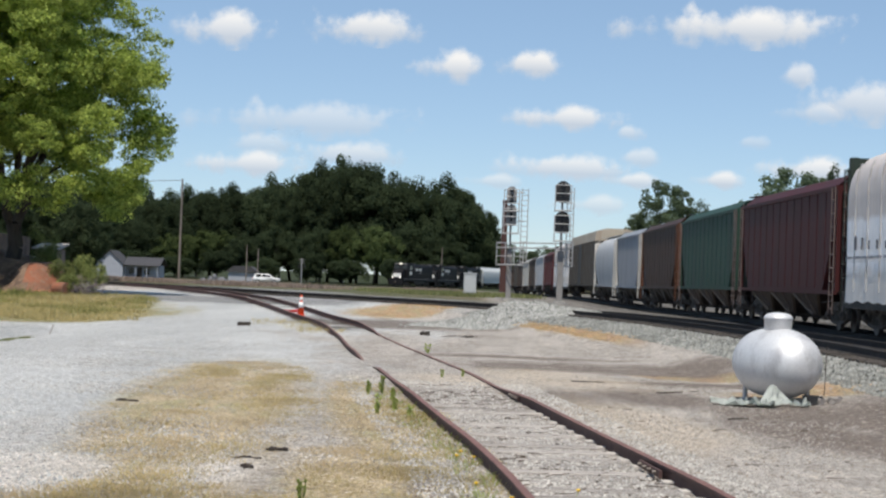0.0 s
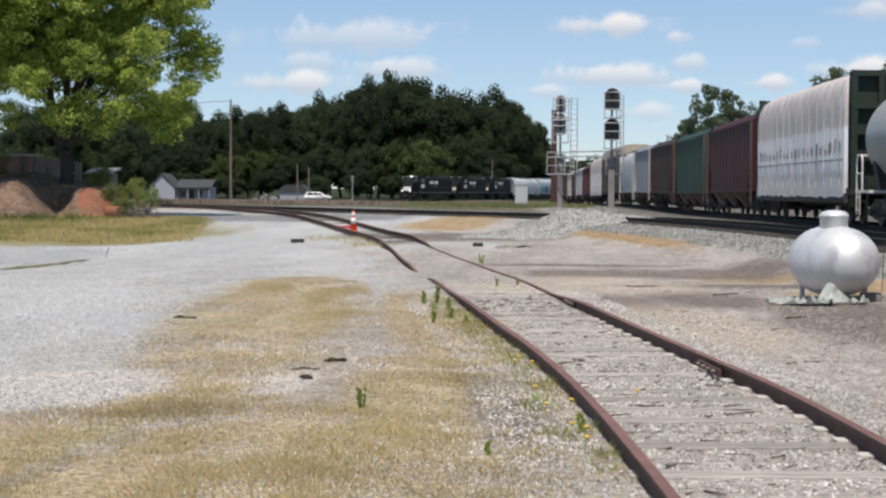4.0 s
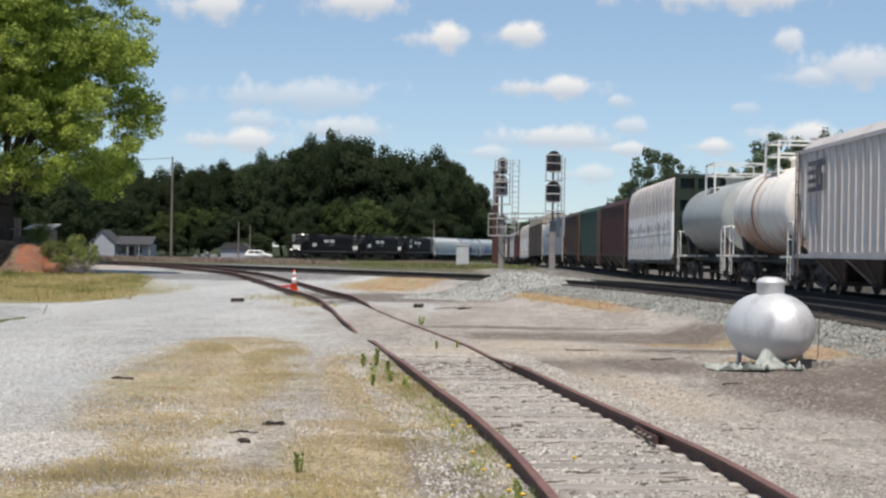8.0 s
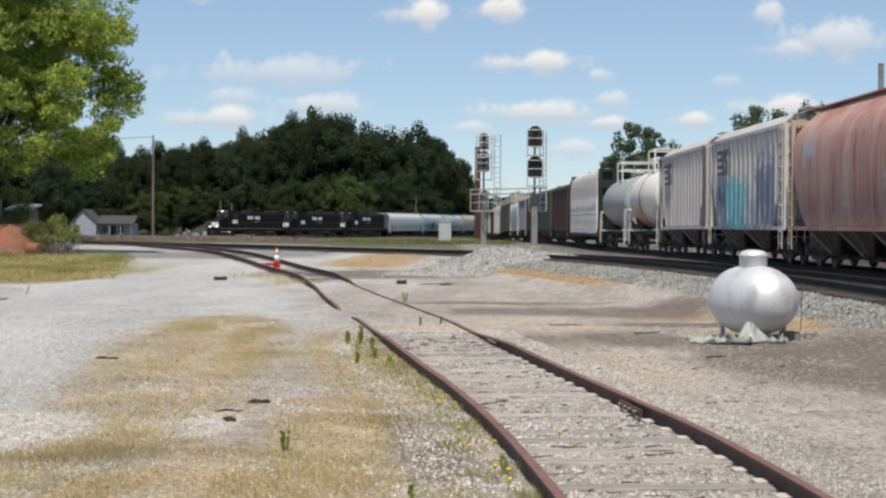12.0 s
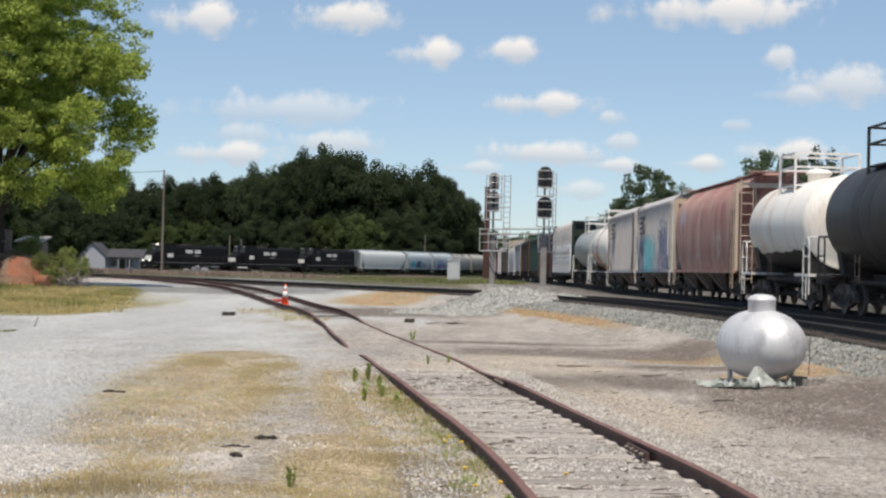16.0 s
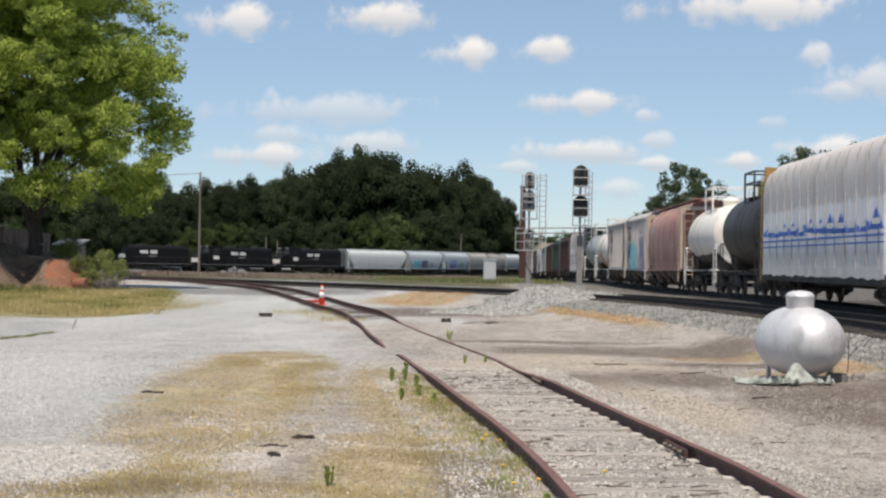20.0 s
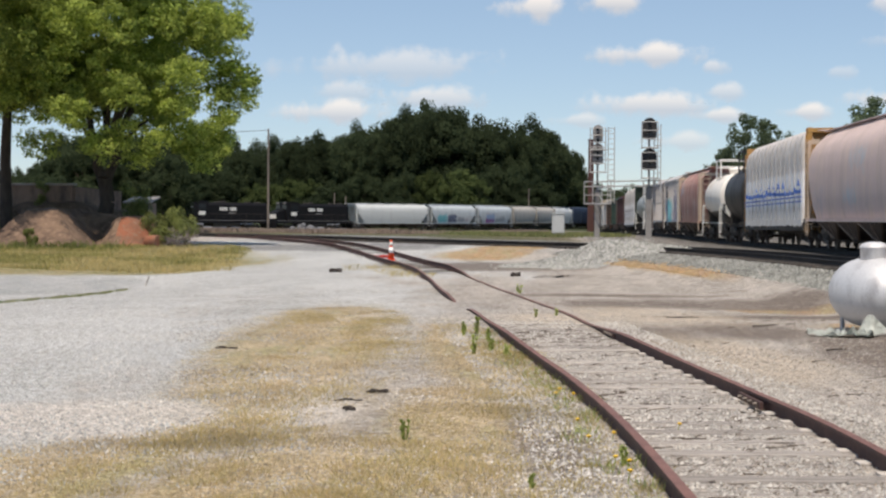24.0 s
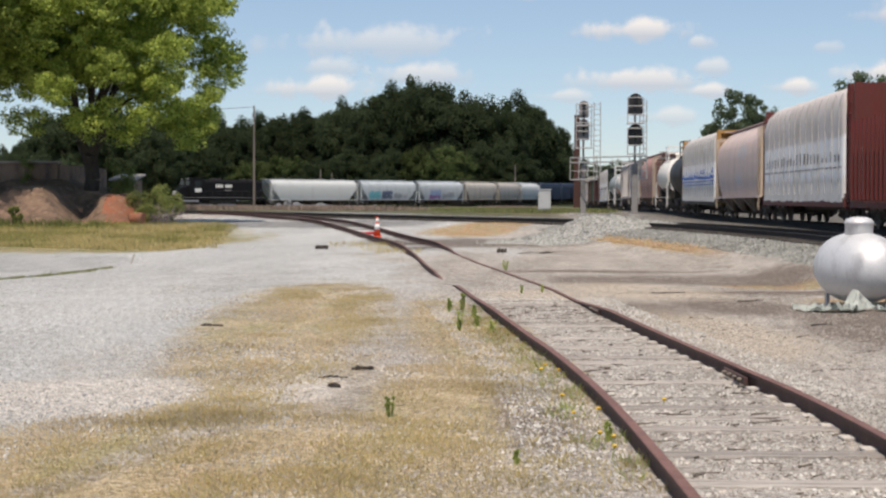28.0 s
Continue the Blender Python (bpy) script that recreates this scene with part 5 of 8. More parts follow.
near_train = [      # front and back, in metres along the main track at the start
    (300, 284, lambda L: covered_hopper("dark covered hopper car far up the main track", L, P["dark"])),
    (284, 268, lambda L: covered_hopper("dark covered hopper car far up the main track", L, P["dark"])),
    (268, 242, lambda L: box_car("grey box car far up the main track", L, P["grey"], P["grey"])),
    (242, 226, lambda L: covered_hopper("dark covered hopper car far up the main track", L, P["dark"])),
    (226, 210, lambda L: covered_hopper("pale grey covered hopper car behind the signals", L, P["whitish"])),
    (210, 196, lambda L: covered_hopper("dark brown covered hopper car behind the signals", L, P["dark"])),
    (196, 180, lambda L: covered_hopper("white covered hopper car behind the signals", L, P["white"])),
    (180, 165, lambda L: covered_hopper("maroon covered hopper car behind the signals", L, P["maroon"])),
    (165, 145, lambda L: lumber_car("flat car loaded with white-wrapped lumber behind the signals", L, P["frame_green"], P["wrap"], M["under"])),
    (145, 121, lambda L: box_car("tall grey box car with a cream roof", L, P["grey"], P["cream"], 5.2)),
    (121, 106.5, lambda L: covered_hopper("white covered hopper car with rounded sides", L, P["white"], P["white_end"], round_side=True, ribs=0)),
    (106.5, 93, lambda L: covered_hopper("light grey covered hopper car with white end posts", L, P["lgrey"], P["white_end"])),
    (93, 78.2, lambda L: covered_hopper("brown covered hopper car with an orange end", L, P["brown"], P["orange_end"])),
    (78.2, 62.6, lambda L: covered_hopper("green covered hopper car with dirty ribs", L, P["green"], keyed=True)),
    (62.6, 46.8, lambda L: covered_hopper("dark red covered hopper car with ribbed sides", L, P["red"], keyed=True, walkway=P["red"])),
    (46.8, 28, lambda L: lumber_car("green centre-beam car loaded with greyish wrapped lumber", L, P["frame_green"], P["wrap"], M["under"], marks=grey_marks, keyed=True)),
    (28, 14.7, lambda L: tank_car("silver tank car with white railings", L, P["silver"], keyed=True)),
    (14.7, 2.5, lambda L: tank_car("white tank car with a rusty band and stains", L, P["wtank_rust"], P["rust"], keyed=True, R=1.5)),
    (2.5, -10.3, lambda L: with_marks(covered_hopper("grey ribbed covered hopper car with a dark emblem", L, P["g_grey"], ribs=16, bays=2, keyed=True, H=4.7), grey_emblem)),
    (-10.3, -23.8, lambda L: with_marks(covered_hopper("grey ribbed covered hopper car with blue graffiti", L, P["g_blue"], P["white_end"], ribs=16, bays=2, keyed=True, H=4.7), blue_emblem)),
    (-23.8, -39, lambda L: covered_hopper("faded red covered hopper car with pale streaks", L, P["faded_marked"], P["tan_end"], ribs=0, round_side=True, keyed=True, H=4.7)),
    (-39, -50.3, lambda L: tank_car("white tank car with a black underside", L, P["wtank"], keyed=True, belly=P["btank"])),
    (-50.3, -60.8, lambda L: tank_car("black tank car with black railings", L, P["btank"], rails=M["black"], keyed=True, R=1.5, dark_end=M["black"])),
    (-60.8, -80.1, lambda L: lumber_car("yellow centre-beam car with white-wrapped lumber and blue print", L, P["tan_yellow"], P["wrap_new"], M["under"], marks=blue_marks, keyed=True)),
    (-80.1, -97.1, lambda L: covered_hopper("faded pink covered hopper car with tan ladders", L, P["pink_marked"], P["tan_end"], ribs=0, round_side=True, keyed=True, H=4.7)),
    (-97.1, -116.5, lambda L: lumber_car("dark red bulkhead car loaded with grey-wrapped lumber", L, P["frame_red"], P["wrap"], P["frame_red"], marks=grey_marks, keyed=True)),
    (-116.5, -136, lambda L: lumber_car("dark red centre-beam car half loaded with rusty planks", L, P["frame_red"], P["wood_red"], P["frame_red"], keyed=True, load=3.4)),
    (-136, -151, lambda L: covered_hopper("grey covered hopper car", L, P["g_grey"])),
]
near_cars = []
for a, b, make in near_train:
    car = make(a - b - 0.1)
    car["group"] = "cars of the near train"
    near_cars.append((car, (a + b) / 2, (a - b) / 2 - 2.1))


# ---- the far train ----
def far_heading(s):
    return min(74.4, 77 - 0.33 * s) if s > -40 else 86


def far_path():
    """The far curve, from which the front comes round towards the left: places every metre."""
    fwd, back = [Vector((-1.1, 357, 0))], []
    for s in range(0, 240):
        a = radians(max(8, far_heading(s)))
        fwd.append(fwd[-1] + Vector((-math.cos(a), -math.sin(a), 0)))
    p = fwd[0]
    for s in range(0, -260, -1):
        a = radians(far_heading(s))
        p = p - Vector((-math.cos(a), -math.sin(a), 0))
        back.append(p)
    return back[::-1] + fwd


FAR = [Vector((p.x, p.y, gz(p.x, p.y) + 0.25)) for p in far_path()]
FAR0 = 260


def far_at(s):
    i = min(max(s + FAR0, 0), len(FAR) - 1.001)
    k = int(i)
    return FAR[k].lerp(FAR[k + 1], i - k)


far_track = tagged(thing("far_track", "distant curved railway track with dark rails", "railway track"), kind="structure")
for off in (-0.753, 0.753):
    rail_mesh("rail", offset_line(FAR[::3], off), M["rail_dark"], far_track)
P["c_white"] = paint("clean_white_paint", (0.55, 0.58, 0.59), (0.46, 0.47, 0.48), 0.3)
P["c_beige"] = paint("beige_paint", (0.44, 0.42, 0.39), (0.3, 0.28, 0.26), 0.4)
P["c_blue"] = paint("blue_car_paint", (0.036, 0.055, 0.095), (0.03, 0.04, 0.06), 0.4)
far_train = [
    (17.85, lambda L: locomotive("black leading locomotive with lit headlights", L, True)),
    (17.85, lambda L: locomotive("black locomotive with white lettering", L)),
    (17.85, lambda L: locomotive("black locomotive with white lettering", L)),
    (20.6, lambda L: covered_hopper("long white covered hopper car", L, P["c_white"], ribs=0, round_side=True)),
    (16.5, lambda L: covered_hopper("pale blue covered hopper car with graffiti", L, P["wash_a"], ribs=0, round_side=True)),
    (16.5, lambda L: covered_hopper("pale covered hopper car with coloured graffiti", L, P["wash_b"], ribs=0, round_side=True)),
    (15.5, lambda L: covered_hopper("beige covered hopper car", L, P["c_beige"], ribs=0, round_side=True)),
    (14.5, lambda L: covered_hopper("beige covered hopper car with a pale panel", L, P["c_beige"], ribs=0, round_side=True)),
    (15.0, lambda L: covered_hopper("white covered hopper car", L, P["c_white"], ribs=0, round_side=True)),
    (18.0, lambda L: box_car("dark blue box car", L, P["c_blue"], P["c_blue"], 4.6)),
    (18.0, lambda L: box_car("dark blue box car", L, P["c_blue"], P["c_blue"], 4.6)),
    (16.0, lambda L: covered_hopper("dark covered hopper car at the end of sight", L, P["dark"])),
]
far_cars = []
front = 65.2      # the leading end's place along the far track at 8 s
for L, make in far_train:
    car = make(L - 0.1)
    car["group"] = "cars of the far train"
    far_cars.append((car, front - L / 2, L / 2 - 2.1))
    front -= L


# ---- plants ----
def leaf_material(name, dark, light, through=0.35, even=0.0, patch=0.6):
    m = bpy.data.materials.new(name)
    m.use_nodes = True
    nt = m.node_tree
    nt.nodes.clear()
    add, link = nt.nodes.new, nt.links.new
    out = add("ShaderNodeOutputMaterial")
    g = add("ShaderNodeNewGeometry")
    rp = add("ShaderNodeValToRGB")
    rp.color_ramp.elements[0].color, rp.color_ramp.elements[1].color = (*dark, 1), (*light, 1)
    co = add("ShaderNodeTexCoord")
    n = add("ShaderNodeTexNoise")
    n.inputs["Scale"].default_value = patch
    lot = add("ShaderNodeMapRange")      # how far single leaves differ
    lot.inputs["To Min"].default_value, lot.inputs["To Max"].default_value = even / 2, 1 - even / 2
    link(g.outputs["Random Per Island"], lot.inputs[0])
    link(lot.outputs[0], rp.inputs[0])
    link(co.outputs["Object"], n.inputs["Vector"])
    hs = add("ShaderNodeHueSaturation")
    mr = add("ShaderNodeMapRange")
    mr.inputs["To Min"].default_value, mr.inputs["To Max"].default_value = 0.6, 1.4
    link(n.outputs[0], mr.inputs[0])
    oi, vr, mu = add("ShaderNodeObjectInfo"), add("ShaderNodeMapRange"), add("ShaderNodeMath")
    vr.inputs["To Min"].default_value, vr.inputs["To Max"].default_value = 0.75, 1.3
    mu.operation = "MULTIPLY"
    link(oi.outputs["Random"], vr.inputs[0])
    link(vr.outputs[0], mu.inputs[0])
    link(mr.outputs[0], mu.inputs[1])
    link(mu.outputs[0], hs.inputs["Value"])
    link(rp.outputs[0], hs.inputs["Color"])
    d, t = add("ShaderNodeBsdfDiffuse"), add("ShaderNodeBsdfTranslucent")
    mx = add("ShaderNodeMixShader")
    mx.inputs[0].default_value = through
    link(hs.outputs[0], d.inputs[0])
    link(hs.outputs[0], t.inputs[0])
    link(d.outputs[0], mx.inputs[1])
    link(t.outputs[0], mx.inputs[2])
    link(mx.outputs[0], out.inputs[0])
    return m


M["leaf_near"] = leaf_material("sunlit_leaves", (0.14, 0.2, 0.05), (0.46, 0.535, 0.135), 0.5, 0.0)
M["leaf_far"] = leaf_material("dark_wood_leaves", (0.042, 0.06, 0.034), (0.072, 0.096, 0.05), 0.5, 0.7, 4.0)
M["leaf_mid"] = leaf_material("roadside_leaves", (0.085, 0.118, 0.072), (0.14, 0.182, 0.105), 0.5, 0.4, 4.0)
M["leaf_bush"] = leaf_material("bush_leaves", (0.16, 0.2, 0.07), (0.34, 0.37, 0.14), 0.5)
M["straw"] = leaf_material("dry_grass_blades", (0.52, 0.41, 0.25), (0.7, 0.57, 0.38), 0.4)
M["grass"] = leaf_material("yellow_green_grass", (0.4, 0.34, 0.15), (0.6, 0.49, 0.25), 0.4)
M["weed"] = leaf_material("green_weed_leaves", (0.3, 0.38, 0.1), (0.48, 0.54, 0.2), 0.5)
M["tan_weed"] = leaf_material("tan_weed_stems", (0.36, 0.275, 0.225), (0.52, 0.415, 0.345), 0.35)
M["field"] = leaf_material("field_grass_blades", (0.12, 0.145, 0.06), (0.235, 0.235, 0.11), 0.35)
M["petal"] = mat("yellow_petals", (0.8, 0.5, 0.02), 0.6)


def leaf_mesh(name, centres, radii, count, size, seed, material, squash=0.75):
    """Leaf clusters round clump centres: each a bent pair of triangles, most near the clump's skin."""
    rg = np.random.default_rng(seed)
    C = np.repeat(np.array(centres, float), count, 0)
    R = np.repeat(np.array(radii, float), count)
    n = len(C)
    d = rg.normal(size=(n, 3))
    d /= np.linalg.norm(d, axis=1)[:, None]
    r = R * (0.45 + 0.6 * rg.random(n) ** 0.6)
    pos = C + d * r[:, None] * np.array([1, 1, squash])
    face = d + np.array([0, 0, 0.35]) + 0.42 * rg.normal(size=(n, 3))      # leaves lie along the skin of their clump
    u = np.cross(face, rg.normal(size=(n, 3)))
    u /= np.linalg.norm(u, axis=1)[:, None]
    w = np.cross(u, face)
    w /= np.linalg.norm(w, axis=1)[:, None]
    s = size * (0.6 + 0.8 * rg.random(n))[:, None]
    bend = np.cross(u, w) * s * 0.25
    V = np.stack([pos - u * s, pos + w * s * 0.6 + bend, pos + u * s, pos - w * s * 0.6 + bend], 1).reshape(-1, 3)
    F = np.arange(4 * n).reshape(n, 4)
    me = bpy.data.meshes.new(name)
    me.from_pydata(V.tolist(), [], F.tolist())
    me.materials.append(material)
    return me


def limb(bm, p, q, r0, r1, rr, bends=4):
    """A tapered, slightly crooked limb."""
    p, q = Vector(p), Vector(q)
    last, lr = p, r0
    for i in range(1, bends + 1):
        t = i / bends
        c = p.lerp(q, t) + Vector((rr.uniform(-1, 1), rr.uniform(-1, 1), rr.uniform(-0.4, 0.4))) * (q - p).length * 0.05 * (i < bends)
        r = r0 + (r1 - r0) * t
        rod(bm, last, c, lr, r, 8)
        last, lr = c, r


def sprays(cs, rs, seed, each=7, small=(0.34, 0.58)):
    """Breaks each clump into flat leafy sprays, most of them on its upper skin."""
    rr = random.Random(seed)
    out, rad = [], []
    for (x, y, z), r in zip(cs, rs):
        for k in range(each):
            d = Vector((rr.gauss(0, 1), rr.gauss(0, 1), rr.gauss(0.15, 0.9))).normalized() * r * rr.uniform(0.45, 1.05)
            out.append((x + d.x, y + d.y, z + d.z * 0.8))
            rad.append(rr.uniform(*small))
    return out, rad


def big_tree():
    rr = random.Random(21)
    tree = thing("shade_tree", "large leafy shade tree with a dark leaning trunk", "tree", m=pose(-24.4, 93, 0.6))
    bm = B()
    limb(bm, (0, 0, -0.8), (0.1, 0, 2.6), 0.5, 0.4, rr)
    limb(bm, (0.05, 0, 2.4), (-0.75, 0.2, 5.2), 0.32, 0.24, rr)
    limb(bm, (-0.75, 0.2, 5.1), (-1.3, 1.4, 8.5), 0.24, 0.1, rr)
    limb(bm, (0.1, 0, 2.4), (0.85, -0.2, 5.0), 0.34, 0.24, rr)
    limb(bm, (0.85, -0.2, 4.9), (1.8, 1.4, 8.5), 0.24, 0.1, rr)
    part("trunk", bm, M["bark"], tree)
    cs, rs = [], []
    for i in range(260):
        a, u = rr.uniform(0, 2 * math.pi), rr.uniform(-0.62, 1)
        k = math.sqrt(max(0.0, 1 - u * u)) if u > 0 else math.sqrt(1 - 0.6 * u * u)
        shell = rr.uniform(0.62, 1.0) if i % 3 else rr.uniform(0.15, 0.6)
        wide = 8.2 if u < 0.35 else 8.2 * (1.1 - 0.3 * u)
        cs.append((-0.2 + wide * k * math.cos(a) * shell, wide * k * math.sin(a) * shell, 10.2 + 8.3 * u * (0.55 + 0.45 * shell)))
        rs.append(rr.uniform(1.0, 1.75))
    # low hanging boughs
    for x, y, z, r in ((7.3, -2, 5.6, 1.1), (6.2, -3, 5.2, 1.0), (4.5, -4, 5.0, 1.0), (2.5, -5, 5.2, 1.1), (-4.5, -4, 5.3, 1.2), (-7.0, -2, 5.8, 1.2), (7.8, -1, 7.2, 1.2), (5.6, -4.6, 6.4, 1.2),
                       (-6.2, -4, 7.0, 1.4), (1.2, -4.5, 4.6, 1.1), (-1.6, -5, 4.9, 1.2), (3.4, -3.5, 4.3, 0.9), (-3.6, -3, 4.8, 1.1), (5.4, -1, 4.6, 0.9), (0.2, 3, 5.0, 1.4), (6.6, 0.5, 5.0, 1.0), (-8.2, -1, 6.2, 1.2), (-3.0, -6, 6.5, 1.4), (0.5, -6.5, 6.8, 1.4), (3.4, -6, 7.4, 1.4), (7.2, -1, 6.0, 1.1), (7.4, 0, 8.0, 1.2), (6.9, -2, 4.7, 1.0), (6.4, -2.5, 4.1, 0.8), (7.4, -1, 11.5, 1.3), (7.3, 0, 13.2, 1.3), (6.6, 0, 15, 1.4), (5.4, -1, 16.6, 1.4), (4.0, 0, 18, 1.4), (7.6, -1, 9.6, 1.1)):
        cs.append((x - 0.5, y, z))
        rs.append(r)
    cs = [(x, y, max(z, 7.3)) if x < -2.2 else (x, y, z) for x, y, z in cs]
    for i, c in enumerate([c for c in cs if c[1] > -1][::13]):
        bm = B()
        limb(bm, (0.1, 0.2, 4.6 + 0.04 * i), (c[0] * 0.8, c[1] * 0.8, c[2] * 0.9), 0.14, 0.04, rr)
        part("limb", bm, M["bark"], tree)
    crown = new("crown", leaf_mesh("crown", *sprays(cs, rs, 8, 11, (0.4, 0.72)), 95, 0.082, 5, M["leaf_near"], 0.65))
    crown.parent = tree
    tagged(crown, "sunlit yellow-green leaves", kind="stuff")


big_tree()


def side_tree():
    """The next shade tree, of which a trunk and low boughs show."""
    rr = random.Random(5)
    t = thing("shade_tree", "dark-trunked leafy tree standing on the earth bank", "tree", m=pose(-29.3, 91, 0.5))
    bm = B()
    rod(bm, (0, 0, -0.8), (0.02, 0, 0.4), 0.46, 0.34, 12)
    rod(bm, (0.02, 0, 0.3), (-0.06, 0, 4.2), 0.345, 0.29, 12)
    rod(bm, (-0.06, 0, 4.1), (0.1, 0, 7.6), 0.295, 0.22, 12)
    part("trunk", bm, M["bark"], t)
    cs = [(rr.uniform(-5.5, 3.5), rr.uniform(-9, 3), rr.uniform(7.8, 13.5)) for _i in range(130)]
    for c in cs[::8]:
        bm = B()
        limb(bm, (0.2, 0, 6.8), c, 0.14, 0.04, rr)
        part("limb", bm, M["bark"], t)
    o = new("crown", leaf_mesh("crown", *sprays(cs, [rr.uniform(1.0, 1.6) for c in cs], 9, 12, (0.42, 0.75)), 90, 0.082, 9, M["leaf_near"], 0.65))
    o.parent = t
    tagged(o, "sunlit green leaves", kind="stuff")


side_tree()


def crown_variant(seed, material, n=64, count=190, size=0.026, open_crown=False):
    """A crown of unit width and height, standing on z = 0.2 to 1, built of lobes that carry smaller clumps."""
    rr = random.Random(seed)
    cs, rs = [], []
    lobes = [(2.4 * i + rr.uniform(-0.5, 0.5), -0.8 + 1.75 * i / 17, rr.uniform(0.7, 1.1), rr.uniform(0.13, 0.24)) for i in range(18)]
    for i in range(n):
        a, u, sh, r = lobes[i % len(lobes)]
        k = math.sqrt(max(0.0, 1 - u * u))
        d = Vector((rr.gauss(0, 1), rr.gauss(0, 1), rr.gauss(0.2, 0.9))).normalized() * r * rr.uniform(0.6, 1.0)
        cs.append((0.38 * k * math.cos(a) * sh + d.x, 0.38 * k * math.sin(a) * sh + d.y, 0.56 + 0.3 * u * sh + 0.9 * d.z))
        rs.append(rr.uniform(0.04, 0.08) if open_crown else rr.uniform(0.07, 0.125))
    return leaf_mesh("crown", cs, rs, count, size, seed, material, 0.8)


M["leaf_edge"] = leaf_material("wood_edge_leaves", (0.06, 0.086, 0.034), (0.105, 0.135, 0.054), 0.45, 0.5, 4.0)
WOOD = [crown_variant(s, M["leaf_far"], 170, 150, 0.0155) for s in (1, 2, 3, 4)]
MID = [crown_variant(s, M["leaf_mid"], 230, 70, 0.0135, True) for s in (7, 8)]
EDGE = [crown_variant(s, M["leaf_edge"], 120, 110, 0.018) for s in (11, 12)]
TRUNK = bpy.data.meshes.new("trunk")
_bm = B()
limb(_bm, (0, 0, -0.03), (0.02, 0, 0.62), 0.022, 0.008, random.Random(2))
for _a in range(6):
    limb(_bm, (0.01, 0, 0.3 + 0.04 * _a), (0.3 * math.cos(_a * 1.1), 0.3 * math.sin(_a * 1.1), 0.55 + 0.05 * _a), 0.008, 0.002, random.Random(_a))
_bm.to_mesh(TRUNK)
_bm.free()
TRUNK.materials.append(M["bark"])


def tree(x, y, h, w, mesh, label, group, seed):
    t = thing("tree", label, "tree", group, pose(x, y, gz(x, y) - 0.2, 0, 0, seed * 77 % 360))
    for name, me in (("trunk", TRUNK), ("crown", mesh)):
        o = new(name, me)
        o.parent = t
        o.matrix_local = Matrix.Diagonal((w, w, h, 1))
    return t


rr = random.Random(33)
SKYLINE = ((-150, 13), (-128, 12.5), (-119, 13), (-115, 19), (-105, 22), (-86, 22), (-78, 20), (-70, 20), (-55, 21.5), (-47, 20.8), (-41, 23.4), (-34, 27), (-27.5, 30), (-20, 27), (-13, 22.5), (-8, 22), (-2, 24), (2, 22.5), (4.6, 19.5), (7.4, 14), (11, 10))


def skyline(x):
    for (a, h), (b, k) in zip(SKYLINE, SKYLINE[1:]):
        if a <= x <= b:
            return h + (k - h) * (x - a) / (b - a)
    return 15


def behind_track(x, y):
    """Far enough out to stand behind the far track, as seen from the yard."""
    a = x / 400
    if a < -0.004:
        return y
    k = (357 * a + 1.1) / (0.269 - 0.963 * a)
    return max(y, 357 + 0.963 * min(k, 60) + 16 + y - 366)


for i in range(64):      # the wood behind the far track
    x = -150 + 160 * (i + rr.uniform(-0.4, 0.4)) / 63
    depth = rr.choice((0, 0, 10, 22))
    h = skyline(min(x, 10.9)) * rr.uniform(0.9, 1.04) * (1.0 if depth else 0.93)
    y = behind_track(x, 395 + depth + rr.uniform(-4, 4))
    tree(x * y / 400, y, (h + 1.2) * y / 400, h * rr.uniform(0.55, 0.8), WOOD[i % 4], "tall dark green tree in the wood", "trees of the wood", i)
for i in range(40):      # its lower edge
    x = -150 + 156 * (i + rr.uniform(-0.4, 0.4)) / 39
    y = behind_track(x, 380 + rr.uniform(-6, 4))
    if i % 2:
        tree(x * y / 400, y, rr.uniform(9, 14), rr.uniform(9, 13), EDGE[i % 2] if i % 5 in (1, 3) else WOOD[(i + 1) % 4], "dark green tree at the edge of the wood", "trees of the wood", i + 7)
for i in range(46):      # undergrowth under the wood
    x = -150 + 156 * (i + rr.uniform(-0.4, 0.4)) / 45
    y = behind_track(x, 366 + rr.uniform(-3, 5))
    if i % 3 == 0:
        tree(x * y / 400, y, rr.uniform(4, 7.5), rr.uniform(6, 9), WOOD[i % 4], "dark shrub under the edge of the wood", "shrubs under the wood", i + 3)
for x, y, h, w in ((33.0, 270, 19.5, 14.5), (38.7, 274, 13.5, 8), (28.7, 268, 12.5, 7), (39.4, 200, 16.6, 15), (44.5, 202, 17, 10), (36.5, 203, 14, 8), (49, 206, 14, 10), (30, 330, 11, 10), (22, 420, 11, 13), (14, 430, 11.5, 13), (33, 410, 11.5, 13), (27, 440, 11.5, 13), (40, 430, 12, 14), (46, 320, 12, 12)):
    tree(x, y, h, w, MID[int(x) % 2], "leafy green tree beyond the railway", "trees beyond the railway", int(x * 3))
for x, y, h, w in ((-44, 150, 5, 8), (-37.5, 165, 8.2, 7), (-51, 160, 5.5, 8), (-45.5, 166, 10, 9), (-41.5, 170, 9.4, 8)):
    tree(x, y, h, w, WOOD[int(-x) % 4], "dark green tree behind the bank", "trees behind the bank", int(-x))


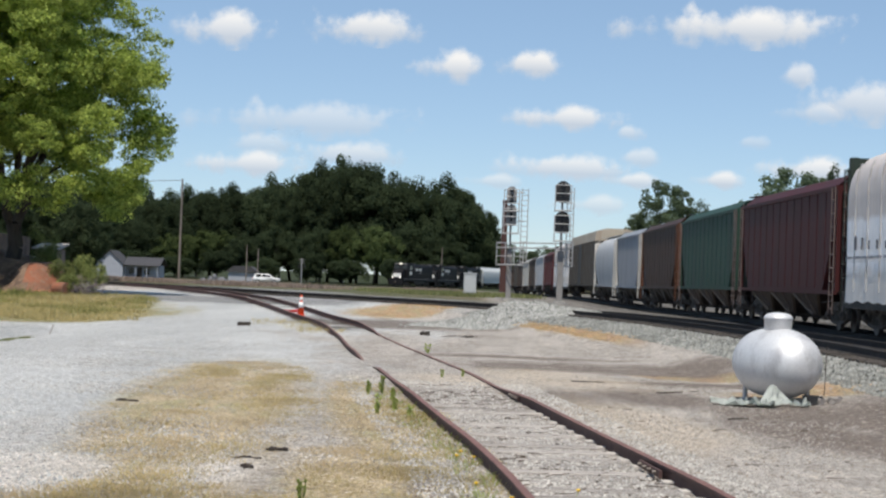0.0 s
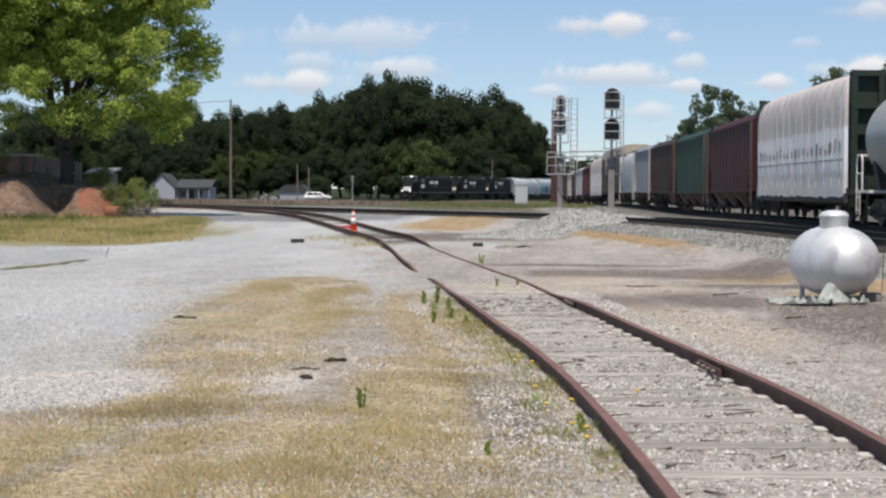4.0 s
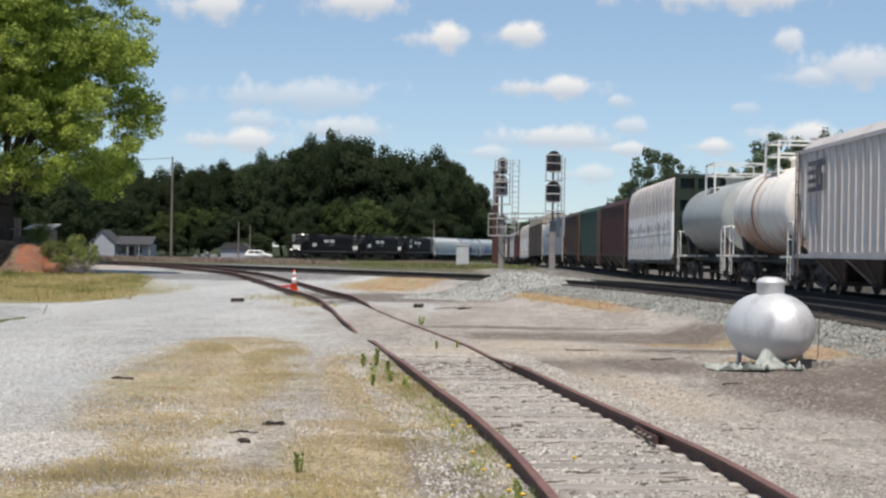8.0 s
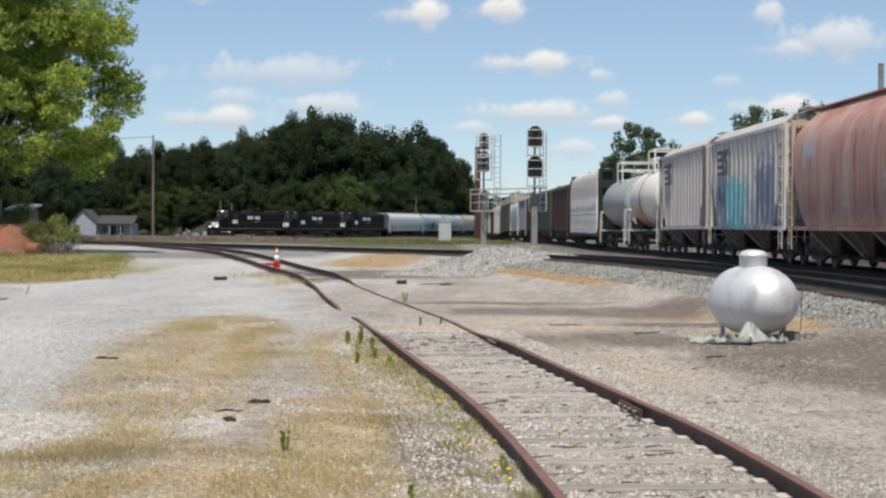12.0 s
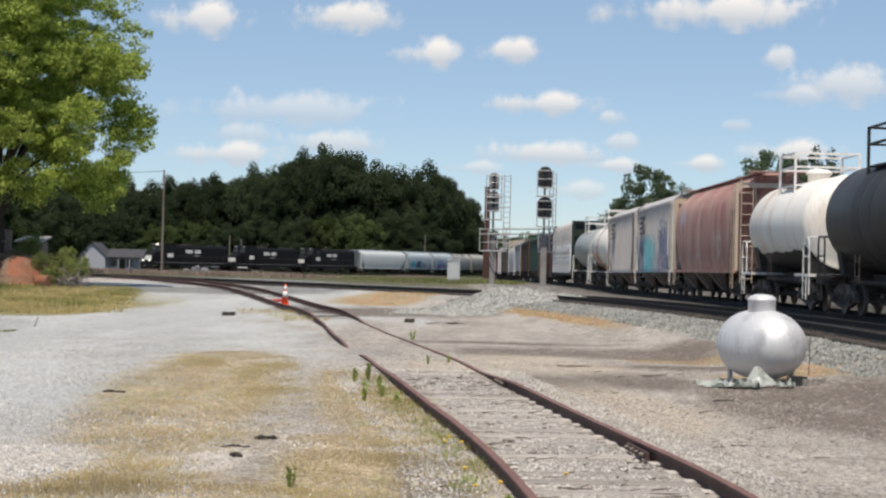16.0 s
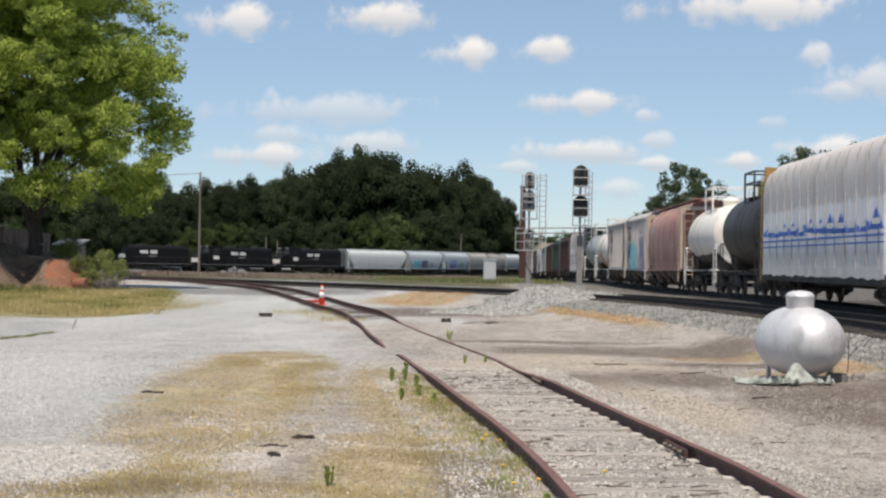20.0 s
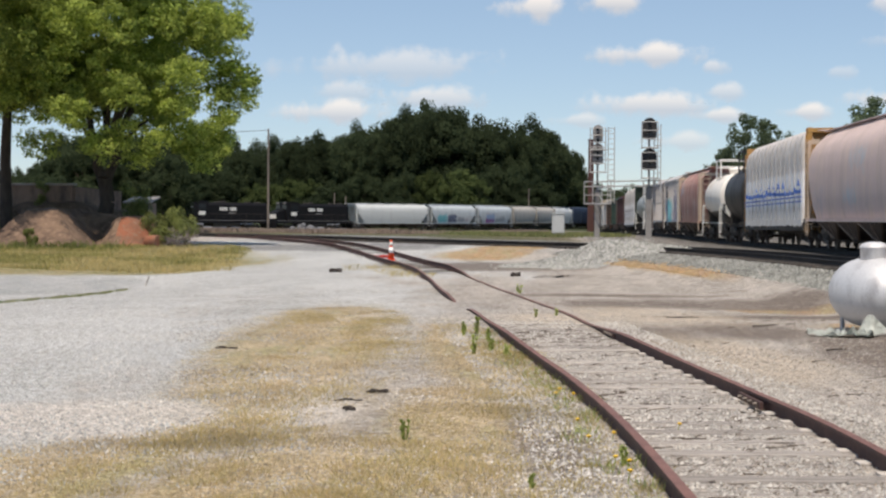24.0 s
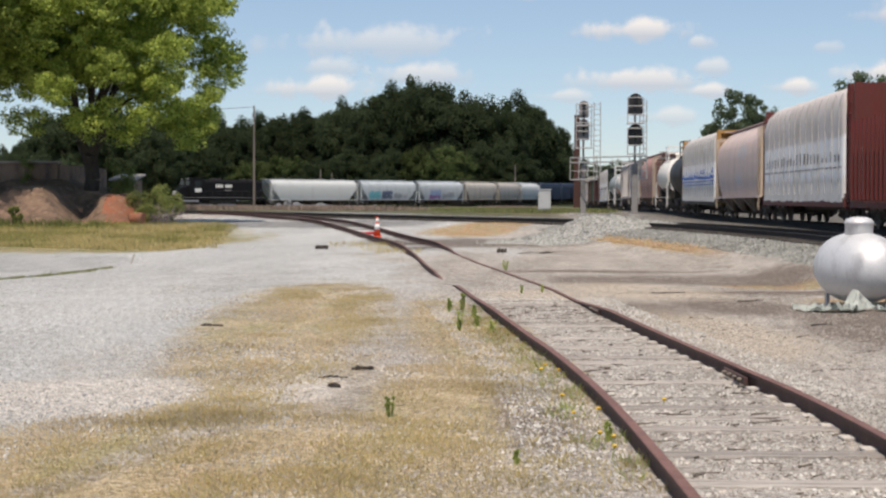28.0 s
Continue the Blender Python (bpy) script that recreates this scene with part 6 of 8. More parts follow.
def blades(name, spots, height, spread, count, material, label, category, seed, thin=0.012):
    """Tufts of thin blades at (x, y) spots: one object that nobody could count."""
    rg = np.random.default_rng(seed)
    V, F = [], []
    for x, y in spots:
        z = gz(x, y)
        for k in range(count):
            a, b = rg.random() * 6.283, rg.random() * 6.283
            rad = spread * math.sqrt(rg.random())
            px, py = x + rad * math.cos(a), y + rad * math.sin(a)
            h = height * (0.4 + 0.8 * rg.random())
            lean = (0.9 if h < 0.1 else 0.45) * h * rg.random()
            dx, dy = thin * math.cos(b), thin * math.sin(b)
            i = len(V)
            V += [(px - dx, py - dy, z - 0.01), (px + dx, py + dy, z - 0.01), (px + lean * math.cos(a) + dx * 0.5, py + lean * math.sin(a) + dy * 0.5, z + h * 0.7),
                  (px + 1.5 * lean * math.cos(a), py + 1.5 * lean * math.sin(a), z + h)]
            F.append((i, i + 1, i + 2, i + 3))
    me = bpy.data.meshes.new(name)
    me.from_pydata(V, [], F)
    me.materials.append(material)
    return tagged(new(name, me), label, category, kind="stuff")


def scatter(n, cx, cy, rx, ry, turn, seed):
    rg = random.Random(seed)
    out = []
    while len(out) < n:
        u, v = rg.uniform(-1, 1), rg.uniform(-1, 1)
        if u * u + v * v > 1 or noise.noise((u * 3 + seed, v * 3, 0)) < -0.12:
            continue
        u, v = u * rx, v * ry
        out.append((cx + u * math.cos(turn) - v * math.sin(turn), cy + u * math.sin(turn) + v * math.cos(turn)))
    return out


dry = (scatter(900, -3.05, 22.5, 1.2, 10.5, 0.07, 1) + scatter(600, -2.1, 10.0, 1.8, 2.8, 0.0, 2) + scatter(140, -2.6, 13.6, 0.4, 3.0, 0.06, 7) + scatter(150, -0.75, 13.6, 0.6, 2.6, 0.06, 4)
       + scatter(260, -0.9, 20, 0.6, 6, 0.1, 5) + scatter(260, -1.5, 9.2, 1.4, 1.8, 0, 6))
dry = [p for p in dry if math.hypot((p[0] + 3.6) / 1.0, (p[1] - 13.6) / 1.5) > 1]
blades("dry_grass", dry, 0.028, 0.26, 30, M["straw"], "sparse dry straw-coloured grass in the gravel", "grass", 1, 0.0035)
blades("short_grass", [p for p in dry if noise.noise((p[0] * 1.3, p[1] * 0.2, 7)) > 0.02] + scatter(170, 0.1, 14, 0.35, 7, 0.07, 8) + scatter(160, -0.3, 10, 0.6, 1.8, 0.1, 9) + scatter(80, -0.55, 20.2, 0.4, 1.4, 0.1, 10), 0.036, 0.2, 22, M["grass"], "sparse short yellow-green grass beside the rail", "grass", 2, 0.0035)
M["verge_green"] = leaf_material("verge_grass_blades", (0.21, 0.21, 0.08), (0.42, 0.37, 0.16), 0.4)
_vr = random.Random(11)
verge = [(_vr.uniform(-36, -9.5), _vr.uniform(50, 90)) for _k in range(5200)]


def on_verge(x, y):
    """The grassy verge between the drive and the bank."""
    right = -11.5 + (-0.14 * (y - 59) if y > 59 else -0.25 * (56 - y) if y < 56 else 0)
    return y > 55.5 + 0.8 * max(0, -13.5 - x) + noise.noise((x, y, 0)) and x < right + 0.8 * noise.noise((y * 0.5, 3, x * 0.3)) and y < 89


verge = [p for p in verge if on_verge(*p)]
tan_side = lambda p: (p[1] < 64 and noise.noise((p[0] * 0.3, p[1] * 0.3, 1)) > -0.25) or p[0] > -13.5 or noise.noise((p[0] * 0.25, p[1] * 0.25, 5)) > 0.0
verge_a = [p for p in verge if not tan_side(p)]
blades("verge_straw", [p for p in verge if tan_side(p)], 0.14, 0.4, 16, M["grass"], "low tan and yellow grass along the verge", "grass", 33, 0.018)
blades("verge_grass", verge_a, 0.18, 0.4, 16, M["verge_green"], "tall yellow-green grass on the verge by the bank", "grass", 3, 0.02)
blades("rail_grass", scatter(30, -6.0, 62, 1.3, 3.5, 0.25, 21) + scatter(25, -4.6, 56, 0.8, 2, 0.2, 22), 0.16, 0.35, 9, M["grass"], "tufts of olive grass beside the far siding rails", "grass", 43, 0.012)
foot = []
for _k in range(300):
    _p, _d = path_b(50 + 17 * (_k / 300)), 2.75 + 0.5 * abs(math.sin(_k * 7.3))
    _a = max(0, (50 + 17 * (_k / 300) - BY) / BR)
    foot.append((_p.x - _d * math.cos(_a), _p.y - _d * math.sin(_a)))
M["rusty_straw"] = leaf_material("rusty_grass_blades", (0.4, 0.27, 0.15), (0.56, 0.42, 0.25), 0.4)
blades("straw_verge", foot + scatter(300, -2.2, 79, 2.3, 5.5, 0, 15), 0.045, 0.3, 9, M["rusty_straw"], "low straw-coloured grass beyond the siding", "grass", 4, 0.015)
blades("tan_weeds", scatter(360, -31, 190, 15, 7, 0, 16) + [p for p in scatter(700, -24, 172, 15, 12, 0, 19) if noise.noise((p[0] * 0.3, p[1] * 0.12, 2)) > 0.0] + scatter(150, -2.0, 186, 2.8, 5, 0, 17), 0.5, 1.1, 14, M["tan_weed"], "tall tan weeds beside the far track", "weeds", 5, 0.05)
blades("field_grass", scatter(1100, -1, 165, 8, 34, 0.1, 18), 0.3, 1.1, 10, M["field"], "olive grass between the tracks", "grass", 6, 0.05)


_rs = random.Random(31)
beside = []
for p in spline(OUTER, 12):
    if 9.5 < p.y < 24:
        for _k in range(5):
            if noise.noise((p.y * 0.8, 4, _k)) > -0.15:
                beside.append((p.x - _rs.uniform(0.08, 0.5) ** 1.3, p.y + _rs.uniform(-0.3, 0.3)))
blades("railside_straw", beside[::2], 0.07, 0.1, 16, M["grass"], "dry tufts of grass along the rusty rail", "grass", 51, 0.003)
blades("railside_weeds", beside[1::3], 0.085, 0.07, 12, M["weed"], "small green weeds along the rusty rail", "weeds", 52, 0.004)


def bush(name, x, y, h, w, material, label, seed, leaf=0.09):
    rr = random.Random(seed)
    b = thing(name, label, "bush" if h > 0.7 else "weed", m=pose(x, y, gz(x, y)))
    cs = [(rr.uniform(-0.4, 0.4) * w, rr.uniform(-0.4, 0.4) * w, h * rr.uniform(0.2, 0.95)) for i in range(9 if h > 0.7 else 12)]
    bm = B()
    for c in cs:
        limb(bm, (0, 0, -0.05), c, 0.012 * h + 0.004, 0.004, rr, 2)
    tagged(part("stem", bm, M["weed"], b), kind="stuff")
    o = new("leaves", leaf_mesh("leaves", cs, [(0.24 if h > 0.7 else 0.16) * w] * len(cs), 170 if h > 0.7 else 30, leaf, seed, material, h / w if h < w else 1.2))
    o.parent = b
    return b


for i, (x, y, h, w) in enumerate(((-20.4, 88, 1.6, 1.3), (-19.7, 89, 1.9, 1.3), (-18.8, 88, 1.4, 1.3), (-22.6, 93.5, 3.4, 1.8), (-29, 97, 4.0, 1.4), (-19.9, 87, 1.0, 1.0), (-25.6, 83.4, 0.9, 0.6), (-28.6, 94.6, 3.6, 1.0), (-22.9, 94, 3.4, 1.2))):
    bush("bush", x, y, h, w, M["leaf_bush"], "leafy green bush growing on the earth bank", 50 + i, 0.05)
for i, (x, y, h) in enumerate(((-1.04, 12.3, 0.16), (-0.86, 20.2, 0.24), (-0.66, 20.6, 0.17), (-0.46, 19.9, 0.16), (-0.62, 43, 0.3), (-0.75, 22.1, 0.2), (-0.95, 23.6, 0.26), (-1.12, 23.3, 0.2),
                                (-0.1, 10.2, 0.09), (-0.15, 28.5, 0.14), (0.2, 29, 0.14), (0.5, 11.2, 0.14))):
    bush("weed", x, y, h, h * (0.42 if y < 40 else 0.6), M["weed"], "small green weed growing through the gravel", 80 + i, 0.008 + 0.016 * h)


M["brush"] = mat("dead_brush", (0.2, 0.17, 0.165), 0.95, (0.13, 0.1, 0.1), 0.5, 6)


def brush_pile(x, y, seed):
    """A tangle of dead twigs."""
    rr = random.Random(seed)
    t = thing("brush_pile", "tangle of dead grey twigs by the clay slope", "brush", m=pose(x, y, gz(x, y)))
    for k in range(3):
        bm = B()
        for i in range(34):
            c = Vector((rr.uniform(-0.8, 0.8), rr.uniform(-0.4, 0.4), rr.uniform(0, 0.55)))
            d = Vector((rr.gauss(0, 1), rr.gauss(0, 1), rr.gauss(0.4, 0.5))).normalized() * rr.uniform(0.3, 0.7)
            limb(bm, c, c + d, 0.02, 0.006, rr, 2)
        tagged(part("twig_tangle", bm, M["brush"], t), kind="stuff")


brush_pile(-18.9, 87, 4)
_wr = random.Random(23)
blades("bank_weeds", [(_wr.uniform(-33, -21), _wr.uniform(80.5, 84.4)) for _k in range(120)], 0.42, 0.35, 12, M["leaf_bush"], "tall green weeds at the foot of the bank", "weeds", 44, 0.03)


def flower(x, y, h, seed):
    f = thing("yellow_flower", "yellow wildflower beside the rusty rail", "flower", "flowers by the rail", pose(x, y, gz(x, y)))
    part("stem", rod(B(), (0, 0, -0.02), (0.02, 0, h), 0.004, seg=5), M["weed"], f)
    part("bloom", lathe(B(), [(0.0, -0.012), (0.016, 0.0), (0.02, 0.008), (0.0, 0.016)], 8, "z", (0.02, 0, h)), M["petal"], f)


fr = random.Random(3)
for i in range(9):
    y = fr.choice((10.2, 10.8, 11.6, 12.2, 13.0, 15.0, 15.6)) + fr.uniform(-0.3, 0.3)
    flower(0.62 - 0.085 * (y - 9.5) + fr.uniform(-0.12, 0.1), y, fr.uniform(0.05, 0.11), i)
flower(1.0, 13.1, 0.05, 1)


# ---- stones and scraps on the ground ----
def stones(name, spots, size, label, seed, material):
    """Loose angular stones, as one heap."""
    rg = random.Random(seed)
    V, F = [], []
    for x, y, z in spots:
        s = size * rg.uniform(0.5, 1.5)
        i = len(V)
        a = rg.uniform(0, 6.28)
        for k, (u, v) in enumerate(((1, 0), (0, 1), (-1, 0), (0, -1))):
            r = s * rg.uniform(0.6, 1.2)
            V.append((x + r * (u * math.cos(a) - v * math.sin(a)), y + r * (u * math.sin(a) + v * math.cos(a)), z - 0.2 * s))
        V.append((x + s * rg.uniform(-0.3, 0.3), y + s * rg.uniform(-0.3, 0.3), z + s * rg.uniform(0.5, 0.9)))
        V.append((x + s * rg.uniform(-0.5, 0.5), y + s * rg.uniform(-0.5, 0.5), z + s * rg.uniform(0.3, 0.7)))
        F += [(i, i + 1, i + 4), (i + 1, i + 2, i + 5, i + 4), (i + 2, i + 3, i + 5), (i + 3, i, i + 4, i + 5)]
    me = bpy.data.meshes.new(name)
    me.from_pydata(V, [], F)
    me.materials.append(material)
    return tagged(new(name, me), label, "gravel", kind="stuff")


def stone_material(name, a, b, c):
    m = leaf_material(name, a, b, 0.0)
    return m


M["splinter"] = mat("rotten_wood", (0.1, 0.078, 0.062), 0.95, (0.22, 0.19, 0.165), 0.5, 4)
M["gravel_track"] = stone_material("grey_track_gravel", (0.2, 0.193, 0.183), (0.5, 0.485, 0.46), None)
M["gravel"] = stone_material("loose_gravel", (0.24, 0.225, 0.21), (0.53, 0.5, 0.47), None)
M["gravel_grey"] = stone_material("loose_grey_gravel", (0.3, 0.305, 0.305), (0.6, 0.61, 0.605), None)
rg = random.Random(17)
spots = []
for i in range(60000):
    y = 7.5 + 38 * rg.random() ** 1.7
    x = rg.uniform(-0.22, 0.3) * y
    if abs(x - (1.6 - 0.075 * (y - 8))) < 0.62 and y < 26 and rg.random() < 0.6:
        continue
    spots.append((x, y, gz(x, y)))
pale = []
for i in range(6800):
    y = 8 + 22 * rg.random() ** 1.4
    x = -rg.uniform(-0.02, 0.27) * y
    if noise.noise((x * 0.8, y * 0.4, 2)) > -0.15:
        pale.append((x, y, gz(x, y)))
M["white_stone"] = stone_material("white_stone", (0.44, 0.415, 0.38), (0.62, 0.59, 0.55), None)
stones("white_pebbles", pale, 0.0118, "white stones strewn through the dry grass", 13, M["white_stone"])
specks = []
for i in range(8000):
    y = 11 + 40 * rg.random() ** 1.3
    x = -rg.uniform(0.17, 0.36) * y
    specks.append((x, y, gz(x, y)))
stones("loose_gravel", spots, 0.0125, "loose pale gravel strewn over the yard", 5, M["gravel"])
spots = []
for i in range(20000):
    y = 10 + 45 * rg.random() ** 1.3
    x = -rg.uniform(0.14, 0.36) * y
    spots.append((x, y, gz(x, y)))
stones("drive_gravel", spots, 0.0135, "grey crushed stone on the drive", 6, M["gravel_grey"])
spots = []
for i in range(11000):
    y = 9 + 50 * rg.random() ** 1.5
    x = rg.uniform(0.1, 0.3) * y
    if rg.random() < 0.5 + 0.5 * noise.noise((x * 0.5, y * 0.25, 4)):
        spots.append((x, y, gz(x, y)))
M["dark_stone"] = stone_material("dark_stone", (0.1, 0.09, 0.08), (0.3, 0.26, 0.22), None)
stones("dark_pebbles", spots, 0.015, "dark pebbles and clinker strewn over the dirt", 12, M["dark_stone"])
# dark specks that stand in for the small shadows of pebbles
M["speck"] = stone_material("grey_speck_stone", (0.18, 0.175, 0.17), (0.36, 0.35, 0.34), None)
stones("drive_specks", specks, 0.0125, "dark grey stones on the drive, standing in for pebble shadows", 14, M["speck"])
M["heap_stone"] = stone_material("crushed_ballast", (0.18, 0.187, 0.178), (0.43, 0.44, 0.42), None)
spots = []
for p, q in zip(siding_line, siding_line[1:]):
    for i in range(420):
        if p.y > 27 or p.y < 3:
            break
        c = p.lerp(q, rg.random()) + Vector((rg.uniform(-1.5, 1.5), 0, 0.0))
        if abs(abs(c.x - p.x) - 0.75) < 0.09:
            continue
        if rg.random() < 0.8 or abs(c.x - p.x) > 0.8:
            spots.append((c.x, c.y, gz(c.x, c.y) + 0.005))
chips = []
for p, q in zip(siding_line, siding_line[1:]):
    if 6 < p.y < 26:
        for i in range(4):
            c = p.lerp(q, rg.random())
            chips.append((c.x + rg.uniform(-0.7, 0.7), c.y, gz(c.x, c.y)))
for i in range(90):
    y = 12 + 24 * rg.random()
    x = rg.uniform(0.08, 0.24) * y
    chips.append((x, y, gz(x, y)))
# dark slivers added in place of the shadow lines along tie edges
bm_chips = B()
for x, y, z in chips:
    L2, w2, a2 = 0.02 + 0.1 * rg.random() ** 2.5, rg.uniform(0.004, 0.011), rg.gauss(0, 0.4)
    dx, dy = L2 * math.cos(a2), L2 * math.sin(a2)
    rod(bm_chips, (x - dx, y - dy, z + 0.008), (x + dx, y + dy, z + 0.012 + rg.uniform(0, 0.012)), w2, w2 * 0.5, 4)
tagged(part("wood_splinters", bm_chips, M["splinter"]), "dark splinters over the gravel, standing in for tie-edge shadows", "wood chips", kind="stuff")
stones("siding_gravel", spots, 0.014, "pale grey gravel between the ties of the siding", 7, M["gravel_track"])


def pile_height(x, y):
    """The heap of ballast beside the connecting track."""
    h = 0.0
    for cx, cy, r, top in ((1.9, 66.5, 3.0, 0.72), (3.2, 66.2, 2.6, 0.55), (0.3, 66.2, 2.2, 0.32), (4.6, 66.8, 2.2, 0.35), (2.4, 65.3, 2.8, 0.4)):
        d = math.hypot(x - cx, (y - cy) * 1.2) / r
        if d < 1:
            h = max(h, top * (1 - d) ** 0.85)
    return h


heap = thing("gravel_heap", "heap of grey crushed ballast stone", "gravel heap")
xs, ys = np.arange(-2.5, 7.5, 0.14), np.arange(62.5, 70, 0.16)
V = [(x, y, gz(x, y) - 0.03 + pile_height(x, y) + 0.05 * noise.noise((x * 3, y * 3, 1)) * (pile_height(x, y) > 0.02)) for y in ys for x in xs]
n = len(xs)
me = bpy.data.meshes.new("mound")
me.from_pydata(V, [], [(j * n + i, j * n + i + 1, (j + 1) * n + i + 1, (j + 1) * n + i) for j in range(len(ys) - 1) for i in range(n - 1)])
me.materials.append(M["ballast"])
o = new("mound", me)
o.parent = heap
spots = []
while len(spots) < 5200:
    x, y = rg.uniform(-2.2, 7), rg.uniform(62.8, 69)
    if pile_height(x, y) > 0.02 or rg.random() < 0.12:
        spots.append((x, y, gz(x, y) + pile_height(x, y) - 0.02))
o = stones("loose_ballast", spots, 0.05, "", 8, M["heap_stone"])
del o["category"]
o.parent = heap
spots = []
while len(spots) < 15000:      # stone shoulder along the connecting track
    s = rg.uniform(24, 74)
    p = path_b(s)
    d = 0.95 + 1.95 * rg.random() ** 0.8
    a = max(0, (s - BY) / BR)
    x, y = p.x - d * math.cos(a), p.y - d * math.sin(a)
    spots.append((x, y, gz(x, y)))
stones("shoulder_gravel", spots, 0.045, "grey ballast stones strewn beside the connecting track", 9, M["heap_stone"])


rocks = thing("rock_pile", "small pile of grey rocks beside the far track", "rock pile", m=pose(-26.2, 186, gz(-26.2, 186)))
_kr = random.Random(12)
for _k in range(16):
    bm = B()
    bmesh.ops.create_icosphere(bm, subdivisions=2, radius=_kr.uniform(0.25, 0.5))
    for v in bm.verts:
        v.co *= 1 + 0.35 * noise.noise(v.co * 2.4 + Vector((_k, 0, 0)))
    a = _kr.uniform(-1.5, 1.5)
    part("rock", bm, M["dark_rock"], rocks).matrix_local = pose(a, _kr.uniform(-0.6, 0.6), 0.2 + _kr.uniform(0, 0.75) * (1.5 - abs(a)) / 1.5, _kr.uniform(0, 90), 0, _kr.uniform(0, 90))


def scrap(name, label, x, y, L, W, H, turn, material, seed, pieces=3):
    """A few splintered bits of wood lying together."""
    rr = random.Random(seed)
    t = thing(name, label, "debris", m=pose(x, y, gz(x, y), 0, 0, turn))
    for i in range(pieces * 3):
        k = rr.uniform(0.25, 1.0)
        bm = box(B(), -L / 2 * k, -W / 2, 0, L / 2 * k, W / 2, H * rr.uniform(0.5, 1.0), 0.004)
        for v in bm.verts:
            far = abs(v.co.x) / (L * k / 2)
            v.co += Vector((rr.uniform(-0.25, 0.25) * L * k * far, -0.6 * v.co.y * far + rr.uniform(-0.1, 0.1) * W, rr.uniform(0, 0.5) * H))
        o = part("splinter", bm, material, t)
        o.matrix_local = pose(rr.uniform(-1.0, 1.0) * L, rr.uniform(-1.8, 1.8) * W * pieces / 2, 0, rr.uniform(-12, 12), rr.uniform(-14, 6), rr.uniform(-50, 50))


def stick(label, x, y, L, turn, seed):
    """A crooked dead stick with a twig."""
    rr = random.Random(seed)
    t = thing("stick", label, "stick", m=pose(x, y, gz(x, y) + 0.012, 0, 0, turn))
    bm = B()
    limb(bm, (-L / 2, 0, 0), (L / 2, 0, 0.02), 0.014, 0.006, rr, 5)
    part("branch", bm, M["char"], t)
    bm = B()
    limb(bm, (0.05 * L, 0, 0.005), (0.3 * L, 0.12 * L, 0.03), 0.008, 0.003, rr, 2)
    part("twig", bm, M["char"], t)


scrap("wood_scrap", "splintered dark wood scrap lying in the grass", -1.56, 15.6, 0.08, 0.022, 0.025, 8, M["char"], 1, 4)
scrap("wood_scrap", "splintered dark wood scrap lying in the grass", -1.72, 14.9, 0.1, 0.016, 0.016, -5, M["char"], 2, 2)
scrap("wood_scrap", "splintered dark wood scrap lying in the grass", -1.66, 14.2, 0.06, 0.025, 0.022, 15, M["char"], 3, 4)
scrap("wood_scrap", "small dark stone-like scrap on the gravel", -3.9, 20.5, 0.1, 0.05, 0.035, 3, M["char"], 4, 2)
scrap("tie_plate", "rusty piece of scrap iron on the gravel", -7.2, 58, 0.17, 0.14, 0.1, 5, M["char"], 5, 2)
scrap("tie_plate", "dark piece of scrap iron on the dirt", -1.0, 55.5, 0.18, 0.14, 0.1, 0, M["char"], 6, 2)
stick("weathered stick lying on dark dirt", 4.55, 15.6, 0.24, 4, 7)
stick("weathered stick lying on dark dirt", 3.35, 26, 0.4, 3, 8)
stick("long weathered branch lying on the dirt", 2.3, 28.5, 0.6, -28, 9)
scrap("wood_scrap", "flat grey board lying on the dirt", 0.35, 55, 0.6, 0.2, 0.04, 2, M["tie"], 10, 2)
stick("weathered stick lying on dark dirt", 3.6, 21.2, 0.26, 2, 11)
scrap("plastic_scrap", "crumpled red plastic scrap between the rails", -7.3, 75.2, 0.32, 0.25, 0.1, 10, M["red_plastic"], 12, 2)

# a splice bar bolted on the siding's inner rail
joint = thing("splice_bar", "rusty splice bar bolted to the siding rail", "splice bar")
joint.matrix_world = Matrix.Translation((1.79, 14.7, gz(1.79, 14.7) + 0.085)) @ Matrix.Rotation(math.atan2(0.095, 1), 4, "Z")
part("bar", box(B(), -0.05, -0.42, -0.05, -0.02, 0.42, 0.015, 0.006), M["rail_web"], joint)
for k in range(4):
    part("bolt", rod(B(), (-0.085, -0.3 + 0.2 * k, -0.015), (-0.05, -0.3 + 0.2 * k, -0.015), 0.02, seg=6), M["wheel"], joint)
copy_thing(joint, Matrix.Translation((0.915, 23.2, gz(0.9, 23.2) + siding_top(23.2, False) - 0.03)) @ Matrix.Rotation(math.atan2(0.1, 1), 4, "Z"))


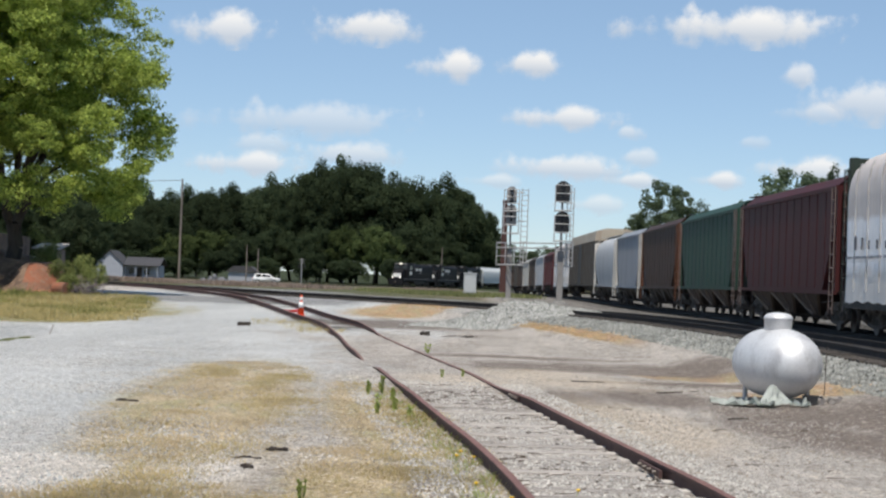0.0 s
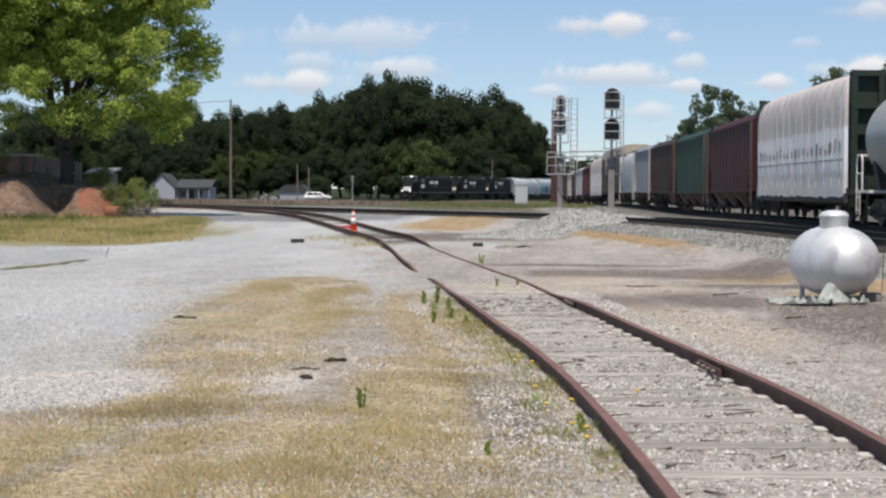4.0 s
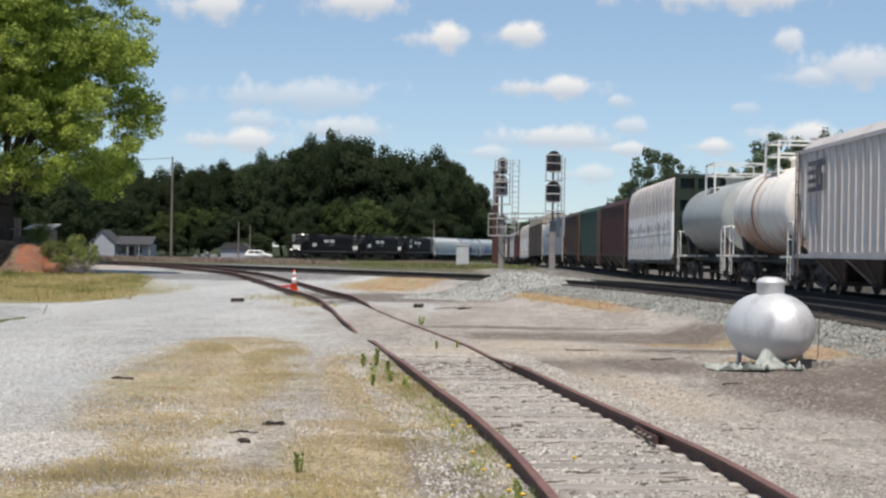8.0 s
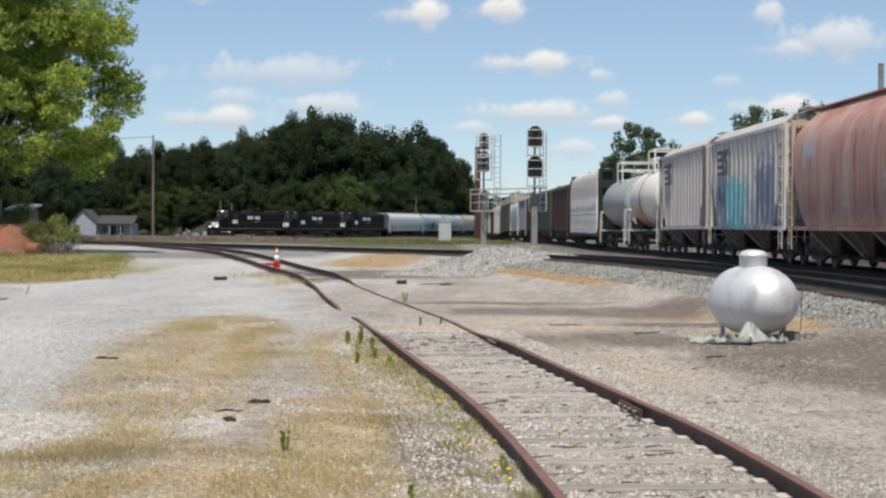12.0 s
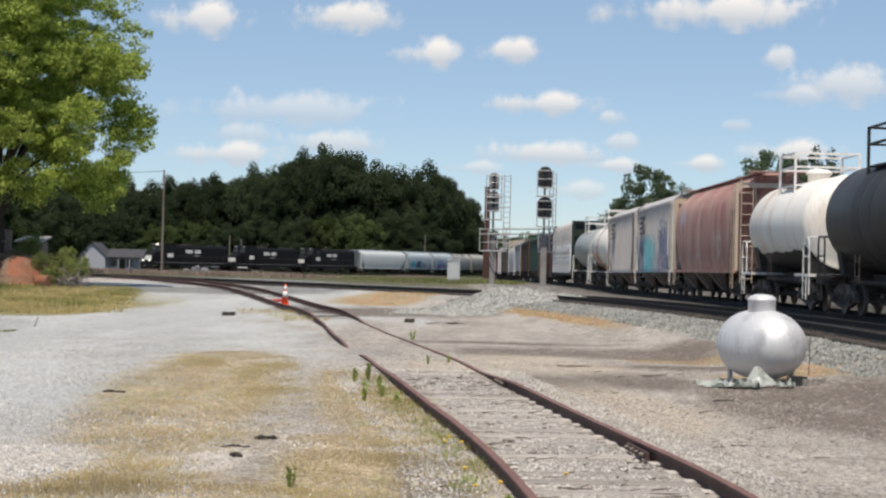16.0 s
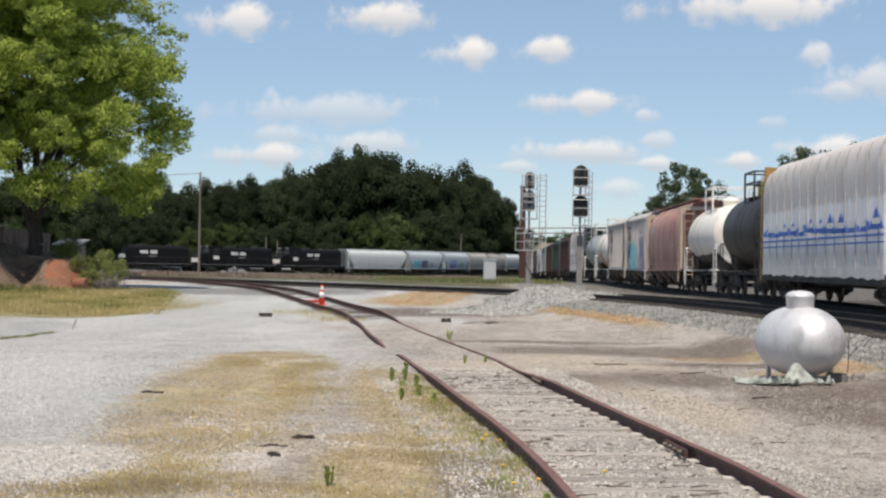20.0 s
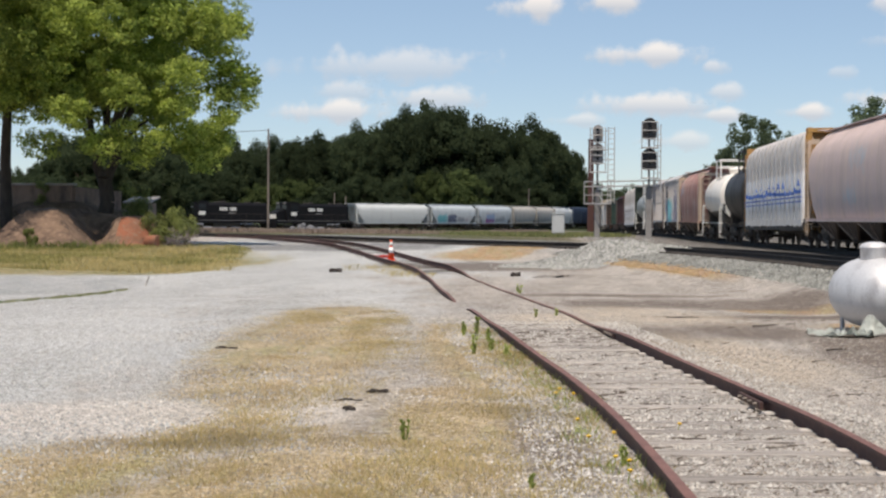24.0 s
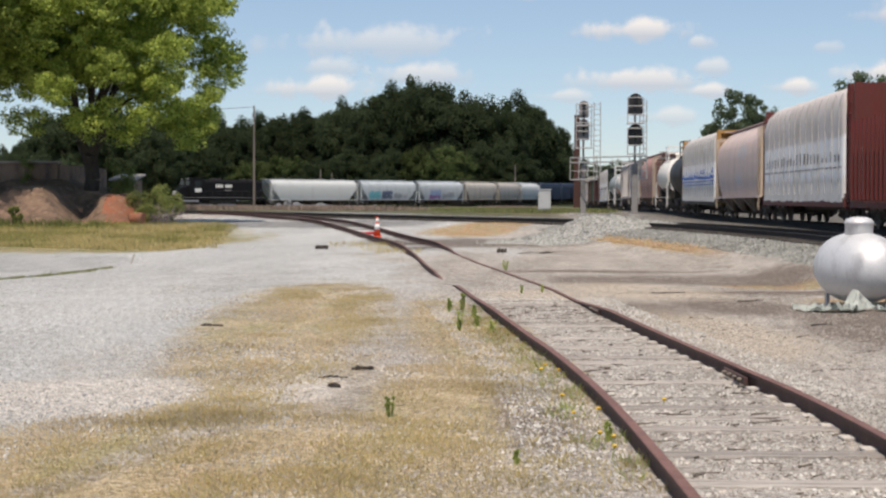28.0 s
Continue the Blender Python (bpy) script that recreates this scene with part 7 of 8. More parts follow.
# ---- propane tank ----
def propane_tank():
    t = thing("propane_tank", "silver propane tank with a domed cap standing on dirt", "gas tank", m=pose(4.78, 25.0, gz(4.78, 25.0), 0, 0, 25))
    R, h, zc = 0.515, 0.78, 0.57
    prof = []
    for i in range(41):
        a = math.pi * (i / 40 - 0.5)
        prof.append((R * math.cos(a) ** 0.84 if 0 < i < 40 else 0.0, h * math.copysign(abs(math.sin(a)) ** 0.84, math.sin(a))))
    part("shell", lathe(B(), prof, 64, "y", (0, 0, zc)), M["silver"], t, smooth=True)
    cap = part("cap", lathe(B(), [(0.2, -0.06), (0.203, 0.125), (0.214, 0.13), (0.214, 0.15), (0.2, 0.168), (0.17, 0.2), (0.1, 0.222), (0, 0.23)], 40, "z", (0, 0, zc + R)), M["silver"], t, "domed silver valve cap", smooth=True)
    part("hasp", box(B(), 0.2, -0.03, zc + R + 0.07, 0.235, 0.03, zc + R + 0.13, 0.006), M["signal_grey"], cap)
    part("data_plate", box(B(), 0.27, -0.16, zc + R - 0.085, 0.33, 0.0, zc + R - 0.08), M["signal_grey"], t)
    for y in (-0.4, 0.4):
        for x in (-0.26, 0.26):
            part("leg", box(B(), x - 0.025, y - 0.03, -0.02, x + 0.025, y + 0.03, 0.2, 0.006), M["signal_grey"], t)
            part("foot", box(B(), x - 0.06, y - 0.07, -0.005, x + 0.06, y + 0.07, 0.02), M["signal_grey"], t)


propane_tank()


def crumpled(name, label, x, y, w, d, z, turn, seed, lift=0.1):
    """A torn, crumpled sheet of metal."""
    rr = random.Random(seed)
    nx, ny = 9, 6
    bm = B()
    g = [[bm.verts.new(((i / (nx - 1) - 0.5) * w + rr.uniform(-0.03, 0.03), (j / (ny - 1) - 0.5) * d + rr.uniform(-0.04, 0.04),
                        z + max(0.004, lift * noise.noise((i * 0.8 + seed, j * 0.9, seed)) + rr.uniform(0, 0.03)))) for i in range(nx)] for j in range(ny)]
    for j in range(ny - 1):
        for i in range(nx - 1):
            if rr.random() > 0.08:
                bm.faces.new((g[j][i], g[j][i + 1], g[j + 1][i + 1], g[j + 1][i]))
    bmesh.ops.solidify(bm, geom=list(bm.faces), thickness=0.004)
    o = part(name, bm, M["sheet"])
    o.matrix_world = pose(x, y, gz(x, y), 0, 0, turn)
    return tagged(o, label, "scrap metal")


crumpled("metal_sheet", "crumpled pale green sheet metal under the tank", 4.1, 23.85, 0.8, 0.5, 0.02, 8, 2, 0.15)
crumpled("metal_sheet", "crumpled pale green sheet metal under the tank", 4.32, 23.7, 0.5, 0.35, 0.03, -20, 7, 0.2)
crumpled("metal_sheet", "crumpled pale green sheet metal under the tank", 4.9, 23.8, 0.26, 0.3, 0.03, -12, 4, 0.14)


def bent_flap():
    """A torn sheet, bent upright, with a fold down its middle."""
    bm = B()
    g = []
    for j in range(9):
        v = j / 8
        row = []
        for i in range(9):
            u = i / 8 - 0.5
            x = u * (0.5 - 0.42 * v) + 0.1 * v * v - 0.1 * v
            y = 0.14 * abs(u + 0.08) + 0.22 * v + 0.03 * noise.noise((u * 4, v * 3, 1))
            row.append(bm.verts.new((x, y, 0.27 * v + 0.12 * u * (1 - v) + 0.035 * noise.noise((u * 5, v * 4, 3)))))
        g.append(row)
    for j in range(8):
        for i in range(8):
            bm.faces.new((g[j][i], g[j][i + 1], g[j + 1][i + 1], g[j + 1][i]))
    bmesh.ops.solidify(bm, geom=list(bm.faces), thickness=0.004)
    o = part("metal_flap", bm, M["sheet"])
    o.matrix_world = pose(4.58, 23.75, gz(4.58, 23.75) + 0.03, 0, 6, 10)
    tagged(o, "bent pale green sheet standing in front of the tank", "scrap metal")


bent_flap()
crate = thing("plastic_crate", "small black plastic crate beside the tank", "crate", m=pose(5.12, 24.05, gz(5.12, 24.05), 0, 0, -8))
for x0, y0, x1, y1 in ((-0.14, -0.1, 0.14, -0.085), (-0.14, 0.085, 0.14, 0.1), (-0.14, -0.085, -0.125, 0.085), (0.125, -0.085, 0.14, 0.085)):
    part("side", box(B(), x0, y0, 0, x1, y1, 0.15), M["black"], crate)
part("bottom", box(B(), -0.125, -0.085, 0, 0.125, 0.085, 0.012), M["black"], crate)
for x, y, k in ((5.35, 24.0, 2),):
    scrap("board_scrap", "grey board scrap beside the tank", x, y, 0.2, 0.1, 0.09, 20 * k, M["tie"], 20 + k, 2)
stake = thing("wire_stake", "thin bent wire stake beside the tank", "stake", m=pose(5.62, 25.6, gz(5.6, 25.6)))
part("wire", rod(B(), (0, 0, -0.05), (0.02, 0, 0.75), 0.007, seg=6), M["char"], stake)


# ---- cone ----
def traffic_cone(x, y):
    t = thing("traffic_cone", "orange traffic cone with a white band between the rails", "traffic cone", m=pose(x, y, gz(x, y) + 0.06))
    part("base", box(B(), -0.19, -0.19, 0, 0.19, 0.19, 0.035, 0.012), M["orange"], t)
    part("cone", lathe(B(), [(0.15, 0.03), (0.045, 0.84), (0.035, 0.86), (0.02, 0.86)], 24), M["orange"], t, smooth=True)
    for z0, z1 in ((0.32, 0.56), (0.63, 0.78)):
        r = lambda z: 0.15 - (z - 0.03) * 0.105 / 0.81 + 0.003
        part("white_band", lathe(B(), [(r(z0), z0), (r(z1), z1)], 24), M["reflect"], t, smooth=True)


traffic_cone(-6.4, 70.9)


# ---- signals ----
def signal_head(t, x, z, h, w, finish):
    """A rounded black backboard with three hooded lamps."""
    bm = B()
    out = [(x + w / 2 * math.cos(a), z + h - w / 2 + w / 2 * math.sin(a)) for a in [math.pi * i / 10 for i in range(11)]]
    out += [(x + w / 2 * math.cos(a), z + w * 0.2 + w * 0.2 * math.sin(a)) for a in [math.pi + math.pi * i / 10 for i in range(11)]]
    prism(bm, out, -0.42, -0.38)
    head = part("signal_head", bm, finish, t, "rounded signal backboard")
    for k in range(3):
        zz = z + h - 0.32 - k * 0.38
        part("lamp_housing", rod(B(), (x, -0.38, zz), (x, -0.12, zz), 0.14, seg=14), M["black"], head)
        bm = B()
        for i in range(9):
            a0, a1 = math.pi * (i / 9) * 1.0, math.pi * ((i + 1) / 9) * 1.0
            q = [(x + 0.15 * math.cos(a), yy, zz + 0.15 * math.sin(a)) for a, yy in ((a0, -0.42), (a1, -0.42), (a1, -0.68), (a0, -0.68))]
            bm.faces.new([bm.verts.new(c) for c in q])
        part("hood", bm, M["black"], head)
        part("lens", rod(B(), (x, -0.44, zz), (x, -0.425, zz), 0.11, seg=14), M["lens"], head)


def signal_mast(x, y, top, label, heads, ladder_x, wide, finish):
    z = gz(x, y)
    t = thing("railway_signal", label, "railway signal", m=pose(x, y, z))
    top -= z
    part("foundation", box(B(), -0.36, -0.36, -0.4, 0.36, 0.36, 0.18, 0.03), M["ballast"], t)
    part("column", box(B(), -wide / 2, -wide / 2, 0.1, wide / 2, wide / 2, 3.5, 0.04), M["mast"], t)
    part("mast", rod(B(), (0, 0, 3.4), (0, 0, top - 0.4), 0.075, seg=12), M["mast"], t)
    for zz, h, w in heads:
        signal_head(t, 0.0, zz - z, h, w, finish)
        # service cage in front of the head
        for xx in (-0.52, 0.52):
            part("cage_post", rod(B(), (xx, -0.8, zz - z - 0.5), (xx, -0.8, zz - z + h * 0.8), 0.036, seg=6), M["signal_grey"], t)
        for k in range(4):
            part("cage_bar", rod(B(), (-0.52, -0.8, zz - z - 0.5 + k * (h * 0.8 + 0.5) / 3), (0.52, -0.8, zz - z - 0.5 + k * (h * 0.8 + 0.5) / 3), 0.03, seg=6), M["signal_grey"], t)
        part("step_platform", box(B(), -0.55, -0.82, zz - z - 0.55, 0.6, 0.1, zz - z - 0.5), M["signal_grey"], t)
    bm = B()
    for s in (-0.22, 0.22):
        rod(bm, (ladder_x + s, 0.1, 2.5), (ladder_x + s, 0.1, top - 0.3), 0.035, seg=6)
    k = 2.7
    while k < top - 0.3:
        rod(bm, (ladder_x - 0.22, 0.1, k), (ladder_x + 0.22, 0.1, k), 0.022, seg=6)
        k += 0.36
    part("ladder", bm, M["signal_grey"], t)
    for k in (3.6, top - 2.6, top - 0.6):
        part("ladder_stay", rod(B(), (0, 0, k), (ladder_x, 0.1, k), 0.03, seg=6), M["signal_grey"], t)
    return t


signal_mast(6.88, 112, 8.1, "tall railway signal with two black heads beside the main track", ((6.75, 1.45, 0.95), (4.75, 1.45, 0.95)), 0.55, 0.4, M["black"])
signal_mast(3.7, 118, 8.25, "tall railway signal with grey heads turned aside", ((6.85, 1.2, 0.7), (5.3, 1.5, 0.75)), 0.95, 0.36, M["mast"])
# walkway between the masts
bridge = thing("signal_walkway", "grey steel walkway with railings between the signals", "walkway", m=pose(0, 0, 0))
ENDS = Vector((2.8, 118.2, 0)), Vector((7.7, 112.4, 0))
for zz in (3.78, 4.12):
    part("rail_bar", rod(B(), (*ENDS[0].xy, zz), (*ENDS[1].xy, zz), 0.045, seg=6), M["signal_grey"], bridge)
for a, b in ((0.0, 0.36), (0.78, 1.0)):      # a basket at each mast
    p, q = ENDS[0].lerp(ENDS[1], a), ENDS[0].lerp(ENDS[1], b)
    for k, zz in enumerate((2.6, 3.2)):
        part("rail_bar" if k else "deck", rod(B(), (*p.xy, zz), (*q.xy, zz), 0.03 if k else 0.05, seg=6), M["signal_grey"], bridge)
    for k in range(4):
        c = p.lerp(q, k / 3)
        part("rail_post", rod(B(), (*c.xy, 2.57), (*c.xy, 4.15), 0.035, seg=6), M["signal_grey"], bridge)

cabinet = thing("signal_cabinet", "grey metal signal cabinet beside the track", "cabinet", m=pose(1.3, 150, gz(1.3, 150)))
part("body", box(B(), -0.55, -0.4, 0.2, 0.55, 0.4, 1.9, 0.03), M["box_grey"], cabinet)
part("roof", box(B(), -0.62, -0.47, 1.9, 0.62, 0.47, 2.0, 0.02), M["box_grey"], cabinet)
part("door", box(B(), -0.48, -0.43, 0.3, 0.48, -0.4, 1.8, 0.01), M["box_grey"], cabinet)
part("plinth", box(B(), -0.6, -0.45, -0.2, 0.6, 0.45, 0.2), M["ballast"], cabinet)

tower = thing("brick_chimney", "old red-brown brick chimney beyond the railway", "chimney", m=pose(8.6, 310, gz(8.6, 310)))
part("shaft", prism(B(), [(-0.6, -0.3), (0.6, -0.3), (0.45, 16.4), (-0.45, 16.4)], -0.5, 0.5), M["brick"], tower)
part("rim", box(B(), -0.52, -0.58, 16.4, 0.52, 0.58, 16.8, 0.03), M["brick"], tower)


# ---- poles ----
def utility_pole(x, y, h, label, arms=1):
    t = thing("utility_pole", label, "utility pole", m=pose(x, y, gz(x, y)))
    part("pole", rod(B(), (0, 0, -0.4), (0, 0, h), 0.13, 0.09, 10), M["pole_wood"], t)
    for k in range(arms):
        part("crossarm", box(B(), -0.9, -0.16, h - 0.7 - k * 0.8, 0.9, -0.08, h - 0.58 - k * 0.8), M["pole_wood"], t)
        for x2 in (-0.8, -0.3, 0.3, 0.8):
            part("insulator", lathe(B(), [(0.04, 0), (0.05, 0.06), (0.03, 0.14), (0, 0.15)], 8, "z", (x2, -0.12, h - 0.58 - k * 0.8)), M["black"], t)


utility_pole(-29.4, 180, 11.1, "tall wooden utility pole beside the far track", 0)
utility_pole(-38.6, 312, 6.9, "wooden pole behind the far track", 0)
utility_pole(-37.2, 318, 6.3, "wooden pole behind the far track", 0)
utility_pole(-3.0, 352, 8.5, "wooden pole behind the far track", 0)
cable = thing("overhead_cable", "thin overhead cable strung from the utility pole", "cable")
cp = [Vector((-29.4, 180, 10.8)).lerp(Vector((-75, 180, 10.6)), i / 12) - Vector((0, 0, 0.7 * (1 - (i / 6 - 1) ** 2))) for i in range(13)]
bm = B()
rings = [[bm.verts.new(p + Vector((0, 0.025 * math.cos(k * 1.2566), 0.025 * math.sin(k * 1.2566)))) for k in range(5)] for p in cp]
for a, b in zip(rings, rings[1:]):
    for k in range(5):
        bm.faces.new((a[k], a[(k + 1) % 5], b[(k + 1) % 5], b[k]))
part("wire", bm, M["black"], cable)
mast = thing("antenna_mast", "slender grey antenna mast beyond the main track", "mast", m=pose(32.4, 120, gz(32, 120)))
part("pole", rod(B(), (0, 0, -0.3), (0, 0, 19), 0.09, 0.06, 8), M["signal_grey"], mast)
mast2 = thing("antenna_mast", "thick grey post beyond the main track", "mast", m=pose(32.0, 120.5, gz(32, 120)))
part("pole", rod(B(), (0, 0, -0.3), (0, 0, 13.2), 0.2, 0.2, 10), M["mast"], mast2)


def crossing_signal(x, y):
    t = thing("crossing_signal", "railway crossing signal with a crossbuck beside the road", "crossing signal", m=pose(x, y, gz(x, y)))
    part("post", rod(B(), (0, 0, -0.3), (0, 0, 5.0), 0.09, seg=8), M["signal_grey"], t)
    for a in (45, -45):
        o = part("blade", box(B(), -0.6, -0.02, -0.08, 0.6, 0.02, 0.08), M["mast"], t)
        o.matrix_local = pose(0, -0.1, 4.4, 0, a, 0)
    part("lamp_bar", rod(B(), (-0.5, -0.08, 3.4), (0.5, -0.08, 3.4), 0.04, seg=6), M["black"], t)
    for s in (-0.5, 0.5):
        part("lamp", rod(B(), (s, -0.18, 3.4), (s, -0.1, 3.4), 0.26, seg=16), M["black"], t)


crossing_signal(-30.6, 336)


# ---- bank, wall, house, car ----
def bank_height(x, y):
    h = 0.0
    for cx, cy, rx, ry, top in ((-32.5, 93.5, 6, 5, 2.2), (-22.1, 90.2, 2.1, 3.6, 1.6), (-24.2, 92.2, 2.6, 3.8, 1.75), (-38, 93, 8, 7, 2.8), (-28, 96, 6, 5, 2.4), (-25, 96, 3.5, 3.5, 2.0)):
        d = math.hypot((x - cx) / rx, (y - cy) / ry)
        if d < 1:
            h = max(h, top * S(0, 0.72, 1 - d))
    # a spur of the bank with a level crest and worn slopes
    return max(h, 2.0 * max(0.0, min(1.0, (-23.3 - x) / 2.1, (x + 28.6) / 1.7, (y - 83.5) / 3.4, (95 - y) / 2)))


def earth(name, label, x0, x1, y0, y1, material, test):
    xs, ys = np.arange(x0, x1, 0.3), np.arange(y0, y1, 0.3)
    n = len(xs)
    V = [(x, y, gz(x, y) - 0.06 + bank_height(x, y) + 0.14 * noise.noise((x * 0.9, y * 0.9, 0)) * (bank_height(x, y) > 0.05)) for y in ys for x in xs]
    me = bpy.data.meshes.new(name)
    me.from_pydata(V, [], [(j * n + i, j * n + i + 1, (j + 1) * n + i + 1, (j + 1) * n + i) for j in range(len(ys) - 1) for i in range(n - 1) if test(xs[i], ys[j])])
    me.materials.append(material)
    return tagged(new(name, me), label, "earth bank", kind="structure")


clay_spot = lambda x, y: x > -22.4 + 0.5 * noise.noise((x, y * 0.7, 3))
earth("earth_bank", "bare brown earth bank under the tree", -47, -20, 82, 101, M["bank"], lambda x, y: not clay_spot(x, y))
earth("clay_bank", "bare red clay slope at the end of the bank", -47, -19, 82, 101, M["clay"], clay_spot)
wall = thing("retaining_wall", "dark stained block wall behind the earth bank", "wall")
tagged(wall, kind="structure")
for k in range(9):      # poured bays of the wall, butted with open joints
    x = -47.5 + 2.3 * k
    part("wall_bay", box(B(), x, 95.2 + 0.03 * (k % 2), -0.5, x + 2.27, 95.6, 3.298), M["wall"], wall)
o = part("return_wall", box(B(), -0.2, 0, -0.5, 0.2, 5.2, 3.24), M["wall"], wall)
o.matrix_world = pose(-26.95, 95.4, 0, -2, 0, -16)
part("coping", box(B(), -47.7, 95.0, 3.3, -26.7, 95.8, 3.42, 0.02), M["tie"], wall)
M["block"] = mat("grey_shed_boards", (0.22, 0.16, 0.115), 0.9, (0.13, 0.1, 0.075), 0.6, 1.5)
low = thing("shed", "small grey shed with a pale flat roof behind the bank", "shed")
part("wall", box(B(), -25.6, 103, -0.5, -24.3, 105.3, 2.4), M["block"], low)
part("roof", prism_x(B(), [(102.8, 2.36), (102.8, 2.46), (105.5, 2.8), (105.5, 2.7)], -25.8, -24.1), M["tie"], low)
bucket = thing("orange_bucket", "rusty orange drum lying by the clay slope", "drum", m=pose(-20.5, 86.8, gz(-20.5, 86.8) + 0.3, 90, 0, 60))
part("drum", lathe(B(), [(0.32, 0), (0.33, 0.3), (0.34, 0.32), (0.33, 0.34), (0.32, 0.8), (0.28, 0.8)], 16), M["clay"], bucket)


def house():
    t = thing("house", "small white house with a grey gabled roof and porch", "house", m=pose(-61.8, 302, gz(-60, 302) - 0.1))
    part("wall", prism(B(), [(-2.4, 0), (2.4, 0), (2.4, 2.7), (0, 4.9), (-2.4, 2.7)], 0, 8), M["house"], t)
    for s in (-1, 1):
        part("roof", prism(B(), [(0, 5.05), (s * 2.75, 2.5), (s * 2.75, 2.38), (0, 4.9)], -0.3, 8.3), M["shingle"], t)
    part("wing", box(B(), 2.4, 2.0, 0, 8.6, 7, 2.6), M["house"], t)
    part("wing_roof", prism_x(B(), [(0.3, 2.55), (4.5, 4.0), (8, 2.5), (8, 2.4), (4.5, 3.85), (0.3, 2.45)], 2.4, 9), M["shingle"], t)
    for x in (2.7, 4.6, 6.6, 8.5):
        part("porch_post", box(B(), x - 0.07, 0.5, 0, x + 0.07, 0.64, 2.5), M["house"], t)
    for x, y in ((-1.2, -0.03), (3.6, 1.96), (6.4, 1.96)):
        w = part("window", box(B(), x - 0.45, y, 0.9, x + 0.45, y + 0.05, 2.1), M["glass"], t)
        part("window_frame", box(B(), x - 0.52, y - 0.02, 0.8, x + 0.52, y + 0.02, 0.9), M["house"], w)
    part("door", box(B(), 4.6, 1.95, 0.1, 5.5, 2.0, 2.15), M["bark"], t)


house()
shed = thing("house", "low grey-roofed house half hidden by weeds", "house", m=pose(-41, 325, gz(-41, 325)))
part("wall", box(B(), -2.6, 0, 0, 2.6, 5, 1.9), M["house"], shed)
part("roof", prism(B(), [(-3, 1.85), (3, 1.85), (1.6, 3.0), (-1.6, 3.0)], -0.4, 5.4), M["shingle"], shed)


def parked_car():
    """A white estate car, side on to the view."""
    t = thing("suv", "white estate car parked behind the far track", "car", m=pose(-33.6, 301, gz(-33, 301) + 0.05, 0, 0, 0))
    body = [(-2.4, 0.45), (-2.4, 0.95), (-2.2, 1.05), (-1.95, 1.55), (-1.6, 1.68), (0.4, 1.68), (1.2, 1.12), (2.25, 0.98), (2.4, 0.75), (2.4, 0.42), (1.9, 0.35), (-1.9, 0.35)]
    bm = B()
    a = [bm.verts.new((x, -0.88, z)) for x, z in body]
    b = [bm.verts.new((x, 0.88, z)) for x, z in body]
    for i in range(len(body)):
        j = (i + 1) % len(body)
        bm.faces.new((a[i], a[j], b[j], b[i]))
    bm.faces.new(a)
    bm.faces.new(b[::-1])
    bmesh.ops.recalc_face_normals(bm, faces=bm.faces)
    bmesh.ops.bevel(bm, geom=list(bm.edges), offset=0.05, segments=2, affect="EDGES")
    part("body", bm, M["car_white"], t, smooth=True)
    for x0, x1, x2, x3 in ((-1.85, -1.62, -0.75, -0.75), (-0.65, -0.65, 0.1, 0.1), (0.2, 0.2, 0.35, 0.95)):
        for s in (-1, 1):
            bm = B()
            q = [(x0, s * 0.895, 1.12), (x3, s * 0.895, 1.12), (x2, s * 0.895, 1.55), (x1, s * 0.895, 1.55)]
            bm.faces.new([bm.verts.new(c) for c in q])
            bmesh.ops.solidify(bm, geom=list(bm.faces), thickness=0.02)
            part("window", bm, M["glass"], t)
    for x in (-1.45, 1.45):
        for s in (-1, 1):
            w = part("wheel", rod(B(), (x, s * 0.72, 0.33), (x, s * 0.92, 0.33), 0.34, seg=18), M["rubber"], t)
            part("rim", rod(B(), (x, s * 0.9, 0.33), (x, s * 0.93, 0.33), 0.2, seg=14), M["signal_grey"], w)
    for s in (-0.65, 0.65):
        part("headlight", box(B(), 2.33, s - 0.15, 0.72, 2.43, s + 0.15, 0.88), M["reflect"], t)
        part("tail_light", box(B(), -2.43, s - 0.12, 0.8, -2.36, s + 0.12, 1.0), M["red_plastic"], t)


parked_car()


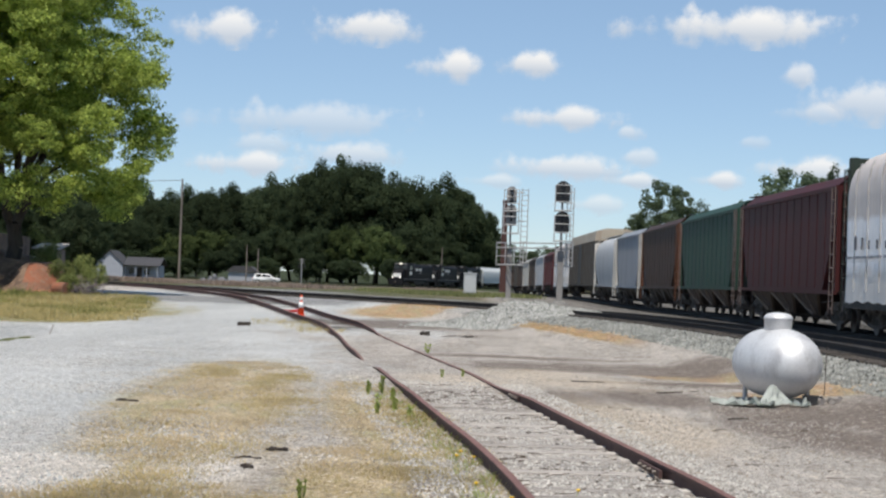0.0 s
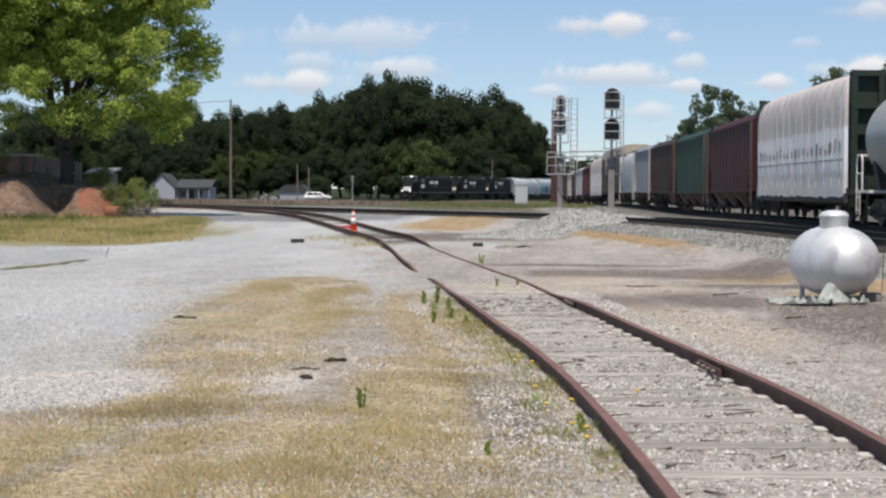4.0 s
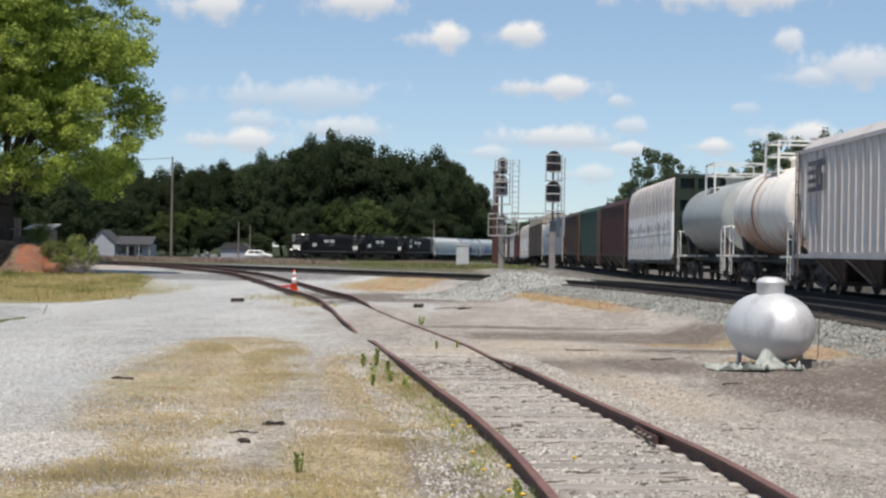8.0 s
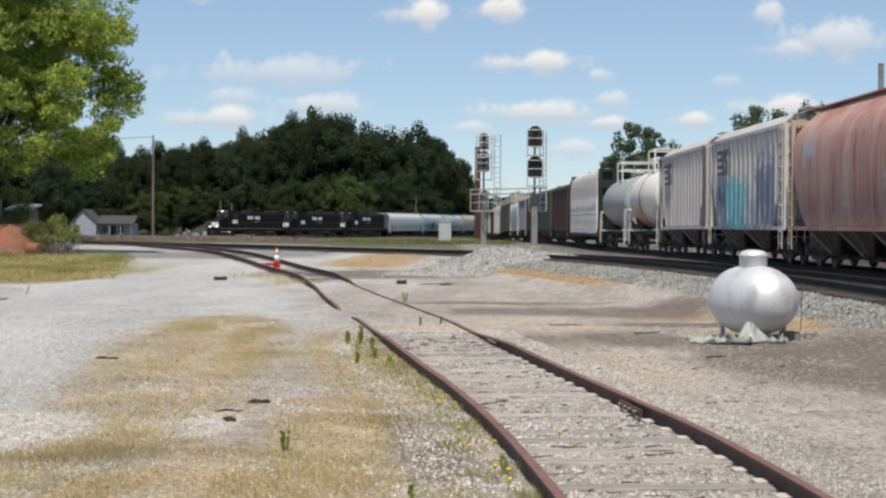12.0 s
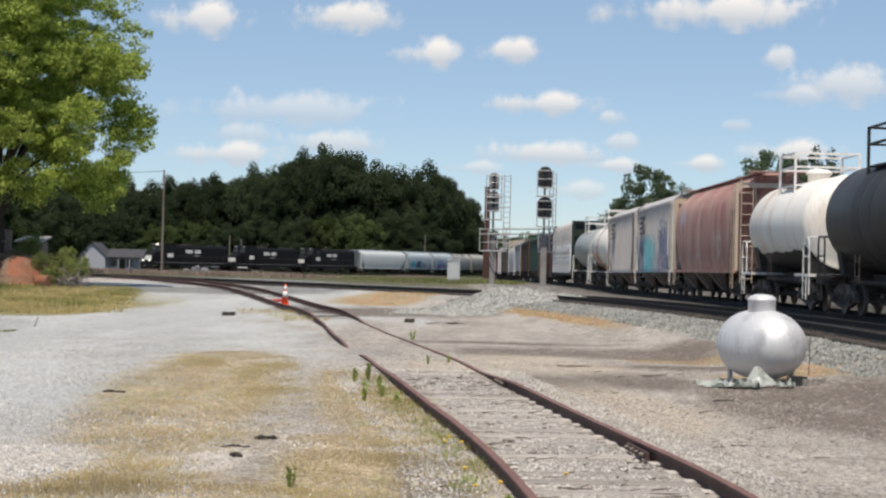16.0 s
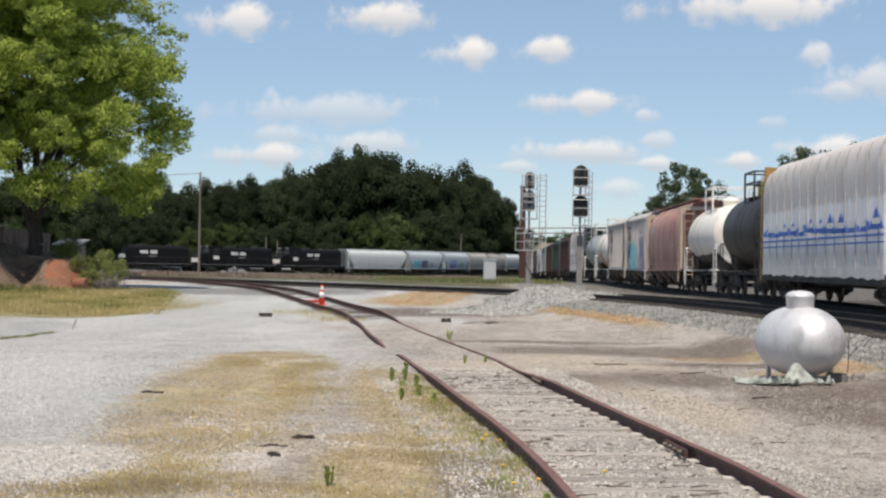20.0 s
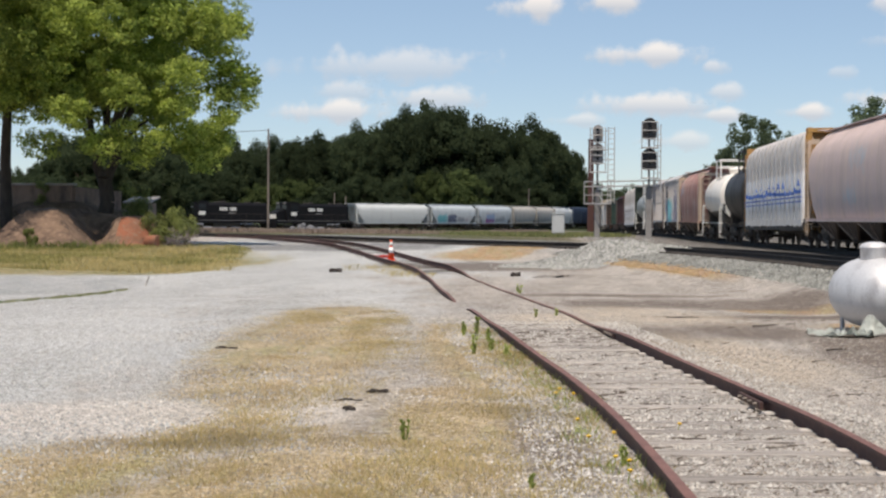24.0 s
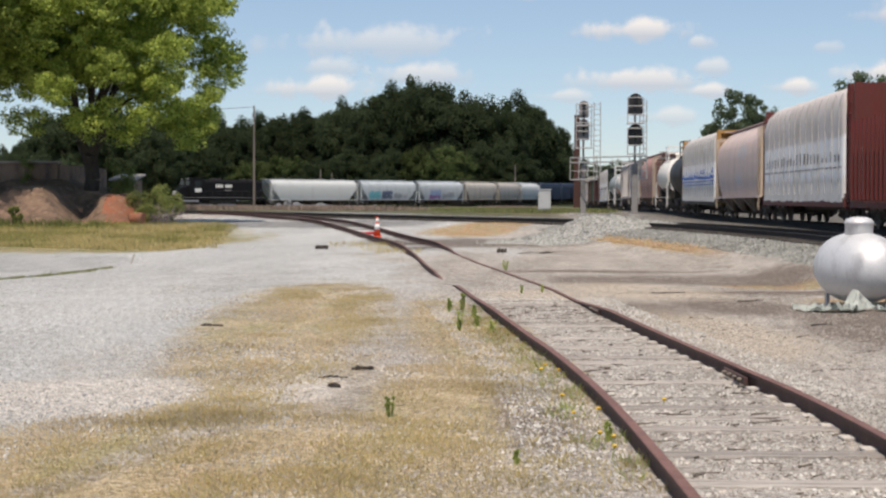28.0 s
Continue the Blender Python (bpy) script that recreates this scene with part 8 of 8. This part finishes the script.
# ---- clouds, far off ----
def cloud_material():
    m = bpy.data.materials.new("cumulus")
    m.use_nodes = True
    nt = m.node_tree
    nt.nodes.clear()
    add, link = nt.nodes.new, nt.links.new
    out = add("ShaderNodeOutputMaterial")
    co = add("ShaderNodeTexCoord")
    oi = add("ShaderNodeObjectInfo")
    mp = add("ShaderNodeVectorMath")
    mp.operation = "SUBTRACT"
    link(co.outputs["Generated"], mp.inputs[0])
    mp.inputs[1].default_value = (0.5, 0.5, 0.42)
    sc = add("ShaderNodeVectorMath")
    sc.operation = "MULTIPLY"
    link(mp.outputs[0], sc.inputs[0])
    sc.inputs[1].default_value = (2, 0, 2)
    ln = add("ShaderNodeVectorMath")
    ln.operation = "LENGTH"
    link(sc.outputs[0], ln.inputs[0])
    n = add("ShaderNodeTexNoise")
    n.noise_dimensions = "4D"
    n.inputs["Scale"].default_value, n.inputs["Detail"].default_value, n.inputs["Roughness"].default_value = 0.018, 6, 0.55
    link(co.outputs["Object"], n.inputs["Vector"])
    w = add("ShaderNodeMath")
    w.operation = "MULTIPLY"
    w.inputs[1].default_value = 40
    link(oi.outputs["Random"], w.inputs[0])
    link(w.outputs[0], n.inputs["W"])
    a = add("ShaderNodeMath")
    a.operation = "MULTIPLY_ADD"
    a.inputs[1].default_value, a.inputs[2].default_value = 1.9, -0.95
    link(n.outputs[0], a.inputs[0])
    s = add("ShaderNodeMath")
    s.operation = "SUBTRACT"
    link(a.outputs[0], s.inputs[0])
    link(ln.outputs["Value"], s.inputs[1])
    mr = add("ShaderNodeMapRange")
    mr.interpolation_type = "SMOOTHSTEP"
    mr.inputs[1].default_value, mr.inputs[2].default_value = -0.85, -0.25
    link(s.outputs[0], mr.inputs[0])
    col = add("ShaderNodeSeparateXYZ")
    link(co.outputs["Generated"], col.inputs[0])
    rp = add("ShaderNodeValToRGB")
    rp.color_ramp.elements[0].position, rp.color_ramp.elements[1].position = 0.25, 0.6
    rp.color_ramp.elements[0].color, rp.color_ramp.elements[1].color = (0.62, 0.68, 0.76, 1), (0.98, 0.97, 0.95, 1)
    link(col.outputs[2], rp.inputs[0])
    dn = add("ShaderNodeMath")
    dn.operation = "MULTIPLY"
    link(mr.outputs[0], dn.inputs[0])
    link(oi.outputs["Alpha"], dn.inputs[1])
    em, tr, mx = add("ShaderNodeEmission"), add("ShaderNodeBsdfTransparent"), add("ShaderNodeMixShader")
    link(rp.outputs[0], em.inputs[0])
    link(dn.outputs[0], mx.inputs[0])
    link(tr.outputs[0], mx.inputs[1])
    link(em.outputs[0], mx.inputs[2])
    link(mx.outputs[0], out.inputs[0])
    return m


M["cloud"] = cloud_material()
CLOUDS = ((-495, 493, 187, 72, 0.95), (-205, 504, 204, 65, 1.00), (-28, 431, 136, 61, 1.00), (124, 441, 130, 54, 1.00), (-315, 314, 385, 68, 0.50), (-411, 261, 136, 43, 0.45), (-235, 247, 215, 49, 0.65), (-433, 219, 226, 49, 0.85), (200, 333, 226, 47, 0.90), (336, 307, 56, 31, 0.55), (196, 235, 272, 49, 0.80), (348, 258, 90, 38, 0.55), (60, 199, 124, 27, 0.50), (338, 210, 124, 29, 0.75), (513, 218, 107, 34, 0.85), (553, 532, 396, 74, 1.00), (663, 436, 79, 52, 0.70), (794, 391, 226, 83, 0.70), (694, 247, 204, 52, 0.90), (265, 160, 147, 38, 0.50), (580, 296, 68, 27, 0.35), (704, 361, 136, 38, 0.50))
for x, z, w, h, thick in CLOUDS:
    w, h = w * 1.35, h * 1.5
    bm = B()
    g = [[bm.verts.new(((i / 6 - 0.5) * w, 30 * ((i / 6 - 0.5) ** 2 + (j / 4 - 0.5) ** 2), (j / 4 - 0.5) * h)) for i in range(7)] for j in range(5)]
    for j in range(4):
        for i in range(6):
            bm.faces.new((g[j][i], g[j][i + 1], g[j + 1][i + 1], g[j + 1][i]))
    o = part("cloud", bm, M["cloud"])
    o.matrix_world = pose(x, 3400, z)
    o.color = (1, 1, 1, thick)
    o.visible_shadow = False
    tagged(o, "small white fair-weather cumulus cloud in blue sky", "cloud", "clouds", "structure")


# ---- grassy seam and leaning stake at the asphalt's edge ----
seam = [(-10.75 + 0.12 * noise.noise((y, 2, 0)) - 0.004 * (y - 38) ** 2 * (y < 38), y) for y in np.arange(30, 43.2, 0.09)]
blades("seam_grass", seam, 0.06, 0.07, 9, M["field"], "thin line of weeds along the asphalt edge", "grass", 41, 0.012)
post = thing("leaning_stake", "short dark stake leaning at the edge of the drive", "stake", m=pose(-10.85, 45.5, gz(-10.85, 45.5)))
part("stake", rod(B(), (0, 0, -0.05), (0.13, 0, 0.28), 0.022, 0.02, seg=8), M["tie"], post)


# ---- what moves ----
def on_track(path, s, half):
    a, b = path(s - half), path(s + half)
    c = (a + b) / 2
    d = b - a
    return Matrix.Translation(c) @ Matrix.Rotation(math.atan2(-d.x, d.y), 4, "Z") @ Matrix.Rotation(math.atan2(d.z, d.xy.length), 4, "X")


def gone(t):
    """How far the near train has run by t seconds."""
    return 6.114 * t + 0.0025 * t * t


def motions():
    for car, s, half in near_cars:
        walk(car, [(t, on_track(path_a, s + gone(t), half)) for t in range(0, 29, 2)])
    for wheels, dy in rolling:      # wheels turn as far as the train runs
        walk(wheels, [(k / 10, Matrix.Translation((0, dy, 0.42)) @ Matrix.Rotation(-gone(k / 10) / 0.42, 4, "X")) for k in range(281)])
    for car, s, half in far_cars:
        walk(car, [(t, on_track(far_at, s + 4.0 * (t - 8), half)) for t in range(0, 29, 2)])


motions()
